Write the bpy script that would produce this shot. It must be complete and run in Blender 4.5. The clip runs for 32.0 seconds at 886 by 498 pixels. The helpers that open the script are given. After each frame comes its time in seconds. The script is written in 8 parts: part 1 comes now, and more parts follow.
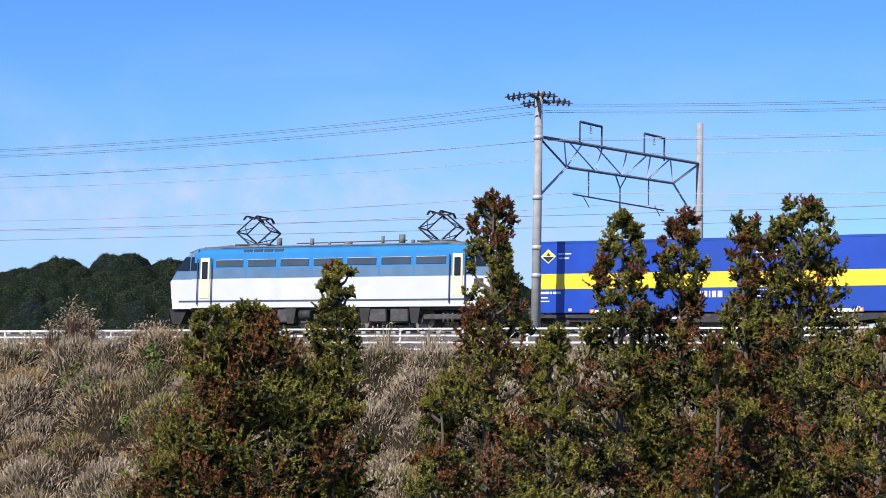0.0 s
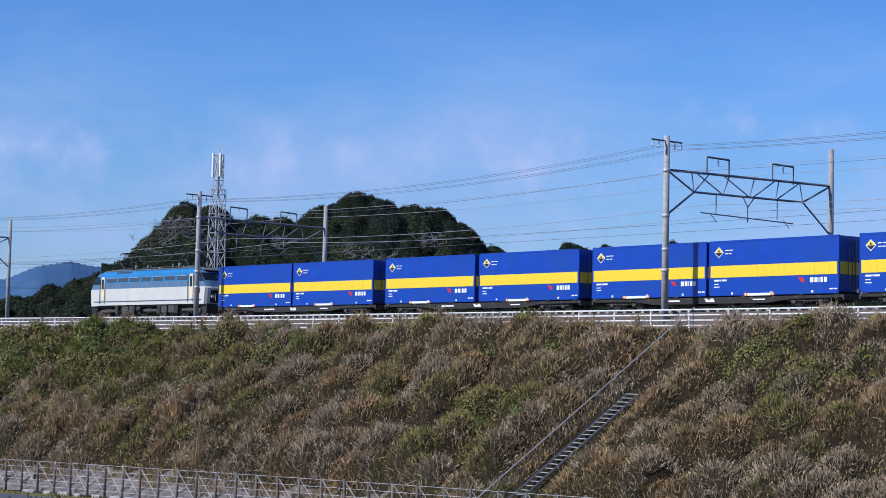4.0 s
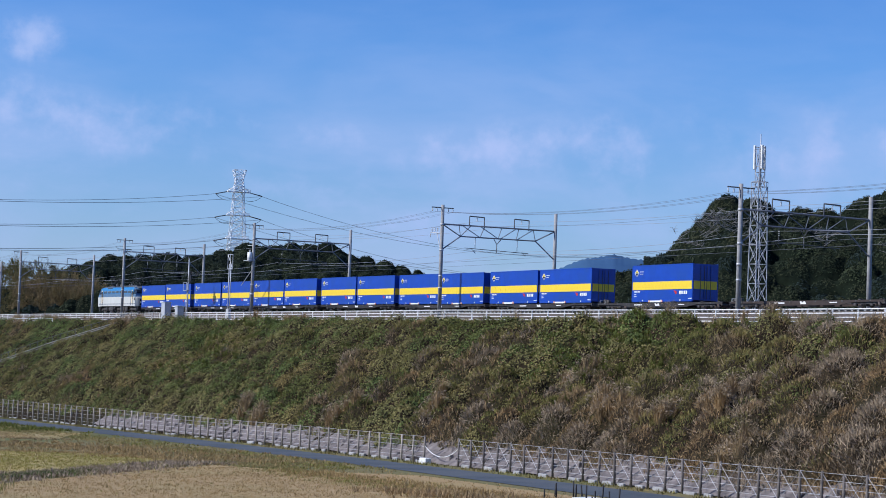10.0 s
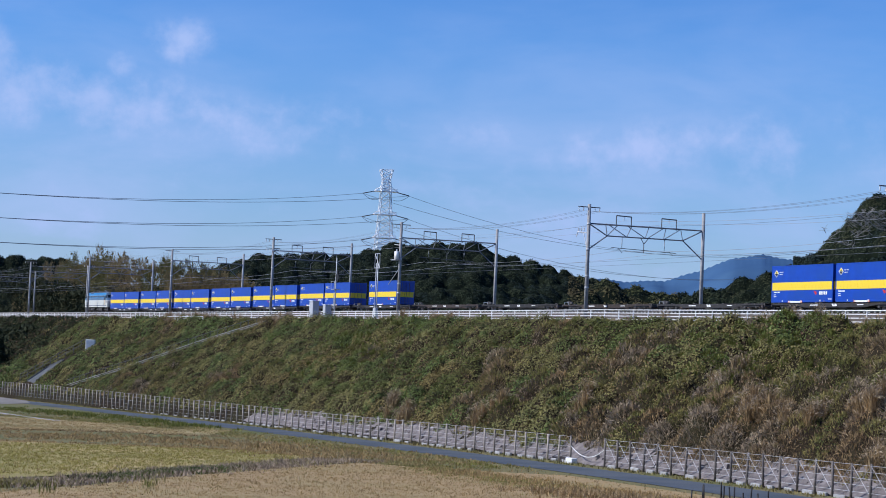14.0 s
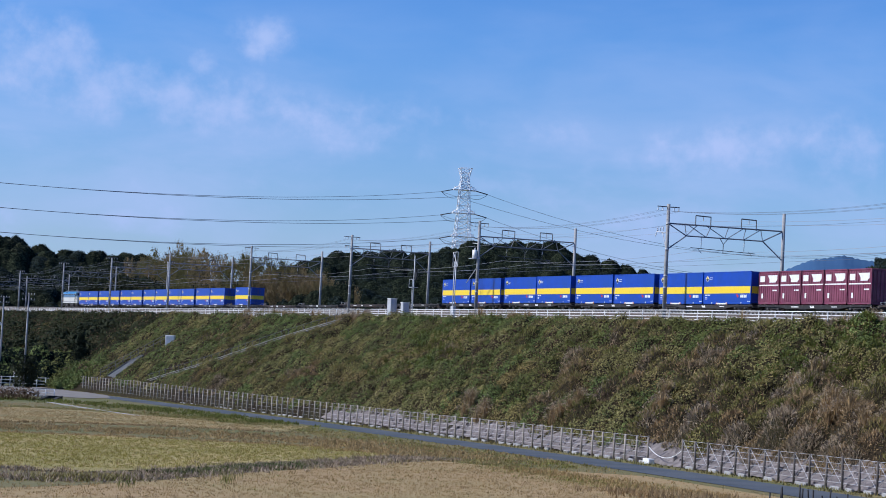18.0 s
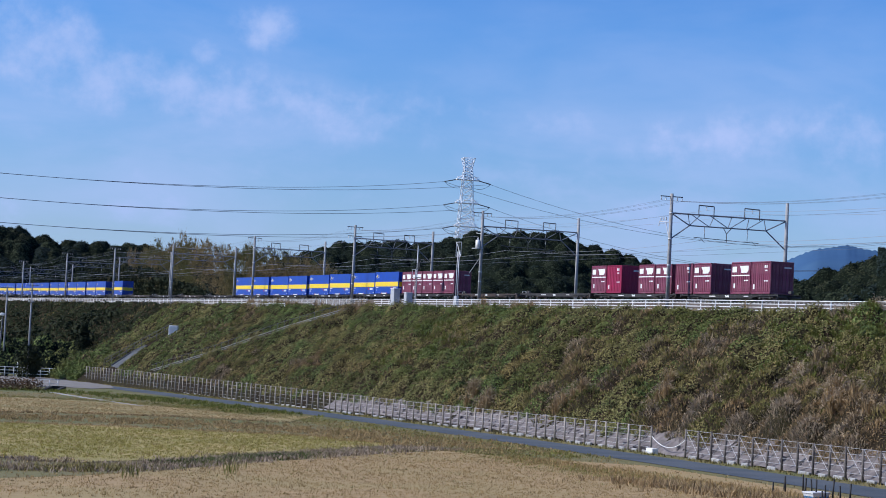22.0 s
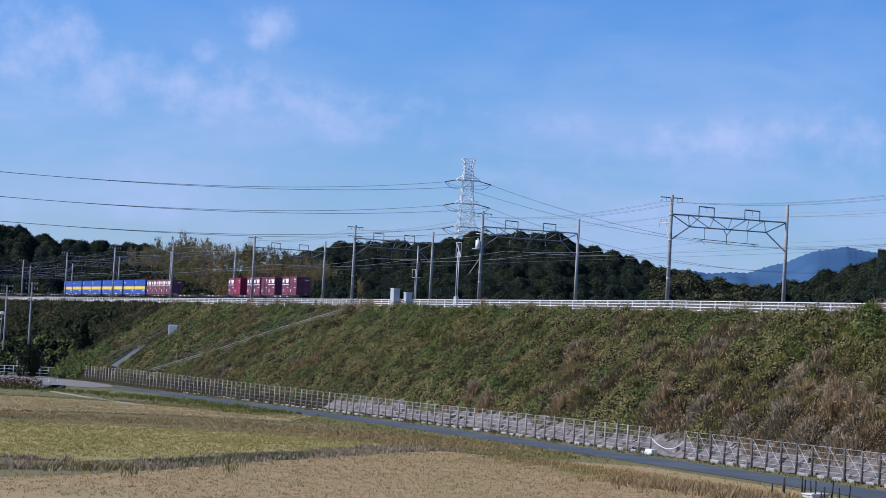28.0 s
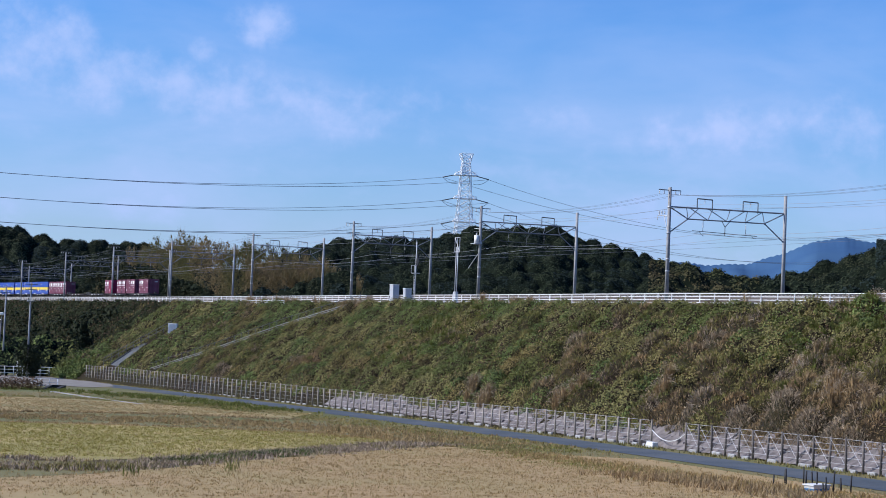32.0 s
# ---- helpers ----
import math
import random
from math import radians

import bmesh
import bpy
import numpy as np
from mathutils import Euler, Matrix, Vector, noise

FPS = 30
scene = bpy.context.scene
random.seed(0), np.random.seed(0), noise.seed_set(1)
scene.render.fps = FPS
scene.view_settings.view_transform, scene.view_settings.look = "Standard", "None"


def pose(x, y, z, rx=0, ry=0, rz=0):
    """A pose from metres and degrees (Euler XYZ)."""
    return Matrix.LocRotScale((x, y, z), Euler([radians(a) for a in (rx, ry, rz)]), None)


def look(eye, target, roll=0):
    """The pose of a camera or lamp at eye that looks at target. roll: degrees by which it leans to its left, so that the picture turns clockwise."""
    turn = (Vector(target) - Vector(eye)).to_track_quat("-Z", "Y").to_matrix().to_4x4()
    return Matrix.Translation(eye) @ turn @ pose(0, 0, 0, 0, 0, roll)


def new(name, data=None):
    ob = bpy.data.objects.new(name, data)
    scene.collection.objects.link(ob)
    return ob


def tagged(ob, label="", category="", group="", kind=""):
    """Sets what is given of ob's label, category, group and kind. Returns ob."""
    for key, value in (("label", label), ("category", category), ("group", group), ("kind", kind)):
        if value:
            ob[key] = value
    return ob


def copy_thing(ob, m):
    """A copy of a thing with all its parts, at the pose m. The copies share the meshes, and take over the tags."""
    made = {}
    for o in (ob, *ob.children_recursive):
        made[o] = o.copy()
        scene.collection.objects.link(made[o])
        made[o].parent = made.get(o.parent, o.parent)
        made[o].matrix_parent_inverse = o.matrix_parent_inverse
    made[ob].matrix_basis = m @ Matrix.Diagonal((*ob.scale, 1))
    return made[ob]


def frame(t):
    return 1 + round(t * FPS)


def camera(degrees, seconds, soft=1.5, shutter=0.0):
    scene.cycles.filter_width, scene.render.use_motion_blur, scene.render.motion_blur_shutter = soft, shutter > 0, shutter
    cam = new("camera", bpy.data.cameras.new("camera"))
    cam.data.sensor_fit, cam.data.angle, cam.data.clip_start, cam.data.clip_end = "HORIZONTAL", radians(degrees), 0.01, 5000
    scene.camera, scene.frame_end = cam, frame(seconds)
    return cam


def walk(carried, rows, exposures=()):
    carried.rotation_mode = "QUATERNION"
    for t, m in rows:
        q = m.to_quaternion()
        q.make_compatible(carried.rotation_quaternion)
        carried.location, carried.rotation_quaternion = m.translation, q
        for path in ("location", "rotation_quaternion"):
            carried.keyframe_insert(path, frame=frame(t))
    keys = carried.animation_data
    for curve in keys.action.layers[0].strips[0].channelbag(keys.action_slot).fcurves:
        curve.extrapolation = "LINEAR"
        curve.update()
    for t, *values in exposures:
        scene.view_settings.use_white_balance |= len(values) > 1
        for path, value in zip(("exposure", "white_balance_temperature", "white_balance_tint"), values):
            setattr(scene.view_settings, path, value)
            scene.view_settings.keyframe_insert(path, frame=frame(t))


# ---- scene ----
# ---- the camera: it stands still on a rise beside the fields and pans after the train ----
EYE = (0.0, 0.0, 9.0)
cam = camera(26.55, 32.0, soft=0.9)
TURNS = [
    (0.0, 95.194, -1.098, -53.263),
    (0.5, 95.145, -1.450, -47.017),
    (1.0, 94.978, -1.115, -42.137),
    (1.5, 94.822, -0.860, -38.764),
    (2.0, 94.639, -0.870, -35.558),
    (2.5, 94.432, -0.766, -32.430),
    (3.0, 94.235, -0.868, -29.161),
    (3.5, 94.002, -1.081, -25.884),
    (4.0, 93.785, -1.266, -23.400),
    (4.5, 93.598, -1.488, -21.352),
    (6.5, 93.334, -1.943, -14.259),
    (7.0, 93.290, -1.737, -12.809),
    (7.5, 93.236, -1.683, -11.744),
    (8.0, 93.196, -1.774, -10.607),
    (8.5, 93.167, -1.819, -9.456),
    (9.0, 93.142, -1.857, -8.604),
    (9.5, 93.117, -1.954, -7.746),
    (10.0, 93.092, -2.028, -6.994),
    (10.5, 93.073, -2.133, -6.327),
    (11.0, 93.066, -2.271, -5.673),
    (11.5, 93.044, -2.455, -5.004),
    (12.0, 93.010, -2.538, -4.321),
    (12.5, 92.975, -2.514, -3.667),
    (13.0, 92.944, -2.485, -3.207),
    (13.5, 92.921, -2.456, -2.833),
    (14.0, 92.904, -2.341, -2.538),
    (14.5, 92.883, -2.403, -2.157),
    (15.0, 92.858, -2.536, -1.773),
    (15.5, 92.831, -2.688, -1.359),
    (17.5, 92.758, -2.832, -0.205),
    (18.0, 92.754, -2.872, -0.175),
    (18.5, 92.740, -2.859, -0.130),
    (19.0, 92.717, -2.823, -0.099),
    (19.5, 92.658, -2.760, -0.073),
    (20.0, 92.578, -2.676, -0.086),
    (20.5, 92.503, -2.631, -0.087),
    (21.0, 92.473, -2.692, -0.095),
    (21.5, 92.457, -2.771, -0.098),
    (22.0, 92.443, -2.809, -0.075),
    (22.5, 92.439, -2.781, -0.073),
    (23.0, 92.448, -2.768, -0.070),
    (23.5, 92.452, -2.787, -0.075),
    (24.0, 92.450, -2.786, -0.086),
    (24.5, 92.447, -2.901, -0.088),
    (25.0, 92.448, -3.042, -0.080),
    (25.5, 92.455, -3.132, -0.089),
    (27.5, 92.455, -3.014, -0.083),
    (28.0, 92.453, -3.011, -0.085),
    (28.5, 92.456, -2.859, -0.086),
    (29.0, 92.457, -2.718, -0.086),
    (29.5, 92.456, -2.592, -0.084),
    (30.0, 92.449, -2.438, -0.079),
    (30.5, 92.420, -2.355, -0.073),
    (31.0, 92.379, -2.326, -0.068),
    (31.5, 92.341, -2.333, -0.081),
    (32.0, 92.310, -2.309, -0.094),
]
walk(cam, [(t, pose(*EYE, rx, ry, rz)) for t, rx, ry, rz in TURNS], exposures=[(0.0, 0.52, 6200, 12), (1.0, 0.42, 6000, 12), (2.0, 0.15, 5850, 12), (4.0, 0.16, 5850, 12), (8.0, 0.16, 5850, 12), (14.0, 0.19, 5850, 12), (30.0, 0.19, 5850, 12), (32.0, 0.33, 5900, 12)])

# ---- daylight: clear sky with thin cloud, sun from the camera's left ----
SUN_AZ, SUN_EL = radians(267.0), radians(38.0)
world = bpy.data.worlds.new("world")
scene.world = world
world.use_nodes = True
wn, wl = world.node_tree.nodes, world.node_tree.links
wn.clear()
sky = wn.new("ShaderNodeTexSky")
sky.sky_type, sky.sun_disc = "NISHITA", False
sky.sun_elevation, sky.sun_rotation = SUN_EL, SUN_AZ
sky.air_density, sky.dust_density, sky.ozone_density = 1.0, 0.1, 6.0
coord = wn.new("ShaderNodeTexCoord")
def cloud_layer(scale, place, lo, hi, strength, z_full, z_none, detail, warp):
    """Cloud cover from a noise over the sky's directions, thinning out between two heights."""
    m = wn.new("ShaderNodeMapping")
    m.inputs["Scale"].default_value, m.inputs["Location"].default_value = scale, place
    t = wn.new("ShaderNodeTexNoise")
    t.inputs["Scale"].default_value, t.inputs["Detail"].default_value, t.inputs["Roughness"].default_value, t.inputs["Distortion"].default_value = 1.0, detail, 0.55, warp
    r = wn.new("ShaderNodeMapRange")
    r.interpolation_type = "SMOOTHSTEP"
    r.inputs["From Min"].default_value, r.inputs["From Max"].default_value, r.inputs["To Max"].default_value = lo, hi, strength
    f = wn.new("ShaderNodeMapRange")
    f.inputs["From Min"].default_value, f.inputs["From Max"].default_value = z_none, z_full
    x = wn.new("ShaderNodeMath")
    x.operation = "MULTIPLY"
    wl.new(coord.outputs["Generated"], m.inputs["Vector"])
    wl.new(m.outputs["Vector"], t.inputs["Vector"])
    wl.new(t.outputs["Fac"], r.inputs["Value"])
    wl.new(height.outputs["Z"], f.inputs["Value"])
    wl.new(r.outputs["Result"], x.inputs[0])
    wl.new(f.outputs["Result"], x.inputs[1])
    return x.outputs["Value"]


height = wn.new("ShaderNodeSeparateXYZ")
wl.new(coord.outputs["Generated"], height.inputs["Vector"])
haze_bank = cloud_layer((7.0, 7.0, 22.0), (0.7, 0.2, 0.35), 0.33, 0.74, 0.56, 0.10, 0.21, 5.0, 0.3)
puffs = cloud_layer((20.0, 20.0, 34.0), (3.1, 1.7, 0.0), 0.52, 0.78, 0.55, 0.07, 0.13, 5.0, 0.15)
def cumulus(banks, strength):
    """Ragged small clouds: each bank is (bearing, elevation, half width, half height, tilt, thickness); a fine noise frays its edge."""
    total = None
    for az, el, wide, tall, tilt, thick in banks:
        m = wn.new("ShaderNodeMapping")
        m.vector_type = "TEXTURE"
        a, e = radians(az), radians(el)
        m.inputs["Location"].default_value = (-math.sin(a) * math.cos(e), math.cos(a) * math.cos(e), math.sin(e))
        m.inputs["Rotation"].default_value = (0.0, radians(tilt), a)
        m.inputs["Scale"].default_value = (wide, 0.5, tall)
        d = wn.new("ShaderNodeVectorMath")
        d.operation = "LENGTH"
        g = wn.new("ShaderNodeMapRange")
        g.inputs["From Min"].default_value, g.inputs["From Max"].default_value, g.inputs["To Max"].default_value = 1.4, 0.1, thick
        wl.new(coord.outputs["Generated"], m.inputs["Vector"])
        wl.new(m.outputs["Vector"], d.inputs[0])
        wl.new(d.outputs["Value"], g.inputs["Value"])
        if total is None:
            total = g.outputs["Result"]
        else:
            x = wn.new("ShaderNodeMath")
            x.operation = "MAXIMUM"
            wl.new(total, x.inputs[0])
            wl.new(g.outputs["Result"], x.inputs[1])
            total = x.outputs["Value"]
    t = wn.new("ShaderNodeTexNoise")
    t.inputs["Scale"].default_value, t.inputs["Detail"].default_value, t.inputs["Roughness"].default_value = 42.0, 7.0, 0.58
    wl.new(coord.outputs["Generated"], t.inputs["Vector"])
    lump = wn.new("ShaderNodeMath")
    lump.operation = "MULTIPLY_ADD"
    lump.inputs[1].default_value, lump.inputs[2].default_value = 2.6, -1.3
    wl.new(t.outputs["Fac"], lump.inputs[0])
    both = wn.new("ShaderNodeMath")
    both.operation = "ADD"
    wl.new(lump.outputs["Value"], both.inputs[0])
    wl.new(total, both.inputs[1])
    r = wn.new("ShaderNodeMapRange")
    r.interpolation_type = "SMOOTHSTEP"
    r.inputs["From Min"].default_value, r.inputs["From Max"].default_value, r.inputs["To Max"].default_value = 0.0, 1.25, strength
    wl.new(both.outputs["Value"], r.inputs["Value"])
    x = wn.new("ShaderNodeMath")
    x.operation = "MULTIPLY"
    soft = wn.new("ShaderNodeMath")
    soft.operation, soft.use_clamp = "MULTIPLY", True
    soft.inputs[1].default_value = 3.0
    wl.new(total, soft.inputs[0])
    wl.new(r.outputs["Result"], x.inputs[0])
    wl.new(soft.outputs["Value"], x.inputs[1])
    return x.outputs["Value"]


CLOUDS = [(12.5, 7.85, 0.0331, 0.0211, 5, 1.0), (10.6, 7.0, 0.0361, 0.0181, 12, 0.75), (6.86, 6.75, 0.1204, 0.0187, 6, 0.68), (3.2, 6.9, 0.07, 0.010, 3, 0.5), (-40.9, 6.4, 0.03, 0.014, 4, 0.75), (-45.2, 6.6, 0.022, 0.012, 0, 0.7), (-51.0, 6.9, 0.026, 0.014, 5, 0.8), (-46.0, 6.3, 0.16, 0.034, 3, 0.5), (-57.0, 6.0, 0.12, 0.026, -3, 0.42), (-27.0, 6.4, 0.14, 0.030, 4, 0.36), (-18.0, 6.3, 0.14, 0.030, -3, 0.30), (-33.0, 7.6, 0.07, 0.014, 4, 0.34), (5.74, 8.84, 0.0175, 0.012, 0, 0.85), (7.58, 7.94, 0.009, 0.0084, 0, 0.7), (-8.16, 6.14, 0.0451, 0.0144, -6, 0.68), (-11.85, 6.26, 0.0361, 0.0181, 10, 0.66), (-0.91, 6.65, 0.0782, 0.012, 4, 0.38)]
heaps = cumulus(CLOUDS, 0.80)
piled = wn.new("ShaderNodeMath")
piled.operation = "MAXIMUM"
wl.new(heaps, piled.inputs[0])
wl.new(puffs, piled.inputs[1])
amount = wn.new("ShaderNodeMath")
amount.operation, amount.use_clamp = "ADD", True
wl.new(haze_bank, amount.inputs[0])
wl.new(piled.outputs["Value"], amount.inputs[1])
cloud = wn.new("ShaderNodeMixRGB")
cloud.inputs["Color2"].default_value = (3.45, 4.28, 6.45, 1)
back = wn.new("ShaderNodeBackground")
back.inputs["Strength"].default_value = 0.112
outw = wn.new("ShaderNodeOutputWorld")
wl.new(amount.outputs["Value"], cloud.inputs["Fac"])
vivid = wn.new("ShaderNodeHueSaturation")
vivid.inputs["Saturation"].default_value, vivid.inputs["Hue"].default_value = 1.22, 0.512
wl.new(sky.outputs["Color"], vivid.inputs["Color"])
low = wn.new("ShaderNodeMapRange")
low.inputs["From Min"].default_value, low.inputs["From Max"].default_value = 0.16, 0.0
low.inputs["To Max"].default_value = 0.62
veil = wn.new("ShaderNodeMixRGB")
veil.inputs["Color2"].default_value = (1.32, 2.08, 4.25, 1)
wl.new(height.outputs["Z"], low.inputs["Value"])
wl.new(low.outputs["Result"], veil.inputs["Fac"])
wl.new(vivid.outputs["Color"], veil.inputs["Color1"])
wl.new(veil.outputs["Color"], cloud.inputs["Color1"])
wl.new(cloud.outputs["Color"], back.inputs["Color"])
wl.new(back.outputs["Background"], outw.inputs["Surface"])
sun = new("sun", bpy.data.lights.new("sun", "SUN"))
sun.data.energy, sun.data.angle, sun.data.color = 4.4, radians(0.53), (1.0, 0.94, 0.84)
sun_way = Vector((math.sin(SUN_AZ) * math.cos(SUN_EL), math.cos(SUN_AZ) * math.cos(SUN_EL), math.sin(SUN_EL)))
sun.matrix_world = look(sun_way * 300, (0, 0, 0))

# ---- materials ----
MATS = {}


def mat(name, a, b=None, rough=0.7, metal=0.0, scale=6.0, bump=0.0, bump_scale=60.0, island=0.0, obj=0.0, patch=None, patch_scale=0.08, spec=0.4, transl=0.0, world_space=False):
    """A surface of two colours mixed by a fine noise, with coarse patches, variation from piece to piece and relief."""
    if name in MATS:
        return MATS[name]
    m = bpy.data.materials.new(name)
    m.use_nodes = True
    n, l = m.node_tree.nodes, m.node_tree.links
    p = n["Principled BSDF"]
    p.inputs["Roughness"].default_value, p.inputs["Metallic"].default_value = rough, metal
    p.inputs["Specular IOR Level"].default_value = spec
    tc = n.new("ShaderNodeTexCoord")
    vec = tc.outputs["Object"]
    if world_space:
        geo = n.new("ShaderNodeNewGeometry")
        vec = geo.outputs["Position"]
    b = b or tuple(c * 0.82 for c in a)
    tex = n.new("ShaderNodeTexNoise")
    tex.inputs["Scale"].default_value, tex.inputs["Detail"].default_value = scale, 6.0
    l.new(vec, tex.inputs["Vector"])
    mix = n.new("ShaderNodeMixRGB")
    mix.inputs["Color1"].default_value, mix.inputs["Color2"].default_value = (*a, 1), (*b, 1)
    ramp = n.new("ShaderNodeMapRange")
    ramp.inputs["From Min"].default_value, ramp.inputs["From Max"].default_value = 0.32, 0.68
    l.new(tex.outputs["Fac"], ramp.inputs["Value"])
    l.new(ramp.outputs["Result"], mix.inputs["Fac"])
    col = mix.outputs["Color"]
    if patch:
        t2 = n.new("ShaderNodeTexNoise")
        t2.inputs["Scale"].default_value, t2.inputs["Detail"].default_value = patch_scale, 4.0
        l.new(vec, t2.inputs["Vector"])
        r2 = n.new("ShaderNodeMapRange")
        r2.inputs["From Min"].default_value, r2.inputs["From Max"].default_value = 0.42, 0.62
        l.new(t2.outputs["Fac"], r2.inputs["Value"])
        m2 = n.new("ShaderNodeMixRGB")
        m2.inputs["Color2"].default_value = (*patch, 1)
        l.new(r2.outputs["Result"], m2.inputs["Fac"])
        l.new(col, m2.inputs["Color1"])
        col = m2.outputs["Color"]
    if island or obj:
        src = n.new("ShaderNodeNewGeometry").outputs["Random Per Island"] if island else n.new("ShaderNodeObjectInfo").outputs["Random"]
        r3 = n.new("ShaderNodeMapRange")
        amt = island or obj
        r3.inputs["To Min"].default_value, r3.inputs["To Max"].default_value = 1.0 - amt, 1.0 + amt
        l.new(src, r3.inputs["Value"])
        hsv = n.new("ShaderNodeHueSaturation")
        l.new(r3.outputs["Result"], hsv.inputs["Value"])
        l.new(col, hsv.inputs["Color"])
        col = hsv.outputs["Color"]
    l.new(col, p.inputs["Base Color"])
    if bump:
        t3 = n.new("ShaderNodeTexNoise")
        t3.inputs["Scale"].default_value, t3.inputs["Detail"].default_value = bump_scale, 5.0
        l.new(vec, t3.inputs["Vector"])
        bp = n.new("ShaderNodeBump")
        bp.inputs["Strength"].default_value, bp.inputs["Distance"].default_value = bump, 0.05
        l.new(t3.outputs["Fac"], bp.inputs["Height"])
        l.new(bp.outputs["Normal"], p.inputs["Normal"])
    if transl:
        p.inputs["Subsurface Weight"].default_value = 0.0
        tr = n.new("ShaderNodeBsdfTranslucent")
        l.new(col, tr.inputs["Color"])
        ms = n.new("ShaderNodeMixShader")
        ms.inputs["Fac"].default_value = transl
        l.new(p.outputs["BSDF"], ms.inputs[1])
        l.new(tr.outputs["BSDF"], ms.inputs[2])
        l.new(ms.outputs["Shader"], n["Material Output"].inputs["Surface"])
    MATS[name] = m
    return m


BLUE = mat("container_blue", (0.003, 0.043, 0.33), (0.005, 0.054, 0.39), 0.38, scale=1.5, patch=(0.006, 0.050, 0.31), patch_scale=0.6, spec=0.5)
YELLOW = mat("container_yellow", (0.84, 0.62, 0.03), (0.78, 0.55, 0.03), 0.42, scale=2.0)
WHITE = mat("white_paint", (0.80, 0.80, 0.78), (0.70, 0.70, 0.67), 0.5, scale=3.0)
RED_MARK = mat("red_mark", (0.55, 0.03, 0.04), rough=0.5)
BLACK = mat("black_rubber", (0.015, 0.015, 0.016), rough=0.6)
MAROON = mat("container_maroon", (0.185, 0.036, 0.074), (0.14, 0.027, 0.056), 0.5, scale=1.8, patch=(0.21, 0.075, 0.10), patch_scale=0.9, obj=0.2)
MAGENTA = mat("container_magenta", (0.30, 0.012, 0.06), (0.24, 0.012, 0.05), 0.45, scale=1.8, obj=0.12)
LOCO_BLUE = mat("loco_blue", (0.032, 0.215, 0.48), (0.028, 0.18, 0.42), 0.32, scale=1.2, spec=0.5)
LOCO_GREY = mat("loco_greyblue", (0.105, 0.19, 0.30), (0.085, 0.155, 0.25), 0.4, scale=1.6)
LOCO_WHITE = mat("loco_white", (0.60, 0.60, 0.555), (0.53, 0.53, 0.485), 0.4, scale=1.3, patch=(0.55, 0.55, 0.50), patch_scale=0.5)
SLATE = mat("slate_window", (0.055, 0.075, 0.105), (0.04, 0.055, 0.08), 0.25, scale=1.0, spec=0.5)
LINE = mat("dark_line", (0.05, 0.07, 0.12), rough=0.5)
CREAM = mat("door_cream", (0.76, 0.65, 0.46), (0.70, 0.58, 0.38), 0.5)
ROOFGREY = mat("roof_grey", (0.16, 0.17, 0.18), (0.10, 0.105, 0.11), 0.7, scale=3.0)
UNDER = mat("underframe", (0.085, 0.080, 0.078), (0.045, 0.040, 0.037), 0.75, scale=5.0, bump=0.2)
SILL = mat("wagon_sill", (0.036, 0.035, 0.036), (0.022, 0.019, 0.017), 0.7, scale=2.5, obj=0.25)
SILL_RUST = mat("wagon_sill_brown", (0.058, 0.041, 0.033), (0.034, 0.025, 0.021), 0.75, scale=2.5, obj=0.25)
ORANGE = mat("reflector_orange", (0.75, 0.22, 0.03), rough=0.4)
STEEL = mat("galvanised_steel", (0.52, 0.53, 0.55), (0.42, 0.43, 0.45), 0.55, metal=0.25, scale=8.0)
MIDSTEEL = mat("grey_steel", (0.20, 0.22, 0.26), (0.14, 0.15, 0.18), 0.6, metal=0.2, scale=6.0)
DARKSTEEL = mat("dark_steel", (0.075, 0.082, 0.10), (0.10, 0.10, 0.105), 0.6, metal=0.3, scale=8.0)
WIRE = mat("wire", (0.17, 0.18, 0.21), rough=0.5, metal=0.2)
PALEWIRE = mat("pale_wire", (0.44, 0.45, 0.47), rough=0.5, metal=0.3)
CONCRETE = mat("concrete", (0.38, 0.375, 0.365), (0.28, 0.275, 0.27), 0.85, scale=3.0, bump=0.15, obj=0.12)
PORCELAIN = mat("porcelain", (0.75, 0.75, 0.74), rough=0.25)
DARKPORC = mat("dark_porcelain", (0.06, 0.05, 0.05), rough=0.3)
RAILPAINT = mat("railing_white", (0.80, 0.80, 0.79), (0.66, 0.65, 0.63), 0.5, scale=4.0, obj=0.08)
FENCEPOST = mat("fence_post", (0.17, 0.148, 0.13), (0.085, 0.073, 0.065), 0.8, scale=6.0, obj=0.3)
# same fence, sunlit: light on the far posts is put into this colour
LITPOST = mat("lit_fence_post", (0.40, 0.345, 0.285), (0.25, 0.215, 0.178), 0.8, scale=6.0, obj=0.3)
FENCEWIRE = mat("fence_wire", (0.66, 0.65, 0.64), rough=0.5, metal=0.3)
BALLAST = mat("ballast", (0.13, 0.105, 0.085), (0.065, 0.055, 0.046), 0.95, scale=9.0, bump=0.6, bump_scale=14.0)
RAILSTEEL = mat("rail_steel", (0.20, 0.13, 0.10), (0.30, 0.27, 0.25), 0.45, metal=0.7)
ASPHALT = mat("asphalt", (0.088, 0.105, 0.122), (0.070, 0.083, 0.098), 0.9, scale=1.5, bump=0.2, patch=(0.105, 0.118, 0.132), patch_scale=0.15, world_space=True, spec=0.15)
# soil near black: shade in the hollows between tussocks is put into its colour
SOIL = mat("shade_dark_soil", (0.036, 0.027, 0.016), (0.016, 0.012, 0.008), 0.95, scale=1.2, bump=0.6, bump_scale=3.0, patch=(0.032, 0.028, 0.014), patch_scale=0.09, world_space=True, spec=0.05)
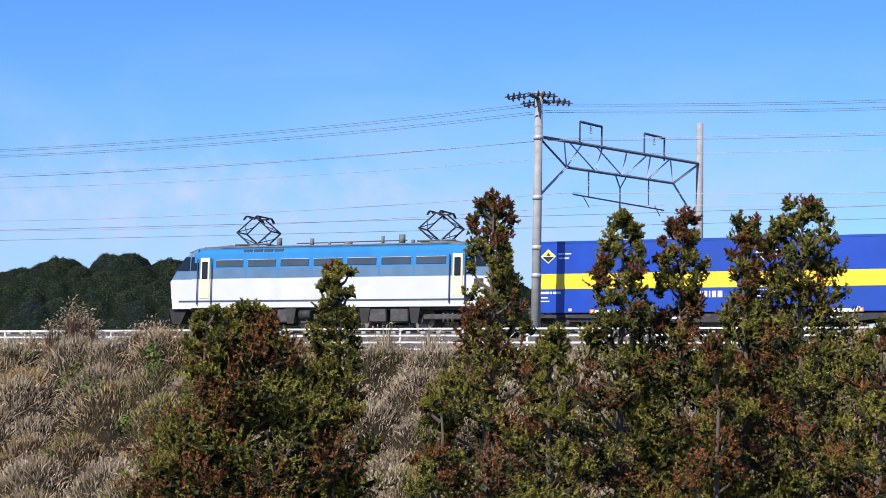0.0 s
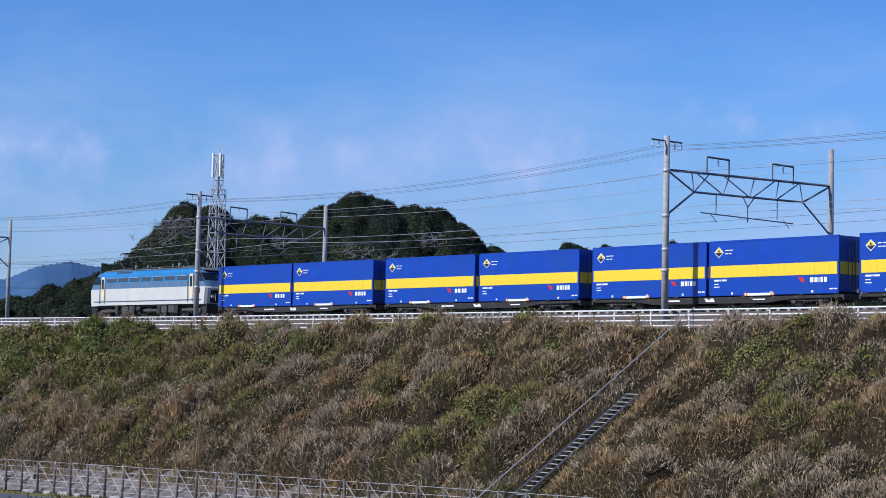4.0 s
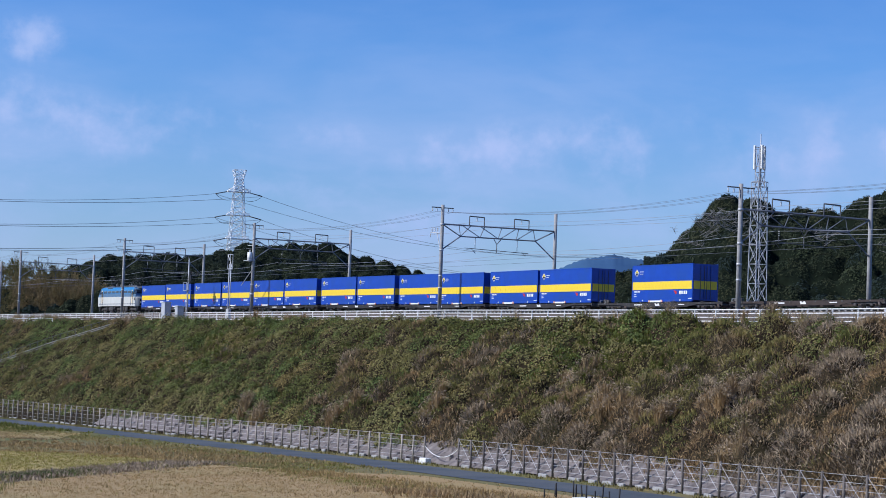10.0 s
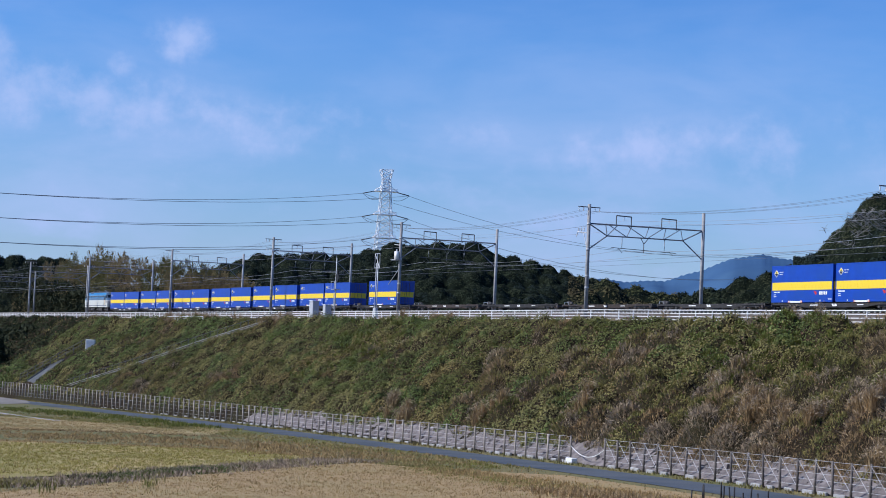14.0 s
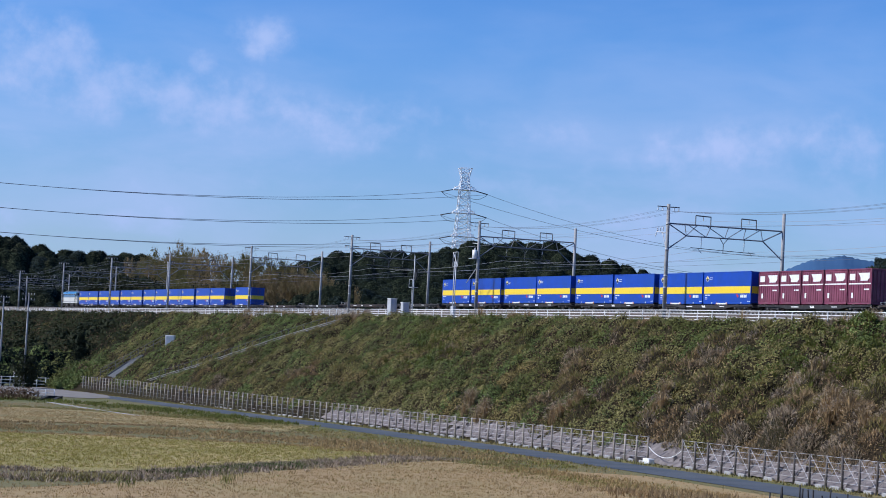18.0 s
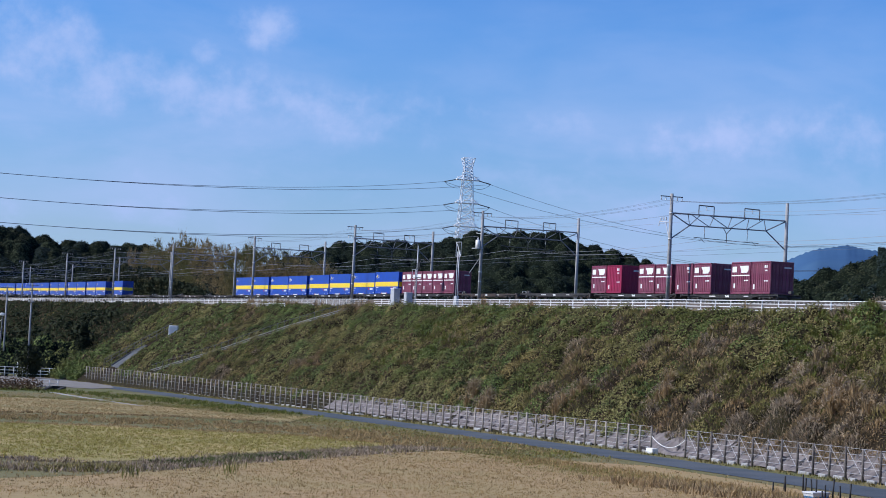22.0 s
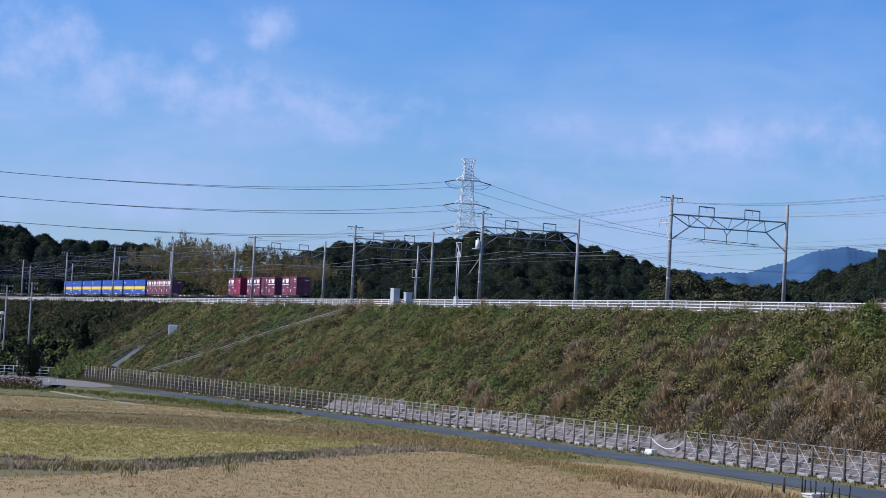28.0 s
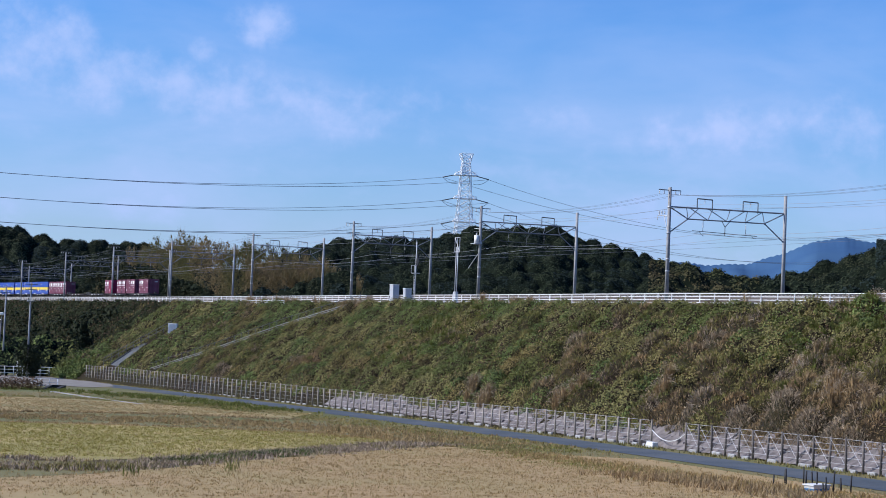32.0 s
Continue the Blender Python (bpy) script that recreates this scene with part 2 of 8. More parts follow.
RUBBLE = mat("rubble", (0.23, 0.20, 0.186), (0.105, 0.09, 0.084), 0.95, scale=1.3, bump=0.5, bump_scale=3.0, island=0.15, world_space=True)
GLASSDARK = mat("window_dark", (0.012, 0.016, 0.022), rough=0.12, spec=0.4)

# ---- plan: the line of the track, as a distance S along it and an offset across it ----
H0, H1, H2 = 0.36294, 0.0005527, -1.90966e-06
P0 = (19.7135, 202.4929)
S_LO, S_HI = -640.0, 900.0


def heading(s):
    bend = np.interp(s, [180, 230, 280, 330, 380], [0.0, 0.0062, 0.0126, 0.0268, 0.083])
    s = np.clip(s, -230.0, 130.0)
    return H0 + H1 * s + H2 * s * s + bend


_ss = np.arange(S_LO, S_HI + 1.0, 1.0)
_mid = heading((_ss[:-1] + _ss[1:]) / 2)
_tx = np.concatenate([[0], np.cumsum(-np.sin(_mid))])
_ty = np.concatenate([[0], np.cumsum(np.cos(_mid))])
_tx += P0[0] - np.interp(0, _ss, _tx)
_ty += P0[1] - np.interp(0, _ss, _ty)


def xy(s, off):
    """The place at S along the track and off metres beyond the near faces of the train (minus: towards the camera)."""
    th = heading(s)
    return np.interp(s, _ss, _tx) + off * np.cos(th), np.interp(s, _ss, _ty) + off * np.sin(th)


def rail_z(s):
    return EYE[2] + 3.95 - 0.0022 * np.maximum(s, 0.0) + np.interp(s, [-160, -50, -14, 20, 70, 120], [0.05, 0.04, 0.09, 0.25, 0.25, 0.0])


def shoulder_z(s):
    """The top of the embankment at its near edge."""
    return EYE[2] + np.interp(s, [-180, -160, -140, -100, -70, -44, -20, 80, 300, 420], [2.80, 2.80, 2.71, 2.77, 2.78, 2.85, 2.93, 2.67, 1.74, 1.3])


def ground_z(x, y):
    along = (x - P0[0]) * -math.sin(0.349) + (y - P0[1]) * math.cos(0.349)
    return EYE[2] - 8.0 - 0.0181 * (np.clip(along, -260, 250) + 95)


def slope_z(s, off):
    """The near side of the embankment, down to the ground."""
    x, y = xy(s, off)
    return np.maximum(ground_z(x, y), shoulder_z(s) - np.maximum(0, -off - 4.8) / 1.5)


_cells = np.random.default_rng(77).random((5, 512, 64))


def mounds(s, off):
    """Swells of growth on the slope, a few metres across: their height from 0 to 1, and three chance numbers of each swell."""
    ws, wo = 2.5, 1.9
    i0, j0 = np.floor(s / ws).astype(int), np.floor(-off / wo).astype(int)
    best = np.full(np.shape(s), 9.0)
    amp = np.zeros(np.shape(s))
    draws = [np.zeros(np.shape(s)) for _ in range(2)]
    for di in (-1, 0, 1):
        for dj in (-1, 0, 1):
            a, b = (i0 + di) % 512, (j0 + dj) % 64
            cx = (i0 + di + 0.1 + 0.8 * _cells[0, a, b]) * ws
            cy = (j0 + dj + 0.1 + 0.8 * _cells[1, a, b]) * wo
            d = np.hypot(s - cx, (-off - cy) * 1.2) / (1.15 + 0.8 * _cells[2, a, b])
            near = d < best
            best = np.where(near, d, best)
            amp = np.where(near, 0.35 + 0.65 * _cells[2, a, b], amp)
            draws = [np.where(near, _cells[3 + k, a, b], draws[k]) for k in range(2)]
    return np.clip(1 - best * best, 0, 1) ** 0.7 * amp, amp, draws[0], draws[1]


def swell(s, off):
    """How far the swells lift the slope; nothing by the stair, the steps, the drain, the railing and the fence."""
    line = np.interp(-off, [5.0, 10.6, 16.9, 22.7], [70.5, 88.0, 103.0, 119.7])
    free = np.clip((np.abs(s + 120.5) - 1.6) / 1.5, 0, 1) * np.clip((np.abs(s - line) - 3.0) / 2.5, 0, 1) * np.clip((np.abs(s - 146.0) - 4.5) / 2.0, 0, 1)
    free = free * np.clip((-off - 5.0) / 1.2, 0, 1) * np.clip((off - fence_off(s) - 2.2) / 1.5, 0, 1)
    return np.interp(s, [-60, 20], [1.75, 1.35]) * mounds(s, off)[0] * free


def spot(s, off, z=0.0, turn=0.0):
    """A pose on the line: x runs with the train, y towards the camera's side."""
    x, y = xy(s, off)
    return pose(float(x), float(y), float(z), 0, 0, math.degrees(heading(s)) + 90 + turn)


def polar(az, dist, z=0.0):
    """A place by its bearing from the camera in degrees (left is plus) and its distance."""
    return Vector((-math.sin(radians(az)) * dist, math.cos(radians(az)) * dist, z))


# ---- mesh helpers ----
def bm_box(bm, lo, hi, mi=0, bevel=0.0):
    r = bmesh.ops.create_cube(bm, size=1.0)
    for v in r["verts"]:
        v.co = Vector([lo[i] + (v.co[i] + 0.5) * (hi[i] - lo[i]) for i in range(3)])
    fs = {f for v in r["verts"] for f in v.link_faces}
    for f in fs:
        f.material_index = mi
    if bevel:
        bmesh.ops.bevel(bm, geom=list({e for f in fs for e in f.edges}), offset=bevel, segments=1, affect="EDGES", profile=0.5)
    return r["verts"]


def bm_tube(bm, a, b, r0, r1=None, n=6, mi=0, cap=True):
    """A round bar from a to b."""
    a, b = Vector(a), Vector(b)
    r1 = r0 if r1 is None else r1
    q = (b - a).to_track_quat("Z", "Y")
    rings = []
    for c, r in ((a, r0), (b, r1)):
        rings.append([bm.verts.new(c + q @ Vector((r * math.cos(2 * math.pi * i / n), r * math.sin(2 * math.pi * i / n), 0))) for i in range(n)])
    for i in range(n):
        f = bm.faces.new((rings[0][i], rings[0][(i + 1) % n], rings[1][(i + 1) % n], rings[1][i]))
        f.material_index, f.smooth = mi, n > 5
    if cap:
        for ring in (rings[0][::-1], rings[1]):
            bm.faces.new(ring).material_index = mi


def bm_loft(bm, sections, mi=0, cap=True, smooth=False):
    """Skins a row of closed sections with as many points each."""
    rings = [[bm.verts.new(p) for p in s] for s in sections]
    n = len(rings[0])
    for a, b in zip(rings, rings[1:]):
        for i in range(n):
            f = bm.faces.new((a[i], a[(i + 1) % n], b[(i + 1) % n], b[i]))
            f.material_index, f.smooth = mi, smooth
    if cap:
        bm.faces.new(rings[0][::-1]).material_index = mi
        bm.faces.new(rings[-1]).material_index = mi
    return rings


def mesh_of(name, bm, mats):
    bmesh.ops.recalc_face_normals(bm, faces=bm.faces)
    me = bpy.data.meshes.new(name)
    bm.to_mesh(me)
    bm.free()
    for m in (mats if isinstance(mats, (list, tuple)) else [mats]):
        me.materials.append(m)
    return me


def part(name, bm, mats, parent=None, label=""):
    ob = new(name, mesh_of(name, bm, mats) if isinstance(bm, bmesh.types.BMesh) else bm)
    ob.parent = parent
    if label:
        ob["label"] = label
    return ob


def empty(name, m=None, label="", category="", group="", kind=""):
    ob = new(name)
    ob.empty_display_size = 0.2
    if m is not None:
        ob.matrix_basis = m
    return tagged(ob, label, category, group, kind)


def soup(name, verts, faces, mats, mi=None, smooth=False):
    """A mesh from numpy arrays of triangles or quads."""
    me = bpy.data.meshes.new(name)
    k = faces.shape[1]
    me.vertices.add(len(verts))
    me.vertices.foreach_set("co", np.asarray(verts, np.float32).ravel())
    me.loops.add(faces.size)
    me.loops.foreach_set("vertex_index", np.asarray(faces, np.int32).ravel())
    me.polygons.add(len(faces))
    me.polygons.foreach_set("loop_start", np.arange(0, faces.size, k, dtype=np.int32))
    me.polygons.foreach_set("loop_total", np.full(len(faces), k, dtype=np.int32))
    for m in (mats if isinstance(mats, (list, tuple)) else [mats]):
        me.materials.append(m)
    if mi is not None:
        me.polygons.foreach_set("material_index", np.asarray(mi, np.int32))
    me.polygons.foreach_set("use_smooth", np.full(len(faces), smooth))
    me.update(calc_edges=True)
    me.validate()
    return me


def grid_mesh(name, s_list, o_list, zfun, mats, smooth=True):
    """A sheet over S and offset."""
    ss, oo = np.meshgrid(s_list, o_list, indexing="ij")
    x, y = xy(ss, oo)
    v = np.stack([x, y, zfun(ss, oo)], -1).reshape(-1, 3)
    n, m = len(s_list), len(o_list)
    i = (np.arange(n - 1)[:, None] * m + np.arange(m - 1)[None]).ravel()
    f = np.stack([i, i + m, i + m + 1, i + 1], 1)
    return soup(name, v, f[:, ::-1], mats, smooth=smooth)

# ---- the ground, the road and the embankment ----
FENCE_S = [-230, -85, 0, 70, 153, 240]
FENCE_O = [-20.5, -21.6, -23.5, -25.0, -26.0, -27.0]


def fence_off(s):
    return np.interp(s, FENCE_S, FENCE_O)


def ripple(x, y, f, seed=0.0):
    return (np.sin(x * f + seed) * np.cos(y * f * 1.13 + 1.7 * seed) + 0.5 * np.sin(x * f * 2.3 - y * f * 1.9 + seed)) / 1.5


def build_ground():
    edge = np.concatenate([-np.geomspace(4600, 130, 14), np.linspace(-120, 120, 49), np.geomspace(130, 4600, 14)])
    gx, gy = np.meshgrid(edge, edge + 120.0, indexing="ij")
    gz = ground_z(gx, gy)
    v = np.stack([gx, gy, gz], -1).reshape(-1, 3)
    n = len(edge)
    i = (np.arange(n - 1)[:, None] * n + np.arange(n - 1)[None]).ravel()
    f = np.stack([i, i + n, i + n + 1, i + 1], 1)
    grass = mat("field_grass", (0.20, 0.165, 0.065), (0.14, 0.125, 0.045), 0.95, scale=2.2, bump=0.5, bump_scale=6.0, patch=(0.12, 0.125, 0.035), patch_scale=0.07, world_space=True)
    tagged(new("ground", soup("ground", v, f, grass, smooth=True)), "dry yellow-green grassland between the paddies and the embankment", "ground", kind="structure")


build_ground()

s_fine = np.concatenate([np.arange(-300, -215, 1.5), np.arange(-215, 110, 0.45), np.arange(110, 420, 0.9)])
o_near = np.concatenate([np.arange(-32, -27, 1.0), np.arange(-27, -4.5, 0.45), [-4.4, -3.4, -2.6]])


def near_slope(s, o):
    z = slope_z(s, o)
    x, y = xy(s, o)
    bare = ground_z(x, y)
    lump = 0.12 * ripple(x, y, 0.8) + 0.08 * ripple(x, y, 1.9, 2.0) + 0.06 * ripple(x, y, 4.3, 4.0)
    z = z + swell(s, o) * (z > bare + 0.05)
    return np.where(z > bare + 0.05, z + lump * np.clip((z - bare) / 1.5, 0, 1) * np.clip((-o - 4) / 2, 0, 1), z - 0.6)


tagged(new("embankment", grid_mesh("embankment", s_fine, o_near, near_slope, SOIL)), "tall overgrown railway embankment of brown soil and dry weeds", "embankment", kind="structure")
o_far = np.array([-2.6, -1.2, 9.5, 13.0, 33.0])


def bed(s, o):
    r, sh = rail_z(s), shoulder_z(s)
    return np.where(o < -2, sh, np.where(o < 9.0, r - 0.22, np.where(o < 11, r - 0.5, np.where(o < 14, r - 1.0, r - 13.0))))


tagged(new("track_bed", grid_mesh("track_bed", np.arange(-600, 700, 4.0), o_far, bed, BALLAST, smooth=False)), "grey-brown stone ballast bed under two railway tracks", "track bed", kind="structure")


def build_rails():
    for centre in (1.25, 6.0):
        track = empty("railway_track", None, "pair of worn steel rails on concrete sleepers in ballast", "railway track", "tracks on the embankment")
        for side in (-0.53, 0.53):
            ss = np.arange(-600, 690, 5.0)
            prof = [(-0.035, 0), (-0.035, 0.04), (0.035, 0.04), (0.035, 0)]
            vs = []
            for s in ss:
                for o, z in prof:
                    x, y = xy(s, centre + side + o)
                    vs.append((x, y, float(rail_z(s)) - 0.04 + z))
            k = np.arange(len(ss) - 1)[:, None] * 4
            f = np.concatenate([np.concatenate([k + a, k + (a + 1) % 4, k + 4 + (a + 1) % 4, k + 4 + a], 1) for a in range(4)])
            part("rail", soup("rail", np.array(vs), f, RAILSTEEL), None, track)
        vs, fs = [], []
        for s in np.arange(-190, 330, 0.75):
            b = len(vs)
            for ds in (-0.11, 0.11):
                for o in (-1.0, 1.0):
                    for dz in (-0.2, -0.04):
                        x, y = xy(s + ds, centre + o)
                        vs.append((x, y, float(rail_z(s)) + dz))
            fs += [(b + 1, b + 3, b + 7, b + 5), (b, b + 1, b + 5, b + 4), (b + 2, b + 6, b + 7, b + 3)]
        ob = part("sleeper_bed", soup("sleeper_bed", np.array(vs), np.array(fs), CONCRETE), None, track)
        ob["kind"] = "stuff"


build_rails()


def strip_mesh(s_list, o0, o1, lift, n=3):
    ss, kk = np.meshgrid(s_list, np.linspace(0, 1, n), indexing="ij")
    oo = fence_off(ss) + o0 + (o1 - o0) * kk
    x, y = xy(ss, oo)
    v = np.stack([x, y, ground_z(x, y) + lift], -1).reshape(-1, 3)
    m = n
    i = (np.arange(len(s_list) - 1)[:, None] * m + np.arange(m - 1)[None]).ravel()
    return v, np.stack([i + 1, i + m + 1, i + m, i], 1)


v, f = strip_mesh(np.arange(-260, 176, 4.0), -7.2, -2.2, 0.03)
tagged(new("road", soup("road", v, f, ASPHALT, smooth=True)), "narrow blue-grey asphalt farm road along the fence", "road", kind="structure")


# ---- the train ----
SPEED = 24.47
FRONT_AT_9 = 75.57
DECK = 0.66
BOX_H = 3.14


MOVING = []


def bogie(parent, x, wheels=(-0.95, 0.95), r=0.43, low=1.0):
    bm = bmesh.new()
    for sy in (-1, 1):
        bm_box(bm, (x - 1.45, sy * 0.98 - 0.07, 0.48), (x + 1.45, sy * 0.98 + 0.07, 0.72), bevel=0.04)
        for w in wheels:
            bm_box(bm, (x + w - 0.16, sy * 1.0 - 0.12, 0.30), (x + w + 0.16, sy * 1.0 + 0.12, 0.60), bevel=0.04)
        for k in (-0.22, 0, 0.22):
            bm_tube(bm, (x + k, sy * 0.98, 0.36), (x + k, sy * 0.98, 0.86), 0.085, n=8)
    bm_box(bm, (x - 0.25, -1.0, 0.55), (x + 0.25, 1.0, 0.85))
    for v in bm.verts:
        v.co.z *= low
    frame_ob = part("bogie", bm, UNDER, parent)
    for w in wheels:
        bm = bmesh.new()
        for sy in (-0.56, 0.56):
            bm_tube(bm, (x + w, sy - 0.06, r), (x + w, sy + 0.06, r), r, n=16)
        bm_tube(bm, (x + w, -0.6, r), (x + w, 0.6, r), 0.08, n=6)
        part("wheelset", bm, RAILSTEEL, frame_ob)


def coupler(parent, x, way):
    bm = bmesh.new()
    bm_box(bm, (min(x, x + way * 0.55), -0.11, 0.76), (max(x, x + way * 0.55), 0.11, 1.0), bevel=0.03)
    bm_box(bm, (min(x + way * 0.35, x + way * 0.6), -0.17, 0.72), (max(x + way * 0.35, x + way * 0.6), 0.17, 1.04), bevel=0.04)
    part("coupler", bm, UNDER, parent)


def flat_wagon(material, label):
    w = empty("container_wagon", None, label, "flat wagon", "wagons of the freight train")
    bm = bmesh.new()
    for sy in (-1, 1):
        bm_loft(bm, [[(x, sy * 1.12 + a, z) for a, z in ((-0.06, zb), (0.06, zb), (0.06, 0.97), (-0.06, 0.97))] for x, zb in ((-9.7, 0.76), (-6.0, 0.72), (-4.4, 0.44), (4.4, 0.44), (6.0, 0.72), (9.7, 0.76))])
    part("side_sill", bm, material, w)
    bm = bmesh.new()
    bm_box(bm, (-9.7, -0.3, 0.62), (9.7, 0.3, 0.92))
    for x in np.arange(-9.6, 9.7, 1.6):
        bm_box(bm, (x - 0.1, -1.2, 0.78), (x + 0.1, 1.2, 0.96))
    part("centre_sill", bm, UNDER, w)
    for x, way in ((-9.65, -1), (9.65, 1)):
        coupler(w, x, way)
        bm = bmesh.new()
        bm_box(bm, (x - 0.05, -1.2, 0.55), (x + 0.05, 1.2, 0.98), bevel=0.02)
        part("end_beam", bm, UNDER, w)
    for x in (-1.6, 1.2):
        bm = bmesh.new()
        bm_box(bm, (x, 0.75, 0.30), (x + 1.1, 1.1, 0.62), 0, 0.05)
        part("brake_box", bm, UNDER, w)
    bm = bmesh.new()
    bm_tube(bm, (-3.2, 0.8, 0.45), (-2.2, 0.8, 0.45), 0.18, n=10)
    part("air_tank", bm, UNDER, w)
    for x0, x1, z0, z1, nm in ((-0.45, 0.35, 0.58, 0.88, "emblem"), (2.3, 3.6, 0.66, 0.80, "number_bar"), (-4.2, -3.3, 0.68, 0.78, "number_bar")):
        bm = bmesh.new()
        bm_loft(bm, [[(x0 + (0.12 if nm == "emblem" else 0), 1.185, z1), (x1, 1.185, z1), (x1 - (0.12 if nm == "emblem" else 0), 1.185, z0), (x0, 1.185, z0)],
                     [(x0 + (0.12 if nm == "emblem" else 0), 1.19, z1), (x1, 1.19, z1), (x1 - (0.12 if nm == "emblem" else 0), 1.19, z0), (x0, 1.19, z0)]])
        part(nm, bm, WHITE, w)
    for x in (-6.8, -2.6, 2.6, 6.8, -9.2, 9.2):
        bm = bmesh.new()
        bm_box(bm, (x - 0.16, 0.95, 0.95), (x + 0.16, 1.22, 1.06), bevel=0.02)
        part("twist_lock", bm, UNDER, w)
    bm = bmesh.new()
    bm_tube(bm, (9.72, 0.95, 0.6), (9.72, 0.95, 1.35), 0.025, n=5)
    bm_tube(bm, (9.72, 0.95, 1.35), (9.72, 0.45, 1.35), 0.025, n=5)
    bm_tube(bm, (9.72, 0.45, 1.35), (9.72, 0.45, 0.9), 0.025, n=5)
    part("hand_rail", bm, WHITE, w)
    # flattened to fit the camera's view: the deck lies close over small wheels
    for ob in w.children:
        if ob.name.split(".")[0] != "coupler":
            for v in ob.data.vertices:
                v.co.z *= 0.68
    bogie(w, -7.1, r=0.31, low=0.70)
    bogie(w, 7.1, r=0.31, low=0.70)
    return w


def flat_mark(parent, name, pts, y, material, label=""):
    """A thin painted shape on a side wall; pts are (x, z) and may be given in any order round it."""
    bm = bmesh.new()
    bm_loft(bm, [[(x, y, z) for x, z in pts], [(x, y + 0.006, z) for x, z in pts]])
    return part(name, bm, material, parent, label)


def bars(parent, name, x, z, widths, h, y, material, gap=0.05):
    bm = bmesh.new()
    for wd in widths:
        bm_box(bm, (x, y, z), (x + wd, y + 0.006, z + h))
        x += wd + gap
    return part(name, bm, material, parent)


def long_container():
    """A blue box with a yellow belt; x runs with the train, its side at +y faces the camera."""
    L, W, H = 9.42, 2.49, BOX_H
    c = empty("long_container", None, "blue box container with a yellow belt and white lettering bars", "container", "blue containers on the train")
    y = W / 2
    z0, z1 = 0.33 * H, 0.545 * H
    bm = bmesh.new()
    bm_box(bm, (-L / 2 + 0.02, -y + 0.012, 0.12), (L / 2 - 0.02, y - 0.012, H - 0.03), 0)
    part("body", bm, BLUE, c)
    bm = bmesh.new()
    for sx in (-1, 1):
        for sy in (-1, 1):
            bm_box(bm, (sx * (L / 2 - 0.06) - 0.06, sy * (y - 0.06) - 0.06, 0.0), (sx * (L / 2 - 0.06) + 0.06, sy * (y - 0.06) + 0.06, H), 0, 0.02)
    for sy in (-1, 1):
        bm_box(bm, (-L / 2, sy * (y - 0.05) - 0.05, H - 0.11), (L / 2, sy * (y - 0.05) + 0.05, H), 0, 0.015)
        bm_box(bm, (-L / 2, sy * (y - 0.05) - 0.05, 0.0), (L / 2, sy * (y - 0.05) + 0.05, 0.16), 0, 0.015)
    part("frame", bm, BLUE, c)
    pw = (L - 0.26) / 18
    bm = bmesh.new()
    bm_box(bm, (-L / 2 + 0.13, y - 0.030, z0 + 0.002), (L / 2 - 0.13, y - 0.010, z1 - 0.002))
    part("belt_backing", bm, YELLOW, c)
    bm = bmesh.new()
    bm_box(bm, (0.010, -0.012, z0), (pw - 0.010, -0.001, z1), 0, 0.005)
    belt = mesh_of("belt_panel", bm, YELLOW)
    for k in range(18):
        part("belt_panel", belt, None, c).location = (-L / 2 + 0.13 + k * pw, y, 0)
    bm = bmesh.new()
    bm_box(bm, (-L / 2 + 0.13, -y + 0.004, z0), (L / 2 - 0.13, -y + 0.035, z1))
    part("yellow_belt", bm, YELLOW, c, "yellow belt along the side")
    for sx in (-1, 1):
        bm = bmesh.new()
        lo, hi = sorted((sx * (L / 2 - 0.02), sx * (L / 2 + 0.004)))
        bm_box(bm, (lo, -y + 0.12, z0), (hi, y - 0.12, z1))
        part("end_belt", bm, YELLOW, c)
    for sx in (-1, 1):
        for yy in (-0.5, -0.12, 0.12, 0.5):
            bm = bmesh.new()
            bm_tube(bm, (sx * (L / 2 + 0.03), yy, 0.2), (sx * (L / 2 + 0.03), yy, H - 0.2), 0.022, n=5)
            part("lock_rod", bm, DARKSTEEL, c)
    for sy in (-1, 1):
        yy = y - 0.011 if sy > 0 else -y + 0.005
        face = sy
        cx = face * 3.95
        d = flat_mark(c, "hazard_diamond", [(cx - 0.36, 0.79 * H), (cx, 0.69 * H), (cx + 0.36, 0.79 * H), (cx, 0.89 * H)], yy, WHITE, "white-edged yellow and black diamond emblem")
        flat_mark(d, "yellow_half", [(cx - 0.29, 0.793 * H), (cx + 0.29, 0.793 * H), (cx, 0.875 * H)], yy + 0.003 * sy, YELLOW)
        flat_mark(d, "black_half", [(cx - 0.29, 0.787 * H), (cx + 0.29, 0.787 * H), (cx, 0.705 * H)], yy + 0.003 * sy, BLACK)
        flat_mark(d, "dark_mark", [(cx - 0.10, 0.795 * H), (cx + 0.10, 0.795 * H), (cx, 0.845 * H)], yy + 0.006 * sy, SILL_RUST)
        bars(c, "lettering_bar", face * 3.5 - (0.62 if face > 0 else 0), 0.815 * H, (0.28, 0.28), 0.05, yy, WHITE)
        bars(c, "lettering_bar", face * 3.5 - (0.52 if face > 0 else 0), 0.755 * H, (0.22, 0.22), 0.05, yy, WHITE)
        bars(c, "code_bar", face * 4.3 - (0.95 if face > 0 else 0), 0.265 * H, (0.36, 0.07, 0.42), 0.10, yy, WHITE)
        bars(c, "code_bar", face * 4.3 - (0.35 if face > 0 else 0), 0.205 * H, (0.35,), 0.05, yy, WHITE)
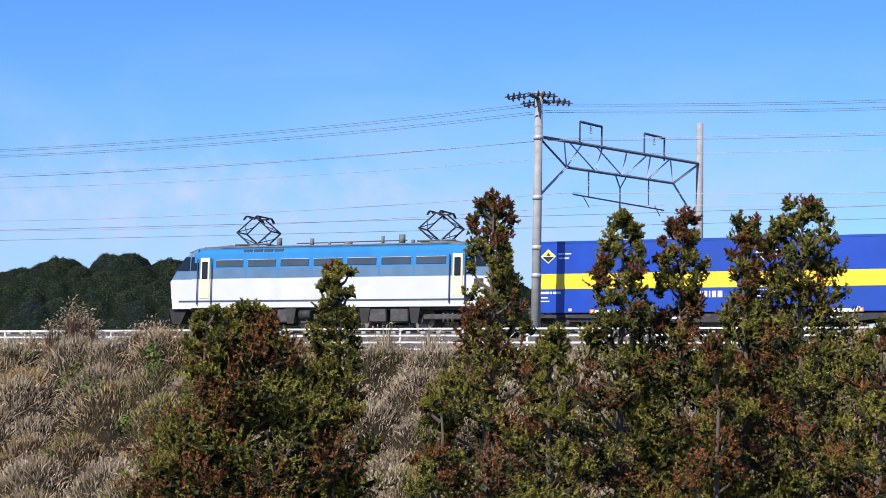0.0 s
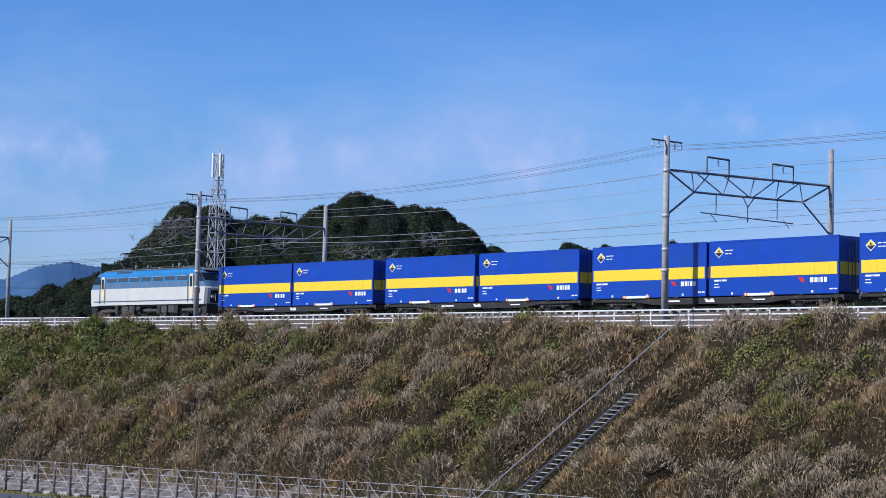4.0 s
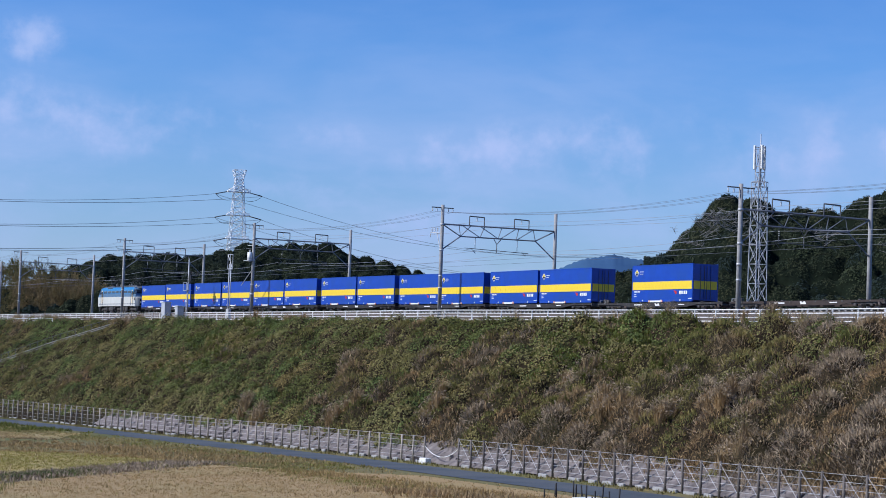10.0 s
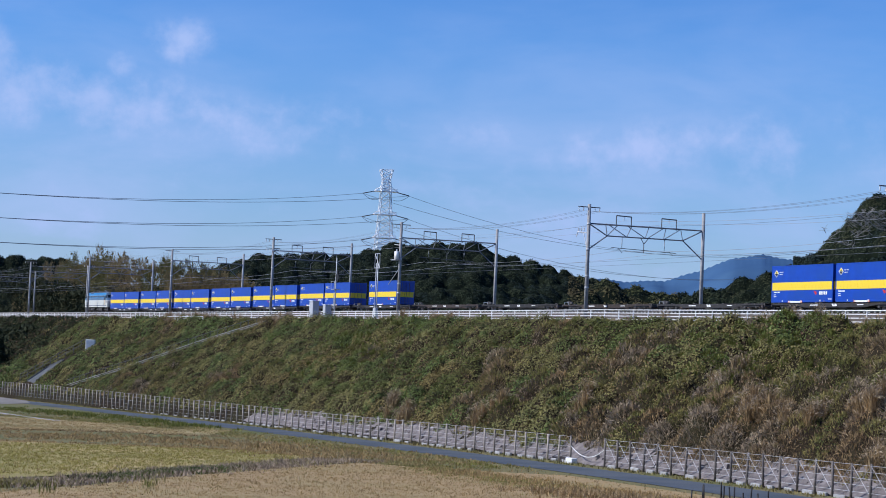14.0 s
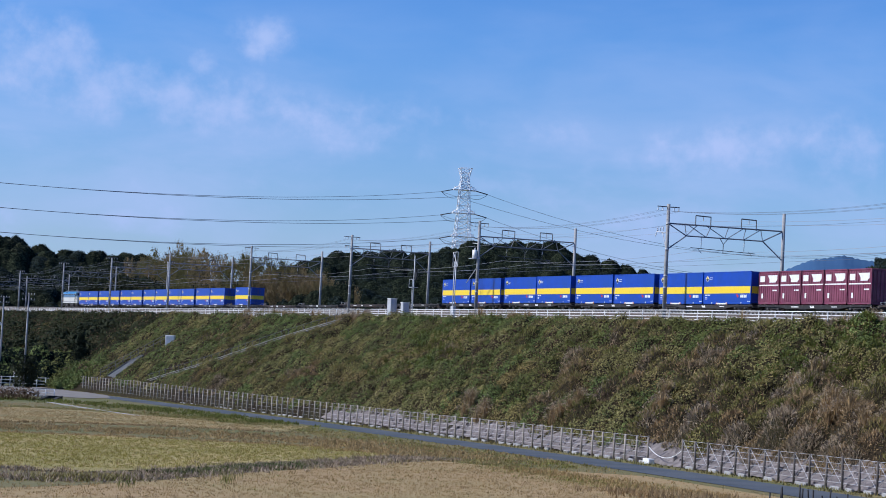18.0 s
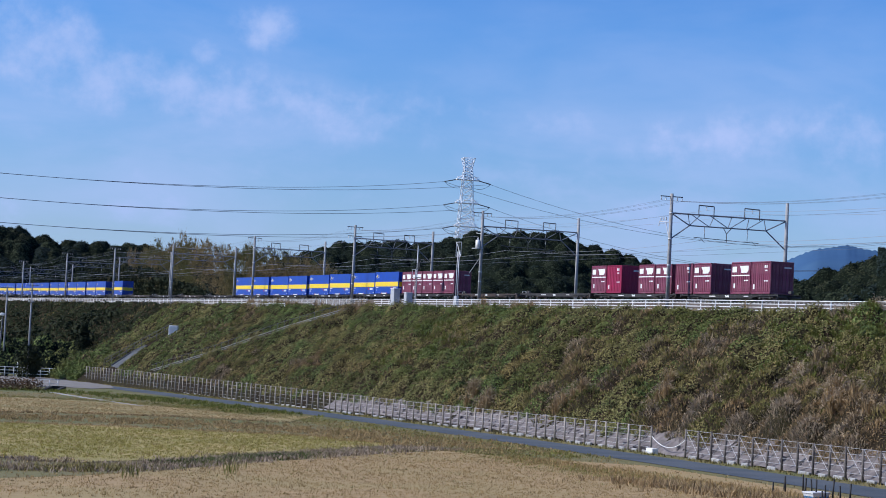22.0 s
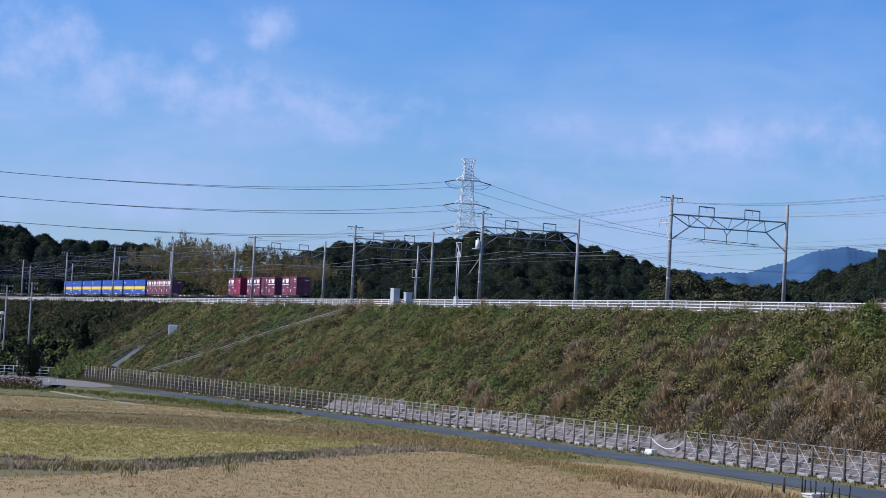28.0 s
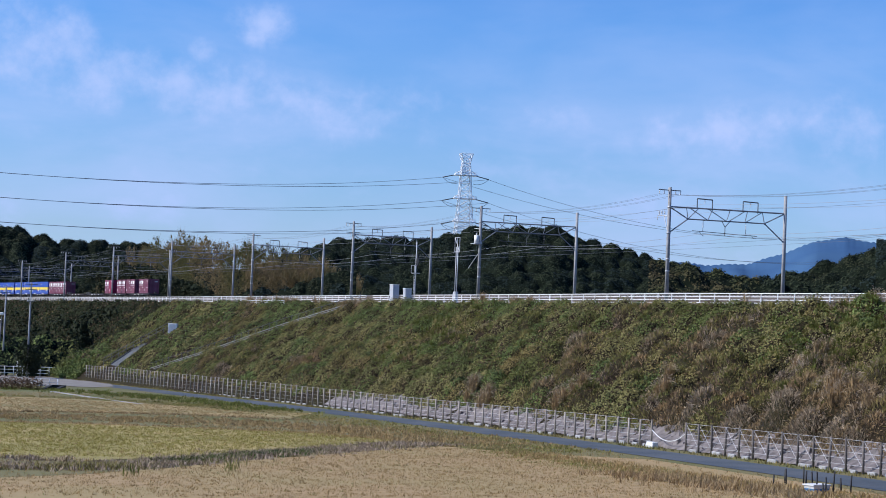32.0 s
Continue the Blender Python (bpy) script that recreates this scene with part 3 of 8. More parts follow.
        bars(c, "code_bar", face * 4.3 - (0.42 if face > 0 else 0), 0.155 * H, (0.42,), 0.05, yy, WHITE)
        bars(c, "brand_bar", -face * 2.75 - (0.0 if face > 0 else 0.0) - (1.15 if face > 0 else 0), 0.20 * H, (0.20, 0.18, 0.06, 0.21, 0.24), 0.27, yy, WHITE, 0.07)
        rx = -face * 2.1
        flat_mark(c, "red_swoosh", [(rx - 0.26, 0.215 * H), (rx - 0.05, 0.20 * H), (rx + 0.18, 0.285 * H), (rx + 0.24, 0.305 * H), (rx - 0.22, 0.28 * H)], yy, RED_MARK)
        bars(c, "code_bar", -face * 4.1 - (0.5 if face > 0 else 0), 0.07 * H, (0.24, 0.24), 0.07, yy, WHITE)
        for gx in (-2.9, 0.0, 2.9):
            bm = bmesh.new()
            bm_box(bm, (gx - 0.07, yy, 0.07), (gx + 0.07, yy + 0.02, 0.19))
            part("lifting_mark", bm, WHITE, c)
    for sy in (-1, 1):
        bm = bmesh.new()
        bm_box(bm, (0.05, sy * (y + 0.005) - 0.012, -0.02), (1.75, sy * (y + 0.005) + 0.012, 0.12))
        pk = part("fork_pocket_plate", bm, WHITE, c, "white fork pocket plate with orange end marks")
        for gx in (-0.10, 1.88):
            bm = bmesh.new()
            bm_box(bm, (gx - 0.11, sy * (y + 0.005) - 0.014, -0.02), (gx + 0.11, sy * (y + 0.005) + 0.014, 0.15))
            mk = part("reflector", bm, ORANGE, pk)
            bm = bmesh.new()
            bm_box(bm, (gx - 0.05, sy * (y + 0.012) - 0.014, 0.02), (gx + 0.05, sy * (y + 0.012) + 0.014, 0.11))
            part("reflector_core", bm, WHITE, mk)
    return c


def short_container(material, striped, label):
    L, W, H = 3.68, 2.45, BOX_H - 0.10
    c = empty("short_container", None, label, "container", "red containers on the train")
    y = W / 2
    bm = bmesh.new()
    bm_box(bm, (-L / 2 + 0.03, -y + 0.05, 0.1), (L / 2 - 0.03, y - 0.05, H - 0.05))
    part("body", bm, material, c)
    bm = bmesh.new()
    bm_box(bm, (-0.15, -0.02, 0.2), (0.15, 0.02, H - 0.2), 0, 0.014)
    rib = mesh_of("side_rib", bm, material)
    for sy in (-1, 1):
        for k in range(9):
            part("side_rib", rib, None, c).location = (-L / 2 + 0.32 + k * 0.38, sy * (y - 0.032), 0)
    bm = bmesh.new()
    bm_box(bm, (-0.022, -0.125, 0.2), (0.022, 0.125, H - 0.2), 0, 0.012)
    rib = mesh_of("end_rib", bm, material)
    for sx in (-1, 1):
        for k in range(6):
            part("end_rib", rib, None, c).location = (sx * (L / 2 - 0.008), -y + 0.295 + k * 0.37, 0)
    bm = bmesh.new()
    for sx in (-1, 1):
        for sy in (-1, 1):
            bm_box(bm, (sx * (L / 2 - 0.06) - 0.06, sy * (y - 0.06) - 0.06, 0.0), (sx * (L / 2 - 0.06) + 0.06, sy * (y - 0.06) + 0.06, H), 0, 0.02)
    for zz in (0.0, H - 0.12):
        for sy in (-1, 1):
            bm_box(bm, (-L / 2, sy * (y - 0.06) - 0.06, zz), (L / 2, sy * (y - 0.06) + 0.06, zz + 0.12), 0, 0.02)
        for sx in (-1, 1):
            bm_box(bm, (sx * (L / 2 - 0.06) - 0.06, -y, zz), (sx * (L / 2 - 0.06) + 0.06, y, zz + 0.12), 0, 0.02)
    part("frame", bm, material, c)
    yy = y - 0.011
    if striped:
        bars(c, "belt_line", -L / 2 + 0.1, 0.56 * H, (L - 0.2,), 0.11, yy, WHITE)
        flat_mark(c, "white_block", [(0.75, 0.68 * H), (1.62, 0.68 * H), (1.62, 0.86 * H), (0.75, 0.86 * H)], yy, WHITE)
        flat_mark(c, "white_block", [(-1.2, 0.66 * H), (-0.1, 0.66 * H), (-0.1, 0.75 * H), (0.25, 0.88 * H), (-1.5, 0.88 * H), (-1.5, 0.74 * H)], yy, WHITE)
        bars(c, "code_bar", 1.0, 0.18 * H, (0.3,), 0.45, yy, WHITE)
        bars(c, "code_bar", -1.5, 0.40 * H, (0.5, 0.25), 0.12, yy, WHITE)
    else:
        bars(c, "white_emblem", -1.2, 0.80 * H, (0.2, 0.3), 0.26, yy, WHITE)
        bars(c, "code_bar", -1.2, 0.70 * H, (0.45,), 0.12, yy, WHITE)
        bars(c, "code_bar", 1.1, 0.15 * H, (0.28,), 0.45, yy, WHITE)
        bars(c, "code_bar", -1.4, 0.38 * H, (0.5, 0.2), 0.10, yy, WHITE)
    bm = bmesh.new()
    bm_box(bm, (-L / 2 - 0.022, -0.95, 0.80 * H), (-L / 2 - 0.016, -0.2, 0.84 * H))
    part("end_code_bar", bm, WHITE, c)
    return c


def pantograph(loco, x):
    p = empty("pantograph")
    p.parent = loco
    p.location = (x, 0, 3.98)
    p.scale = (1.0, 1.0, 1.17)
    bm = bmesh.new()
    for sy in (-0.55, 0.55):
        bm_tube(bm, (-0.95, sy, 0.1), (0.95, sy, 0.1), 0.04, n=5)
    for sx in (-0.75, 0.75):
        bm_tube(bm, (sx, -0.55, 0.1), (sx, 0.55, 0.1), 0.04, n=5)
        for sy in (-0.5, 0.5):
            bm_tube(bm, (sx, sy, -0.14), (sx, sy, 0.1), 0.06, n=8)
    part("base_frame", bm, DARKSTEEL, p)
    for sy in (-0.5, 0.5):
        for sx in (-1, 1):
            bm = bmesh.new()
            bm_tube(bm, (sx * 0.25, sy, 0.15), (sx * 0.92, sy * 0.95, 0.62), 0.040, n=5)
            bm_tube(bm, (sx * 0.25, sy, 0.15), (sx * 0.6, -sy, 0.4), 0.018, n=4)
            part("lower_arm", bm, BLACK, p)
            bm = bmesh.new()
            bm_tube(bm, (sx * 0.92, sy * 0.95, 0.62), (sx * 0.12, sy * 0.85, 1.18), 0.034, n=5)
            bm_tube(bm, (sx * 0.92, sy, 0.62), (sx * 0.5, -sy, 0.9), 0.018, n=4)
            part("upper_arm", bm, BLACK, p)
    for sx in (-0.92, 0.92):
        bm = bmesh.new()
        bm_tube(bm, (sx, -0.5, 0.62), (sx, 0.5, 0.62), 0.032, n=5)
        part("elbow_bar", bm, BLACK, p)
    bm = bmesh.new()
    for sx in (-0.28, 0.28):
        bm_loft(bm, [[(sx - 0.05, yy, zz), (sx + 0.05, yy, zz), (sx + 0.05, yy, zz + 0.05), (sx - 0.05, yy, zz + 0.05)] for yy, zz in ((-0.98, 1.06), (-0.72, 1.22), (0.72, 1.22), (0.98, 1.06))])
    for sy in (-0.4, 0.4):
        bm_box(bm, (-0.3, sy - 0.03, 1.17), (0.3, sy + 0.03, 1.22))
    part("collector_head", bm, BLACK, p)


def locomotive():
    """Nose at x = +8.65; 17.3 m long, both ends alike."""
    lo = empty("electric_locomotive", None, "two-tone blue and white electric locomotive with cream cab doors", "locomotive")
    side = 1.42
    bm = bmesh.new()
    bm_box(bm, (-7.198, -side, 1.05), (7.198, side, 2.42), 0)
    part("lower_body", bm, LOCO_WHITE, lo, "white lower body side")
    bm = bmesh.new()
    for sy in (-1, 1):
        bm_box(bm, (-7.9, sy * side - 0.006, 1.31), (7.9, sy * side + 0.006, 1.40))
    part("dark_line", bm, LINE, lo)
    bm = bmesh.new()
    bm_box(bm, (-7.0, -side + 0.005, 2.42), (7.0, side - 0.005, 2.90), 0)
    part("grey_band", bm, LOCO_GREY, lo, "grey-blue middle band")
    bm = bmesh.new()
    prof = [(-side + 0.01, 2.90), (-side + 0.03, 3.58), (-side + 0.2, 3.80), (-0.75, 3.93), (0.75, 3.93), (side - 0.2, 3.80), (side - 0.03, 3.58), (side - 0.01, 2.90)]
    bm_loft(bm, [[(x, y, z) for y, z in prof] for x in (-7.1, 7.1)])
    part("upper_body", bm, LOCO_BLUE, lo, "light blue upper side and roof edge")
    for k in range(7):
        cx = 5.19 - k * 1.73
        for sy in (-1, 1):
            bm = bmesh.new()
            bm_box(bm, (cx - 0.74, sy * (side - 0.012) - 0.02, 2.96), (cx + 0.74, sy * (side - 0.012) + 0.02, 3.30), 0, 0.02)
            w = part("side_window", bm, SLATE, lo)
            bm = bmesh.new()
            bm_box(bm, (cx - 0.74, sy * (side + 0.006) - 0.012, 3.295), (cx + 0.74, sy * (side + 0.006) + 0.012, 3.312))
            part("window_frame", bm, LOCO_WHITE, w)
            bm = bmesh.new()
            bm_box(bm, (cx - 0.89, sy * side - 0.012, 2.42), (cx - 0.84, sy * side + 0.002, 2.94))
            part("panel_seam", bm, LOCO_BLUE, lo)
    # cab ends: a proud nose, a black face panel and a raked wrap-round windscreen
    def front(y, z):
        back = 0.20 * max(0.0, (abs(y) - 0.95) / 0.47) ** 1.5 + 0.05 * abs(y)
        return float(np.interp(z, [0.95, 1.05, 2.28, 2.42, 2.86, 3.54, 3.72], [8.50, 8.52, 8.66, 8.58, 8.30, 7.72, 7.45])) - back

    across = (-1.42, -1.2, -0.95, -0.5, 0.0, 0.5, 0.95, 1.2, 1.42)
    for e in (-1, 1):
        bm = bmesh.new()
        bm_loft(bm, [[(e * 7.2, y, 1.0)] + [(e * front(y, z), y, z) for z in (1.0, 1.6, 2.28, 2.40)] + [(e * 7.2, y, 2.40)] for y in across])
        part("nose", bm, LOCO_WHITE, lo, "white cab nose")
        bm = bmesh.new()
        bm_loft(bm, [[(e * 6.95, y, 2.404)] + [(e * front(y * w, z), y * w, z) for z, w in ((2.404, 1.0), (2.86, 0.995), (3.2, 0.97), (3.54, 0.94))] + [(e * 7.2, y * 0.9, 3.72), (e * 6.95, y * 0.93, 3.84)] for y in across])
        cabo = part("cab", bm, LOCO_GREY, lo, "grey-blue cab with raked windscreen")
        for y0, y1 in ((-1.28, -0.04), (0.04, 1.28)):
            bm = bmesh.new()
            rows = []
            for k in range(6):
                y = y0 + (y1 - y0) * k / 5
                rows.append([(e * (front(y, z) + d), y, z) for z, d in ((2.90, -0.02), (2.90, 0.015), (3.22, 0.02), (3.50, 0.015), (3.50, -0.02))])
            bm_loft(bm, rows)
            part("windscreen", bm, GLASSDARK, cabo)
        bm = bmesh.new()
        bm_loft(bm, [[(e * (front(y, z) + d), y, z) for z, d in ((1.12, -0.02), (1.12, 0.02), (1.6, 0.02), (2.12, 0.02), (2.12, -0.02))] for y in (-0.98, -0.5, 0.0, 0.5, 0.98)])
        face = part("face_panel", bm, BLACK, lo, "black panel across the cab front")
        for y in (-0.62, 0.62):
            bm = bmesh.new()
            bm_tube(bm, (e * 8.72, y, 1.25), (e * 8.76, y, 1.85), 0.022, n=5)
            part("grab_rail", bm, STEEL, face)
        for sy in (-1, 1):
            bm = bmesh.new()
            pts = [(7.36, 2.84), (8.10, 2.84), (7.60, 3.48), (7.36, 3.48)]
            bm_loft(bm, [[(e * x, sy * (1.415 - (z - 2.84) * 0.11), z) for x, z in pts], [(e * x, sy * (1.435 - (z - 2.84) * 0.11), z) for x, z in pts]])
            part("cab_window", bm, GLASSDARK, cabo)
            bm = bmesh.new()
            pts = [(6.86, 2.84), (7.29, 2.84), (7.29, 3.48), (6.86, 3.48)]
            bm_loft(bm, [[(e * x, sy * (1.415 - (z - 2.84) * 0.11), z) for x, z in pts], [(e * x, sy * (1.44 - (z - 2.84) * 0.11), z) for x, z in pts]])
            part("cab_window", bm, GLASSDARK, cabo)
            bm = bmesh.new()
            bm_box(bm, (e * 6.50 - 0.25, sy * 1.425 - 0.02, 1.50), (e * 6.50 + 0.25, sy * 1.425 + 0.02, 3.42), 0, 0.015)
            door = part("cab_door", bm, CREAM, lo, "cream cab side door")
            bm = bmesh.new()
            bm_box(bm, (e * 6.50 - 0.15, sy * 1.448 - 0.01, 2.42), (e * 6.50 + 0.15, sy * 1.448 + 0.01, 3.24), 0, 0.03)
            part("door_window", bm, GLASSDARK, door)
            bm = bmesh.new()
            for dx in (-0.38, 0.38):
                bm_tube(bm, (e * 6.50 + dx, sy * 1.49, 1.2), (e * 6.50 + dx, sy * 1.49, 3.4), 0.026, n=5)
            part("hand_rail", bm, LINE, door)
            bm = bmesh.new()
            bm_tube(bm, (e * 8.46, sy * 0.80, 1.62), (e * 8.64, sy * 0.80, 1.62), 0.13, n=12)
            part("headlight", bm, PORCELAIN, lo)
        bm = bmesh.new()
        bm_loft(bm, [[(e * 7.5, y, 1.05), (e * 8.5, y, 1.05), (e * 8.35, y * 0.96, 0.32), (e * 7.9, y * 0.96, 0.32)] for y in (-1.25, 1.25)])
        part("skirt", bm, SILL, lo, "grey snow plough skirt")
        coupler(lo, e * 8.45, e)
    for x in (-5.9, 0.0, 5.9):
        bogie(lo, x, (-1.35, 1.35), 0.56)
    for x in (-3.6, -2.5, 2.2, 3.3):
        for sy in (-1.075, 1.075):
            bm = bmesh.new()
            bm_box(bm, (x - 0.45, sy - 0.225, 0.35), (x + 0.45, sy + 0.225, 1.0), 0, 0.05)
            part("underfloor_box", bm, UNDER, lo)
    bm = bmesh.new()
    bm_box(bm, (-7.4, -1.2, 0.9), (7.4, 1.2, 1.05))
    part("floor_frame", bm, UNDER, lo)
    bm = bmesh.new()
    bm_tube(bm, (0.9, 1.12, 0.72), (1.5, 1.12, 0.72), 0.24, n=12)
    part("air_reservoir", bm, SILL, lo)
    for x in (-4.4, -1.9, 1.9, 4.4):
        bm = bmesh.new()
        bm_loft(bm, [[(x - 0.28, 1.28, 1.05), (x + 0.28, 1.28, 1.05), (x + 0.16, 1.28, 0.3), (x - 0.16, 1.28, 0.3)], [(x - 0.28, 1.36, 1.05), (x + 0.28, 1.36, 1.05), (x + 0.16, 1.36, 0.3), (x - 0.16, 1.36, 0.3)]])
        part("bracket", bm, SILL, lo)
    bm = bmesh.new()
    bm_box(bm, (-6.9, -0.9, 3.90), (6.9, 0.9, 3.99), 0, 0.03)
    part("roof_walk", bm, ROOFGREY, lo)
    for e in (-1, 1):
        bm = bmesh.new()
        bm_loft(bm, [[(e * x, y, z) for x, z in ((5.2, 3.98), (5.4, 4.06), (7.2, 3.92), (7.75, 3.72), (6.9, 3.80))] for y in (-0.9, 0.9)])
        part("roof_cowl", bm, ROOFGREY, lo)
    for x0, x1, h in ((3.0, 3.25, 0.42), (1.3, 1.5, 0.36), (-3.4, -3.1, 0.45), (-2.35, -2.2, 0.4), (0.4, 0.55, 0.18), (-0.7, -0.3, 0.14), (-3.9, -3.7, 0.2)):
        bm = bmesh.new()
        bm_tube(bm, ((x0 + x1) / 2, 0.35, 3.98), ((x0 + x1) / 2, 0.35, 3.98 + h), (x1 - x0) / 2, n=10)
        part("roof_insulator", bm, ROOFGREY, lo)
    bm = bmesh.new()
    bm_tube(bm, (-3.5, 0.35, 4.16), (2.2, 0.35, 4.12), 0.03, n=5)
    part("roof_bus_bar", bm, DARKSTEEL, lo)
    for k in range(4):
        bm = bmesh.new()
        bm_box(bm, (4.05 - k * 0.55, 1.20, 3.62), (4.5 - k * 0.55, 1.33, 3.79), 0, 0.01)
        part("roof_vent", bm, SLATE, lo)
    pantograph(lo, 4.45)
    pantograph(lo, -5.05)
    bm = bmesh.new()
    bm_box(bm, (-7.75, side + 0.002, 1.9), (-7.3, side + 0.014, 2.28))
    part("side_grille", bm, SILL_RUST, lo)
    return lo


def build_train():
    loco = locomotive()
    MOVING.append((loco, 8.65, 0.0))
    plain = flat_wagon(SILL, "long grey container flat wagon on two bogies")
    rusty = flat_wagon(SILL_RUST, "long brown container flat wagon on two bogies")
    wagons = []
    for n in range(20):
        base = rusty if n in (7, 9, 16) else plain
        first = base in wagons
        w = copy_thing(base, Matrix()) if first else base
        wagons.append(w)
        if n in (7, 8, 9, 10, 16, 17):
            w["label"] = "empty grey container flat wagon on two bogies" if base is plain else "empty brown container flat wagon on two bogies"
        MOVING.append((w, 18.6 + 20.4 * n + 9.66, 0.0))
    box = long_container()
    used = False
    for n in (0, 1, 2, 3, 4, 5, 11, 12, 13, 14):
        for k in (0, 1):
            b = copy_thing(box, Matrix()) if used else box
            used = True
            MOVING.append((b, 18.6 + 20.4 * n + 4.75 + k * (9.82 if n % 2 else 9.62), DECK + 0.065))
    b = copy_thing(box, Matrix())
    b["label"] = "lone blue box container with a yellow belt"
    MOVING.append((b, 151.4, DECK + 0.065))
    kinds = {"s": short_container(MAROON, True, "maroon short container with white blocks and belt line"), "m": short_container(MAGENTA, False, "magenta-red short container with small white marks"), "p": short_container(MAROON, False, "faded maroon short container with small white marks")}
    seen = set()
    for first, row in ((324.7, "sssss"), (385.0, "sm ss"), (405.0, "ps sp")):
        for i, k in enumerate(row):
            if k == " ":
                continue
            c = copy_thing(kinds[k], Matrix()) if k in seen else kinds[k]
            seen.add(k)
            MOVING.append((c, first + 1.85 + i * 3.87, DECK + 0.065))


build_train()

# ---- overhead line: portals, poles and wires ----
def wire_mesh(name, pts, r, material, sides=4):
    pts = np.asarray(pts, float)
    d = np.gradient(pts, axis=0)
    d /= np.linalg.norm(d, axis=1)[:, None]
    side = np.cross(d, [0, 0, 1.0])
    side /= np.linalg.norm(side, axis=1)[:, None] + 1e-9
    up = np.cross(side, d)
    ang = np.arange(sides) * 2 * math.pi / sides
    ring = pts[:, None] + r * (np.cos(ang)[None, :, None] * side[:, None] + np.sin(ang)[None, :, None] * up[:, None])
    k = np.arange(len(pts) - 1)[:, None] * sides
    f = np.concatenate([np.concatenate([k + a, k + (a + 1) % sides, k + sides + (a + 1) % sides, k + sides + a], 1) for a in range(sides)])
    return soup(name, ring.reshape(-1, 3), f, material, smooth=True)


def insulator(parent, p, length=0.34, material=None, along=(0, 0, -1), r=0.075):
    bm = bmesh.new()
    a = Vector(along).normalized()
    bm_tube(bm, p, Vector(p) + a * length, 0.03, n=5)
    for k in range(3):
        c = Vector(p) + a * length * (0.3 + 0.26 * k)
        bm_tube(bm, c, c + a * 0.05, r, r * 0.55, n=8)
    return part("insulator", bm, material or PORCELAIN, parent)


def pole(parent, s, off, top, base_z, r=0.19, bands=True):
    bm = bmesh.new()
    c = Vector((*map(float, xy(s, off)), 0))
    bm_tube(bm, (c.x, c.y, base_z), (c.x, c.y, top), r * 1.12, r * 0.88, n=14)
    p = part("pole", bm, CONCRETE, parent)
    if bands:
        for z in (top - 2.0, top - 4.6, base_z + 4.6, base_z + 3.4):
            bm = bmesh.new()
            bm_tube(bm, (c.x, c.y, z - 0.09), (c.x, c.y, z + 0.09), r * 1.08 + 0.012, n=14)
            part("clamp_band", bm, STEEL, p)
    return p


NEAR, FAR = -2.0, 11.0
FAR_TOP = {-164.8: 0.45, -114.5: 0.3}


def crossarm(parent, s, top, strain=False, z_down=0.30, reach=1.25):
    def q(o, z, ds=0.0):
        x, y = xy(s + ds, NEAR + o)
        return Vector((float(x), float(y), z))

    bm = bmesh.new()
    z = top - z_down
    a, b = q(-reach, z), q(reach, z)
    bm_tube(bm, a, b, 0.09 if strain else 0.05, n=4)
    arm = part("crossarm", bm, DARKSTEEL, parent)
    for o in (-reach + 0.08, -reach + 0.6, reach - 0.6, reach - 0.08):
        if strain:
            for way in (-1, 1):
                insulator(arm, q(o, z + 0.02, way * 0.12), 1.0, DARKPORC, q(o, z - 0.10, way * 1.0) - q(o, z, 0), 0.15)
        else:
            insulator(arm, q(o, z - 0.04), 0.36)
    return arm


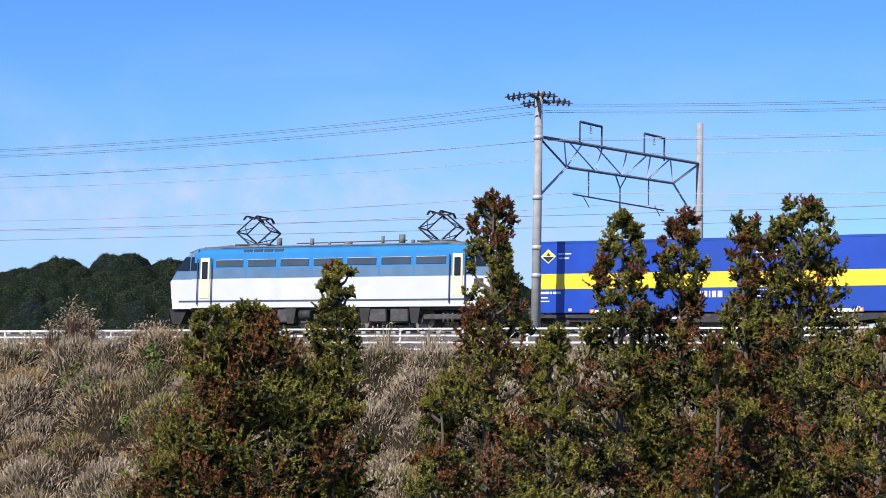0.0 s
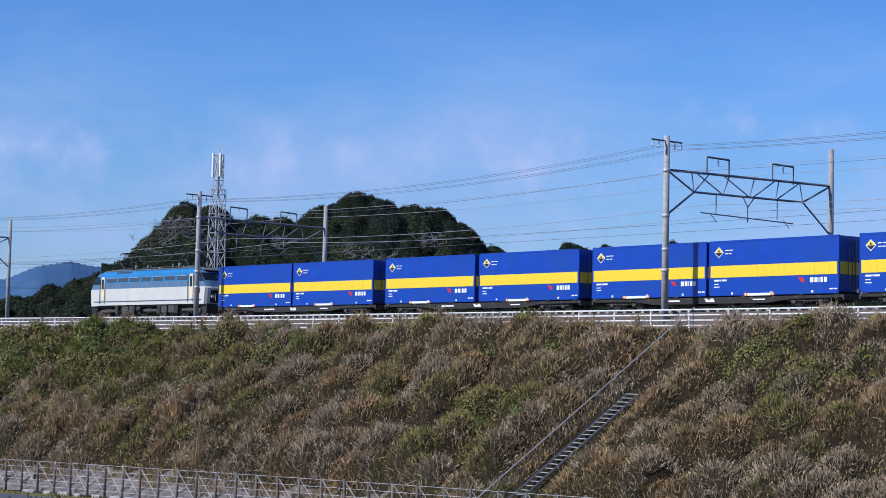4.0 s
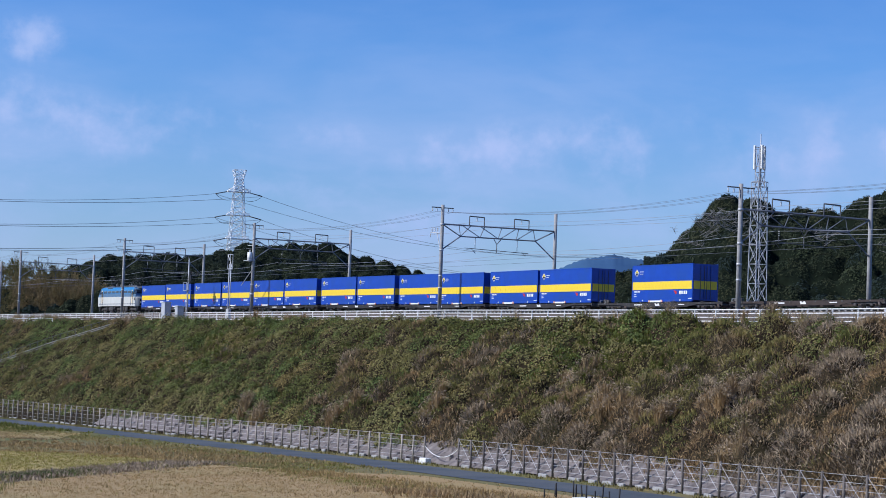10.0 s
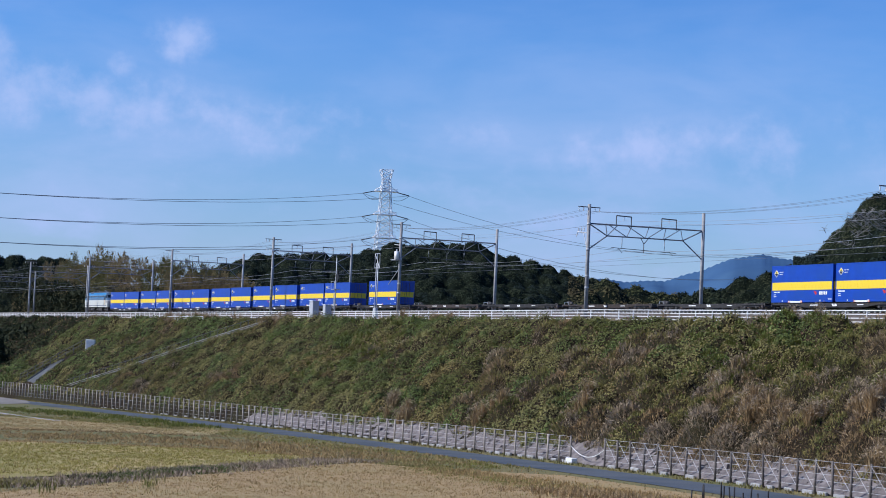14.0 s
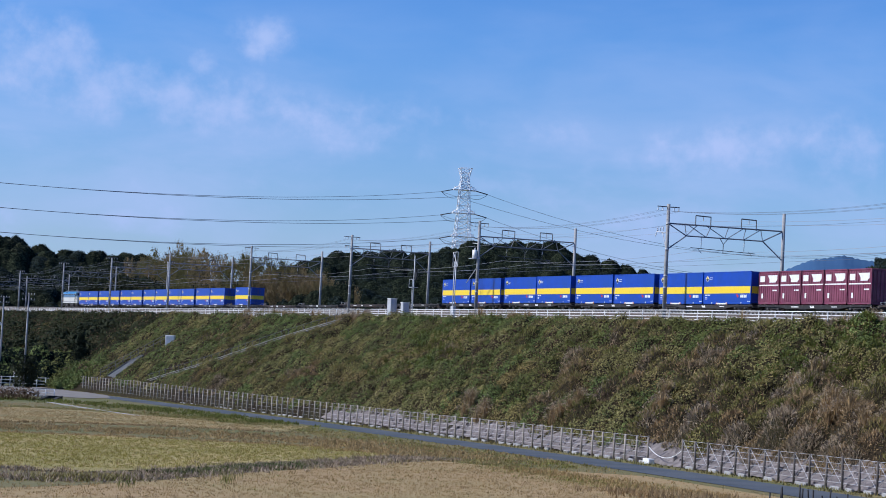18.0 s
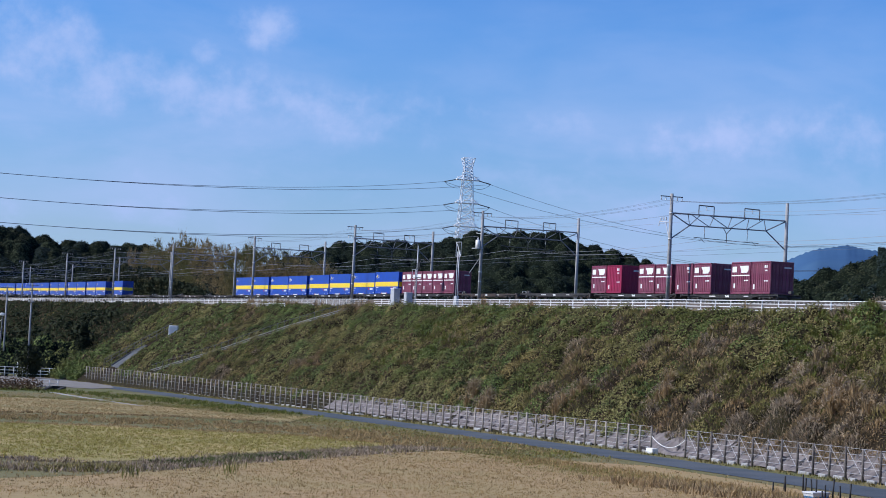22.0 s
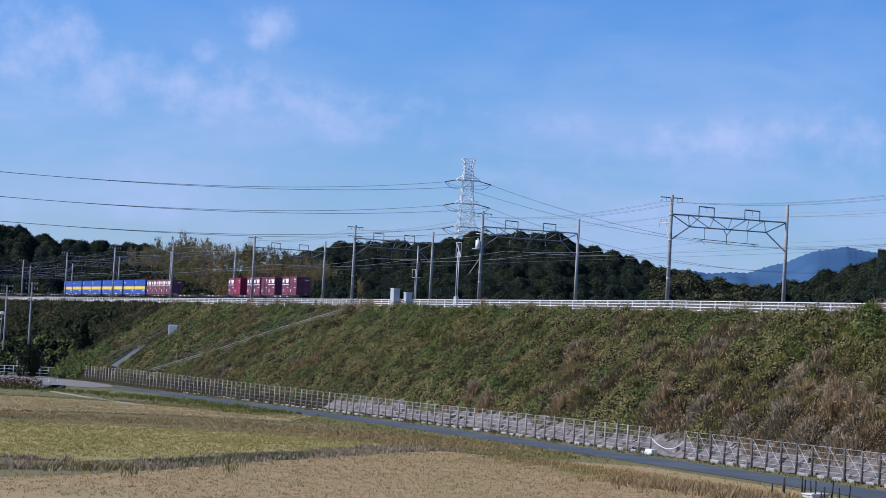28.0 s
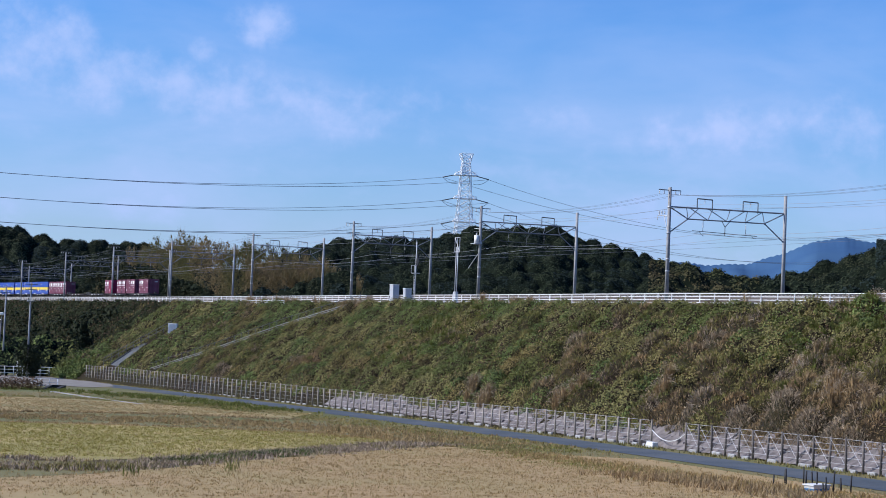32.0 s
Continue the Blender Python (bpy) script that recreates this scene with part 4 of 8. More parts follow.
def portal(s, top, s2=None, strain=False, sunlit=False):
    top += EYE[2]
    s2 = s if s2 is None else s2
    base = float(shoulder_z(s))
    g = empty("catenary_portal", None, "concrete pole portal with a grey steel truss over both tracks", "catenary portal", "overhead line portals")
    pole(g, s, NEAR, top, base)
    pole(g, s2, FAR, top + FAR_TOP.get(s, -0.1), base, bands=False)

    def q(u, z):
        o = NEAR + (FAR - NEAR) * u
        x, y = xy(s + (s2 - s) * u, o)
        return Vector((float(x), float(y), z + (0.42 * u if strain else 0.0)))

    zt, zb = top - 1.95, top - 3.1
    bm = bmesh.new()
    bm_tube(bm, q(0, zt), q(1, zt), 0.075, n=4)
    part("top_chord", bm, MIDSTEEL, g)
    bm = bmesh.new()
    bm_tube(bm, q(0.16, zb), q(0.82, zb), 0.065, n=4)
    bm_tube(bm, q(0.0, zt), q(0.16, zb), 0.06, n=4)
    bm_tube(bm, q(1.0, zt), q(0.82, zb), 0.06, n=4)
    part("bottom_chord", bm, MIDSTEEL, g)
    # one portal's bars get the paler STEEL: sunlight on them put into colour
    for i, (u0, u1) in enumerate(((0.16, 0.145), (0.16, 0.25), (0.33, 0.17), (0.33, 0.37), (0.49, 0.33), (0.49, 0.52), (0.51, 0.65), (0.65, 0.67), (0.655, 0.80), (0.82, 0.80))):
        bm = bmesh.new()
        bm_tube(bm, q(u0, zb), q(u1, zt), 0.042, n=4)
        part("truss_bar", bm, STEEL if sunlit else MIDSTEEL, g)
    for u0, z0, u1, z1 in ((0.0, top - 4.6, 0.16, zb), (1.0, top - 5.0, 0.82, zb)):
        bm = bmesh.new()
        bm_tube(bm, q(u0, z0), q(u1, z1), 0.065, n=4)
        part("knee_brace", bm, STEEL if sunlit else MIDSTEEL, g)
    for u0, u1 in ((0.235, 0.365), (0.63, 0.76)):
        bm = bmesh.new()
        h = 0.98
        bm_tube(bm, q(u0, zt), q(u0, zt + h), 0.05, n=4)
        bm_tube(bm, q(u0, zt + h), q(u1, zt + h - 0.05), 0.06, n=4)
        bm_tube(bm, q(u1, zt + h - 0.05), q(u1, zt - 0.15), 0.05, n=4)
        hoop = part("feeder_hoop", bm, DARKSTEEL, g)
        insulator(hoop, q((u0 + u1) / 2, zt + h - 0.05), 0.42)
    bm = bmesh.new()
    bm_tube(bm, q(0.20, top - 4.25), q(0.76, top - 4.45), 0.035, n=5)
    for u in (0.29, 0.66):
        bm_tube(bm, q(u, zb), q(u, top - 4.3), 0.03, n=5)
    bm_tube(bm, q(0.45, zb), q(0.48, zb - 0.6), 0.04, n=4)
    bm_tube(bm, q(0.52, zb), q(0.48, zb - 0.6), 0.04, n=4)
    bm_tube(bm, q(0.48, zb - 0.6), q(0.48, top - 4.6), 0.04, n=4)
    for u in (0.26, 0.70):
        bm_tube(bm, q(u, top - 4.3), q(u + 0.035, top - 4.75), 0.025, n=4)
    arm = part("registration_arm", bm, DARKSTEEL, g)
    for u in (0.29, 0.66):
        insulator(arm, q(u, zb - 0.15), 0.6)
    crossarm(g, s, top, strain, z_down=-0.1 if s > 200 else 0.30)
    return g


PORTALS = [(-266.0, 14.0), (-215.5, 14.1), (-164.8, 14.16), (-114.5, 13.89), (-65.6, 13.6), (-13.7, 14.77), (36.4, 15.1), (84.0, 14.85), (134.2, 14.5), (188.5, 14.5), (238.0, 14.5), (287.0, 14.2), (338.5, 12.9), (387.0, 12.6)]
SKEW = {-164.8: -3.3, -114.5: -1.3, -65.6: 0.8, -13.7: -0.6, 36.4: -0.8, 84.0: 1.0, 287.0: -1.0, 338.5: -2.5, 387.0: -5.0}
for s, top in PORTALS[1:]:
    portal(s, top, s + SKEW.get(s, 0.0), strain=s == -164.8, sunlit=s == -164.8)
for s, top in ((84.0, 14.85), (188.5, 14.5)):
    g = empty("lower_crossarm", None, "dark steel crossarm with white insulators on the pole", "crossarm")
    crossarm(g, s, top + EYE[2] - 1.35, reach=1.1)


def overhead_wire(off, z_of, sag, r, material, label, name="overhead_wire"):
    pts = []
    for (s0, t0), (s1, t1) in zip(PORTALS, PORTALS[1:]):
        n = 12
        for k in range(n):
            u = k / n
            s = s0 + (s1 - s0) * u
            x, y = xy(s, off)
            pts.append((float(x), float(y), z_of(s0, t0) * (1 - u) + z_of(s1, t1) * u - 4 * sag * u * (1 - u)))
    return tagged(new(name, wire_mesh(name, pts, r, material)), label, "wire", "wires over the tracks")


for o in (-1.17, -0.65, 0.65, 1.17):
    overhead_wire(NEAR + o, lambda s, t: EYE[2] + t - 0.72, 0.75, 0.010, WIRE, "dark feeder wire sagging between the pole crossarms")
for o in (2.0, 7.05):
    overhead_wire(o, lambda s, t: EYE[2] + t - 1.45, 0.45, 0.012, PALEWIRE, "pale feeder wire hung from the portal hoops")
overhead_wire(NEAR + 0.25, lambda s, t: EYE[2] + t - 2.1, 0.5, 0.010, WIRE, "dark earth wire along the near poles")
for c in (1.25, 6.0):
    overhead_wire(c, lambda s, t: float(rail_z(s)) + 6.15, 0.55, 0.014, PALEWIRE, "pale messenger wire of the overhead line")
    overhead_wire(c, lambda s, t: float(rail_z(s)) + 5.15, 0.0, 0.011, WIRE, "dark contact wire over the track")


def box_thing(name, m, lo, hi, material, label, category, bevel=0.02, parent=None):
    bm = bmesh.new()
    bm_box(bm, lo, hi, 0, bevel)
    ob = part(name, bm, material, parent)
    if parent is None:
        ob.matrix_basis = m
        tagged(ob, label, category)
    return ob


def build_pole_gear():
    # white bracket with insulators on the pole by the long gap
    s, top = -13.7, 14.77 + EYE[2]
    g = empty("pole_bracket", spot(s, NEAR, top), "pale steel bracket with white insulators on the pole", "pole bracket")
    bm = bmesh.new()
    bm_tube(bm, (0.1, 0.15, -2.9), (1.9, 0.3, -2.75), 0.05, n=5)
    bm_tube(bm, (0.1, 0.15, -4.3), (0.7, 0.2, -2.9), 0.04, n=5)
    part("arm", bm, STEEL, g)
    for x in (0.5, 1.1, 1.7):
        insulator(g, (x, 0.25, -2.75), 0.4, PORCELAIN, (0.1, 0, 1), 0.1)
    insulator(g, (1.9, 0.3, -2.75), 0.5, PORCELAIN, (0.3, 0, -1), 0.08)
    # transformer cans and platform on the next pole
    s, top = 36.4, 15.1 + EYE[2]
    g = empty("pole_transformer", spot(s, NEAR, top), "white transformer cans on a platform high on the pole", "transformer")
    for k, (x, y) in enumerate(((0.5, 0.35), (-0.1, 0.5), (0.9, 0.1))):
        bm = bmesh.new()
        bm_tube(bm, (x, y, -4.7), (x, y, -3.7), 0.24, n=12)
        can = part("can", bm, WHITE, g)
        insulator(can, (x, y, -3.7), 0.3, PORCELAIN, (0, 0, 1), 0.06)
    bm = bmesh.new()
    bm_box(bm, (-0.4, -0.1, -4.8), (1.2, 0.8, -4.72))
    bm_tube(bm, (0.1, 0.1, -2.9), (1.0, 0.4, -2.8), 0.05, n=5)
    bm_tube(bm, (-0.2, 0.2, -5.9), (2.8, 0.3, -7.8), 0.06, n=5)
    part("platform", bm, STEEL, g)
    # square frame on a thin mast
    g = empty("square_frame_mast", spot(40.4, -3.3, float(shoulder_z(40.4))), "thin grey mast with a square steel frame on top", "mast")
    for x in (0.0, 0.55):
        bm = bmesh.new()
        bm_tube(bm, (x, 0, 0), (x, 0, 7.2), 0.06, n=6)
        part("mast", bm, STEEL, g)
    bm = bmesh.new()
    z0, z1 = 6.6, 8.4
    for a, b in (((-0.5, z0), (1.1, z0)), ((1.1, z0), (1.1, z1)), ((1.1, z1), (-0.5, z1)), ((-0.5, z1), (-0.5, z0)), ((-0.5, z0), (1.1, z1)), ((0.3, z0), (0.3, z1))):
        bm_tube(bm, (a[0], 0, a[1]), (b[0], 0, b[1]), 0.045, n=5)
    part("frame", bm, STEEL, g)
    bm = bmesh.new()
    bm_box(bm, (-0.15, -0.2, 0), (0.7, 0.2, 1.5), 0, 0.03)
    part("base_box", bm, STEEL, g)
    # signal
    g = empty("railway_signal", spot(55.2, -3.2, float(shoulder_z(55.2))), "thin steel signal mast with a black round signal head", "railway signal")
    bm = bmesh.new()
    bm_tube(bm, (0, 0, 0), (0, 0, 8.3), 0.075, n=8)
    part("mast", bm, STEEL, g)
    bm = bmesh.new()
    for sx in (0.25, 0.6):
        bm_tube(bm, (sx, 0, 0), (sx, 0, 5.0), 0.03, n=4)
    for z in np.arange(0.4, 5.0, 0.35):
        bm_tube(bm, (0.25, 0, z), (0.6, 0, z), 0.02, n=4)
    part("ladder", bm, STEEL, g)
    bm = bmesh.new()
    bm_box(bm, (-0.5, -0.4, 4.0), (0.7, 0.4, 4.08))
    for sx in (-0.5, 0.7):
        bm_tube(bm, (sx, 0.4, 4.0), (sx, 0.4, 5.1), 0.03, n=4)
    bm_tube(bm, (-0.5, 0.4, 5.1), (0.7, 0.4, 5.1), 0.03, n=4)
    part("platform", bm, STEEL, g)
    bm = bmesh.new()
    bm_tube(bm, (-0.45, 0.05, 5.6), (-0.45, -0.05, 5.6), 0.55, n=18)
    bm_box(bm, (-0.62, -0.2, 5.0), (-0.28, 0.05, 6.6), 0, 0.05)
    part("signal_head", bm, BLACK, g)
    # cabinets along the rail
    for s, w, h, lab in ((58.3, 0.66, 2.75, "tall white equipment cabinet beside the railing"), (53.4, 0.45, 2.2, "light grey equipment cabinet beside the railing")):
        g = empty("equipment_cabinet", spot(s, -5.0, float(shoulder_z(s)) - 0.62), lab, "cabinet", "trackside cabinets")
        bm = bmesh.new()
        bm_box(bm, (-w, -0.45, 0.25), (w, 0.45, 0.25 + h), 0, 0.04)
        body = part("body", bm, WHITE if w > 0.8 else STEEL, g)
        bm = bmesh.new()
        bm_box(bm, (-w * 1.05, -0.52, 0.25 + h), (w * 1.05, 0.52, 0.33 + h), 0, 0.02)
        part("lid", bm, WHITE, g)
        bm = bmesh.new()
        bm_box(bm, (-w * 0.9, -0.4, 0), (w * 0.9, 0.4, 0.25))
        part("plinth", bm, CONCRETE, g)
        bm = bmesh.new()
        bm_box(bm, (w * 0.7, 0.45, 1.2), (w * 0.78, 0.49, 1.5))
        part("handle", bm, DARKSTEEL, body)


build_pole_gear()


# ---- white railing along the top of the embankment ----
RAIL_O = -4.3


def build_railing():
    step = 2.92
    pm = bmesh.new()
    bm_box(pm, (-0.045, -0.045, -0.35), (0.045, 0.045, 1.06), 0, 0.01)
    post_mesh = mesh_of("railing_post", pm, RAILPAINT)
    rm = bmesh.new()
    bm_box(rm, (0, -0.030, -0.038), (step, 0.030, 0.038), 0, 0.008)
    rail_mesh = mesh_of("railing_bar", rm, RAILPAINT)
    s = -241.26
    while s < 345:
        if 67.0 < s < 70.5:
            s += step
            continue
        z0, z1 = float(shoulder_z(s)), float(shoulder_z(s + step))
        x, y = xy(s, RAIL_O)
        x1, y1 = xy(s + step, RAIL_O)
        dx, dy = float(x1 - x), float(y1 - y)
        m = pose(float(x), float(y), z0, 0, 0, math.degrees(math.atan2(dy, dx)))
        g = empty("safety_railing", m, "white-painted railing section with four bars on the embankment edge", "railing", "railing along the embankment")
        part("post", post_mesh, None, g)
        for h in (0.15, 0.44, 0.73, 1.02):
            b = part("bar", rail_mesh, None, g)
            b.matrix_basis = Matrix.Translation((0, 0.05, h)) @ Matrix.Rotation(-math.atan2(z1 - z0, step), 4, "Y") @ Matrix.Diagonal((math.hypot(dx, dy) / step, 1, 1, 1))
        s += step
    for k in range(7):
        s = 103.0 + k * step
        x, y = xy(s, -6.2)
        x1, y1 = xy(s + step, -6.2)
        dx, dy = float(x1 - x), float(y1 - y)
        g = empty("safety_railing", pose(float(x), float(y), float(slope_z(s, -6.2)) + 0.15, 0, 0, math.degrees(math.atan2(dy, dx))), "white-painted railing section set lower on the slope", "railing", "railing along the embankment")
        part("post", post_mesh, None, g)
        for h in (0.15, 0.44, 0.73, 1.02):
            b = part("bar", rail_mesh, None, g)
            b.matrix_basis = Matrix.Translation((0, 0.05, h))


build_railing()


# ---- wire fence at the foot ----
def build_fence():
    step, H = 2.05, 2.05
    pm = bmesh.new()
    bm_tube(pm, (0, 0, -0.3), (0, 0, H), 0.09, 0.08, n=7)
    post_mesh = mesh_of("fence_post", pm, FENCEPOST)
    lit_post_mesh = post_mesh.copy()
    lit_post_mesh.materials[0] = LITPOST
    km = bmesh.new()
    bm_box(km, (-0.5, -0.10, -0.15), (0.5, 0.10, 0.15), 0, 0.03)
    block_mesh = mesh_of("kerb_block", km, CONCRETE)
    rng = random.Random(4)
    grow = lambda s: float(np.interp(s, [0.0, 60.0, 120.0], [1.0, 1.15, 1.32]))
    for s_a, s_b in ((-232.0, -59.0), (-53.2, 154.5)):
        s = s_a
        n = int((s_b - s_a) / step)
        run = []
        for k in range(n + 1):
            s = s_a + (s_b - s_a) * k / n
            o = float(fence_off(s))
            x, y = map(float, xy(s, o))
            run.append((s, x, y, float(ground_z(x, y)) + 0.05))
        for k0 in range(0, len(run) - 1, 6):
            seg = run[k0:k0 + 7]
            g = empty("wire_fence", None, "wire fence with dark near posts, sun-toned far posts and pale strands on white blocks", "fence", "fence along the farm road")
            for k, (s, x, y, z) in enumerate(seg[:-1]):
                # darker posts at the near end, lit-toned copies beyond the gap
                p = part("post", post_mesh if s < -56 else lit_post_mesh, None, g)
                p.matrix_basis = pose(x, y, z, rng.uniform(-1.5, 1.5), rng.uniform(-1.5, 1.5), rng.uniform(0, 360)) @ Matrix.Diagonal((1, 1, grow(s) * rng.uniform(0.97, 1.03), 1))
                if rng.random() < 0.8:
                    x2, y2 = seg[k + 1][1:3]
                    u = rng.uniform(0.35, 0.65)
                    b = part("base_block", block_mesh, None, g)
                    b.matrix_basis = pose(x + (x2 - x) * u, y + (y2 - y) * u, z, 0, 0, math.degrees(math.atan2(y2 - y, x2 - x)) + rng.uniform(-3, 3)) @ Matrix.Diagonal((rng.uniform(0.7, 1.4), 1, rng.uniform(0.7, 1.2), 1))
            for h in (0.42, 0.82, 1.22, 1.62, 2.0):
                part("strand", wire_mesh("strand", [(x, y, z + h * grow(s)) for s, x, y, z in seg], 0.011 if seg[0][0] < 0 else 0.008, FENCEWIRE), None, g)
            for a, b in zip(seg, seg[1:]):
                crossed = ((2.0 * grow(a[0]), 0.25), (0.25, 2.0 * grow(b[0])))
                for lo, hi in crossed if a[0] < -56 else crossed[:1] if a[0] < -15 else ():
                    bm = bmesh.new()
                    bm_tube(bm, (a[1], a[2], a[3] + lo), (b[1], b[2], b[3] + hi), 0.013 if a[0] < -56 else 0.009, n=3, cap=False)
                    part("brace_wire", bm, FENCEWIRE, g)
    a, b = -59.0, -53.2
    pts = []
    for k in range(15):
        u = k / 14
        s = a + (b - a) * u
        x, y = map(float, xy(s, float(fence_off(s))))
        pts.append((x, y, float(ground_z(x, y)) + 1.35 - 4 * 0.75 * u * (1 - u)))
    tagged(new("gate_rope", wire_mesh("gate_rope", pts, 0.03, WHITE, 6)), "white rope slung across the gap in the fence", "rope")
    for s in (a, b):
        x, y = map(float, xy(s, float(fence_off(s))))
        bm = bmesh.new()
        bm_tube(bm, (0, 0, -0.3), (0, 0, 2.15), 0.075, n=8)
        tagged(part("gate_post", bm, FENCEPOST), "thicker dark post beside the gap in the fence", "post", "gate posts").matrix_basis = pose(x, y, float(ground_z(x, y)))
    x, y = map(float, xy(-54.4, float(fence_off(-54.4)) - 0.5))
    box_thing("concrete_block", pose(x, y, float(ground_z(x, y)), 0, 0, 110), (-0.55, -0.25, 0), (0.55, 0.25, 0.45), WHITE, "white-painted concrete block beside the fence gap", "block", 0.04)
    for k in range(13):
        s = -93.0 - rng.uniform(0, 9.5)
        x, y = map(float, xy(s, rng.uniform(-34.5, -31.3)))
        bm = bmesh.new()
        h = rng.uniform(0.6, 1.25)
        bm_tube(bm, (0, 0, -0.2), (0, 0, h), 0.05, 0.042, n=6)
        tagged(part("stake", bm, BLACK), "thin black stake standing in the field edge", "stake", "stakes in the field").matrix_basis = pose(x, y, float(ground_z(x, y)), rng.uniform(-5, 5), rng.uniform(-5, 5), 0)
    x, y = map(float, xy(-100.4, -33.6))
    g = empty("plastic_tub", pose(x, y, float(ground_z(x, y)) + 0.02, 0, 0, 35), "small white and blue plastic tub lying in the grass", "tub")
    bm = bmesh.new()
    bm_loft(bm, [[(sx * r, sy * r * 0.6, z) for sx, sy in ((-1, -1), (1, -1), (1, 1), (-1, 1))] for r, z in ((0.5, 0), (0.62, 0.38), (0.66, 0.38), (0.66, 0.44))])
    part("body", bm, WHITE, g)
    bm = bmesh.new()
    bm_loft(bm, [[(sx * r, sy * r * 0.6, z) for sx, sy in ((-1, -1), (1, -1), (1, 1), (-1, 1))] for r, z in ((0.535, 0.1), (0.575, 0.22))])
    part("blue_band", bm, LOCO_BLUE, g)


build_fence()


# ---- steps and drains on the slope ----
def slope_point(s, off, lift=0.0):
    x, y = map(float, xy(s, off))
    return Vector((x, y, float(slope_z(s, off)) + lift))


STAIRSTEEL = mat("worn_stair_steel", (0.42, 0.43, 0.45), (0.28, 0.28, 0.29), 0.6, metal=0.2, scale=5.0)


def steel_stair():
    g = empty("slope_stair", None, "dark steel stair with pale treads and a handrail climbing the embankment", "stair")
    for ds in (-1.3, -0.45):
        bm = bmesh.new()
        bm_tube(bm, slope_point(-119.9 + ds, -10.6, 0.26), slope_point(-119.9 + ds, -20.5, 0.26), 0.075, n=4)
        part("stringer", bm, DARKSTEEL, g)
    for k in range(32):
        o = 10.7 + k * 0.31
        bm = bmesh.new()
        a, b = slope_point(-121.15, -o, 0.34), slope_point(-120.4, -o, 0.34)
        bm_loft(bm, [[p + Vector((dx, dy, dz)) for dx, dy, dz in ((0, -0.10, -0.02), (0, 0.10, -0.02), (0, 0.10, 0.02), (0, -0.10, 0.02))] for p in (a, b)])
        part("tread", bm, STAIRSTEEL, g)
    bm = bmesh.new()
    bm_tube(bm, slope_point(-119.7, -5.0, 1.25), slope_point(-119.7, -20.5, 1.25), 0.034, n=5)
    part("handrail", bm, STAIRSTEEL, g)
    bm = bmesh.new()
    bm_tube(bm, slope_point(-119.7, -5.0, 0.7), slope_point(-119.7, -20.5, 0.7), 0.018, n=4)
    part("middle_rail", bm, DARKSTEEL, g)
    for k in range(15):
        o = 5.1 + k * 1.1
        bm = bmesh.new()
        bm_tube(bm, slope_point(-119.7, -o, -0.1), slope_point(-119.7, -o, 1.25), 0.022, n=5)
        part("rail_post", bm, DARKSTEEL, g)


steel_stair()


STEPS = mat("weathered_steps", (0.33, 0.32, 0.30), (0.22, 0.21, 0.19), 0.9, scale=1.5, world_space=True)


# treads between the kerbs, darker than the kerbs
DARKSTEP = mat("dark_steps", (0.14, 0.13, 0.10), (0.08, 0.08, 0.05), 0.95, scale=1.5, world_space=True)


def concrete_steps():
    g = empty("concrete_slope_steps", None, "long pale concrete steps running aslant down the embankment", "steps")
    path = [(70.5, -5.0), (88.0, -10.6), (103.0, -16.9), (119.7, -22.7)]

    def q(u, ds, lift):
        s = float(np.interp(u * 3, range(4), [p[0] for p in path]))
        o = float(np.interp(u * 3, range(4), [p[1] for p in path]))
        return slope_point(s + ds, o, lift)

    for ds in (-1.25, 0.95):
        part("kerb", wire_mesh("kerb", [q(k / 24, ds, 0.46) for k in range(25)], 0.060, STEPS), None, g)
    for k in range(70):
        u = k / 70
        bm = bmesh.new()
        bm_tube(bm, q(u, -1.2, 0.22), q(u, 0.9, 0.22), 0.06, n=4)
        part("step", bm, DARKSTEP, g)
    part("handrail", wire_mesh("handrail", [q(k / 24, 1.1, 1.25) for k in range(25)], 0.03, DARKSTEEL), None, g)
    for k in range(30):
        bm = bmesh.new()
        bm_tube(bm, q(k / 30, 1.1, 0.0), q(k / 30, 1.1, 1.35), 0.04, n=5)
        part("rail_post", bm, DARKSTEEL, g)


concrete_steps()


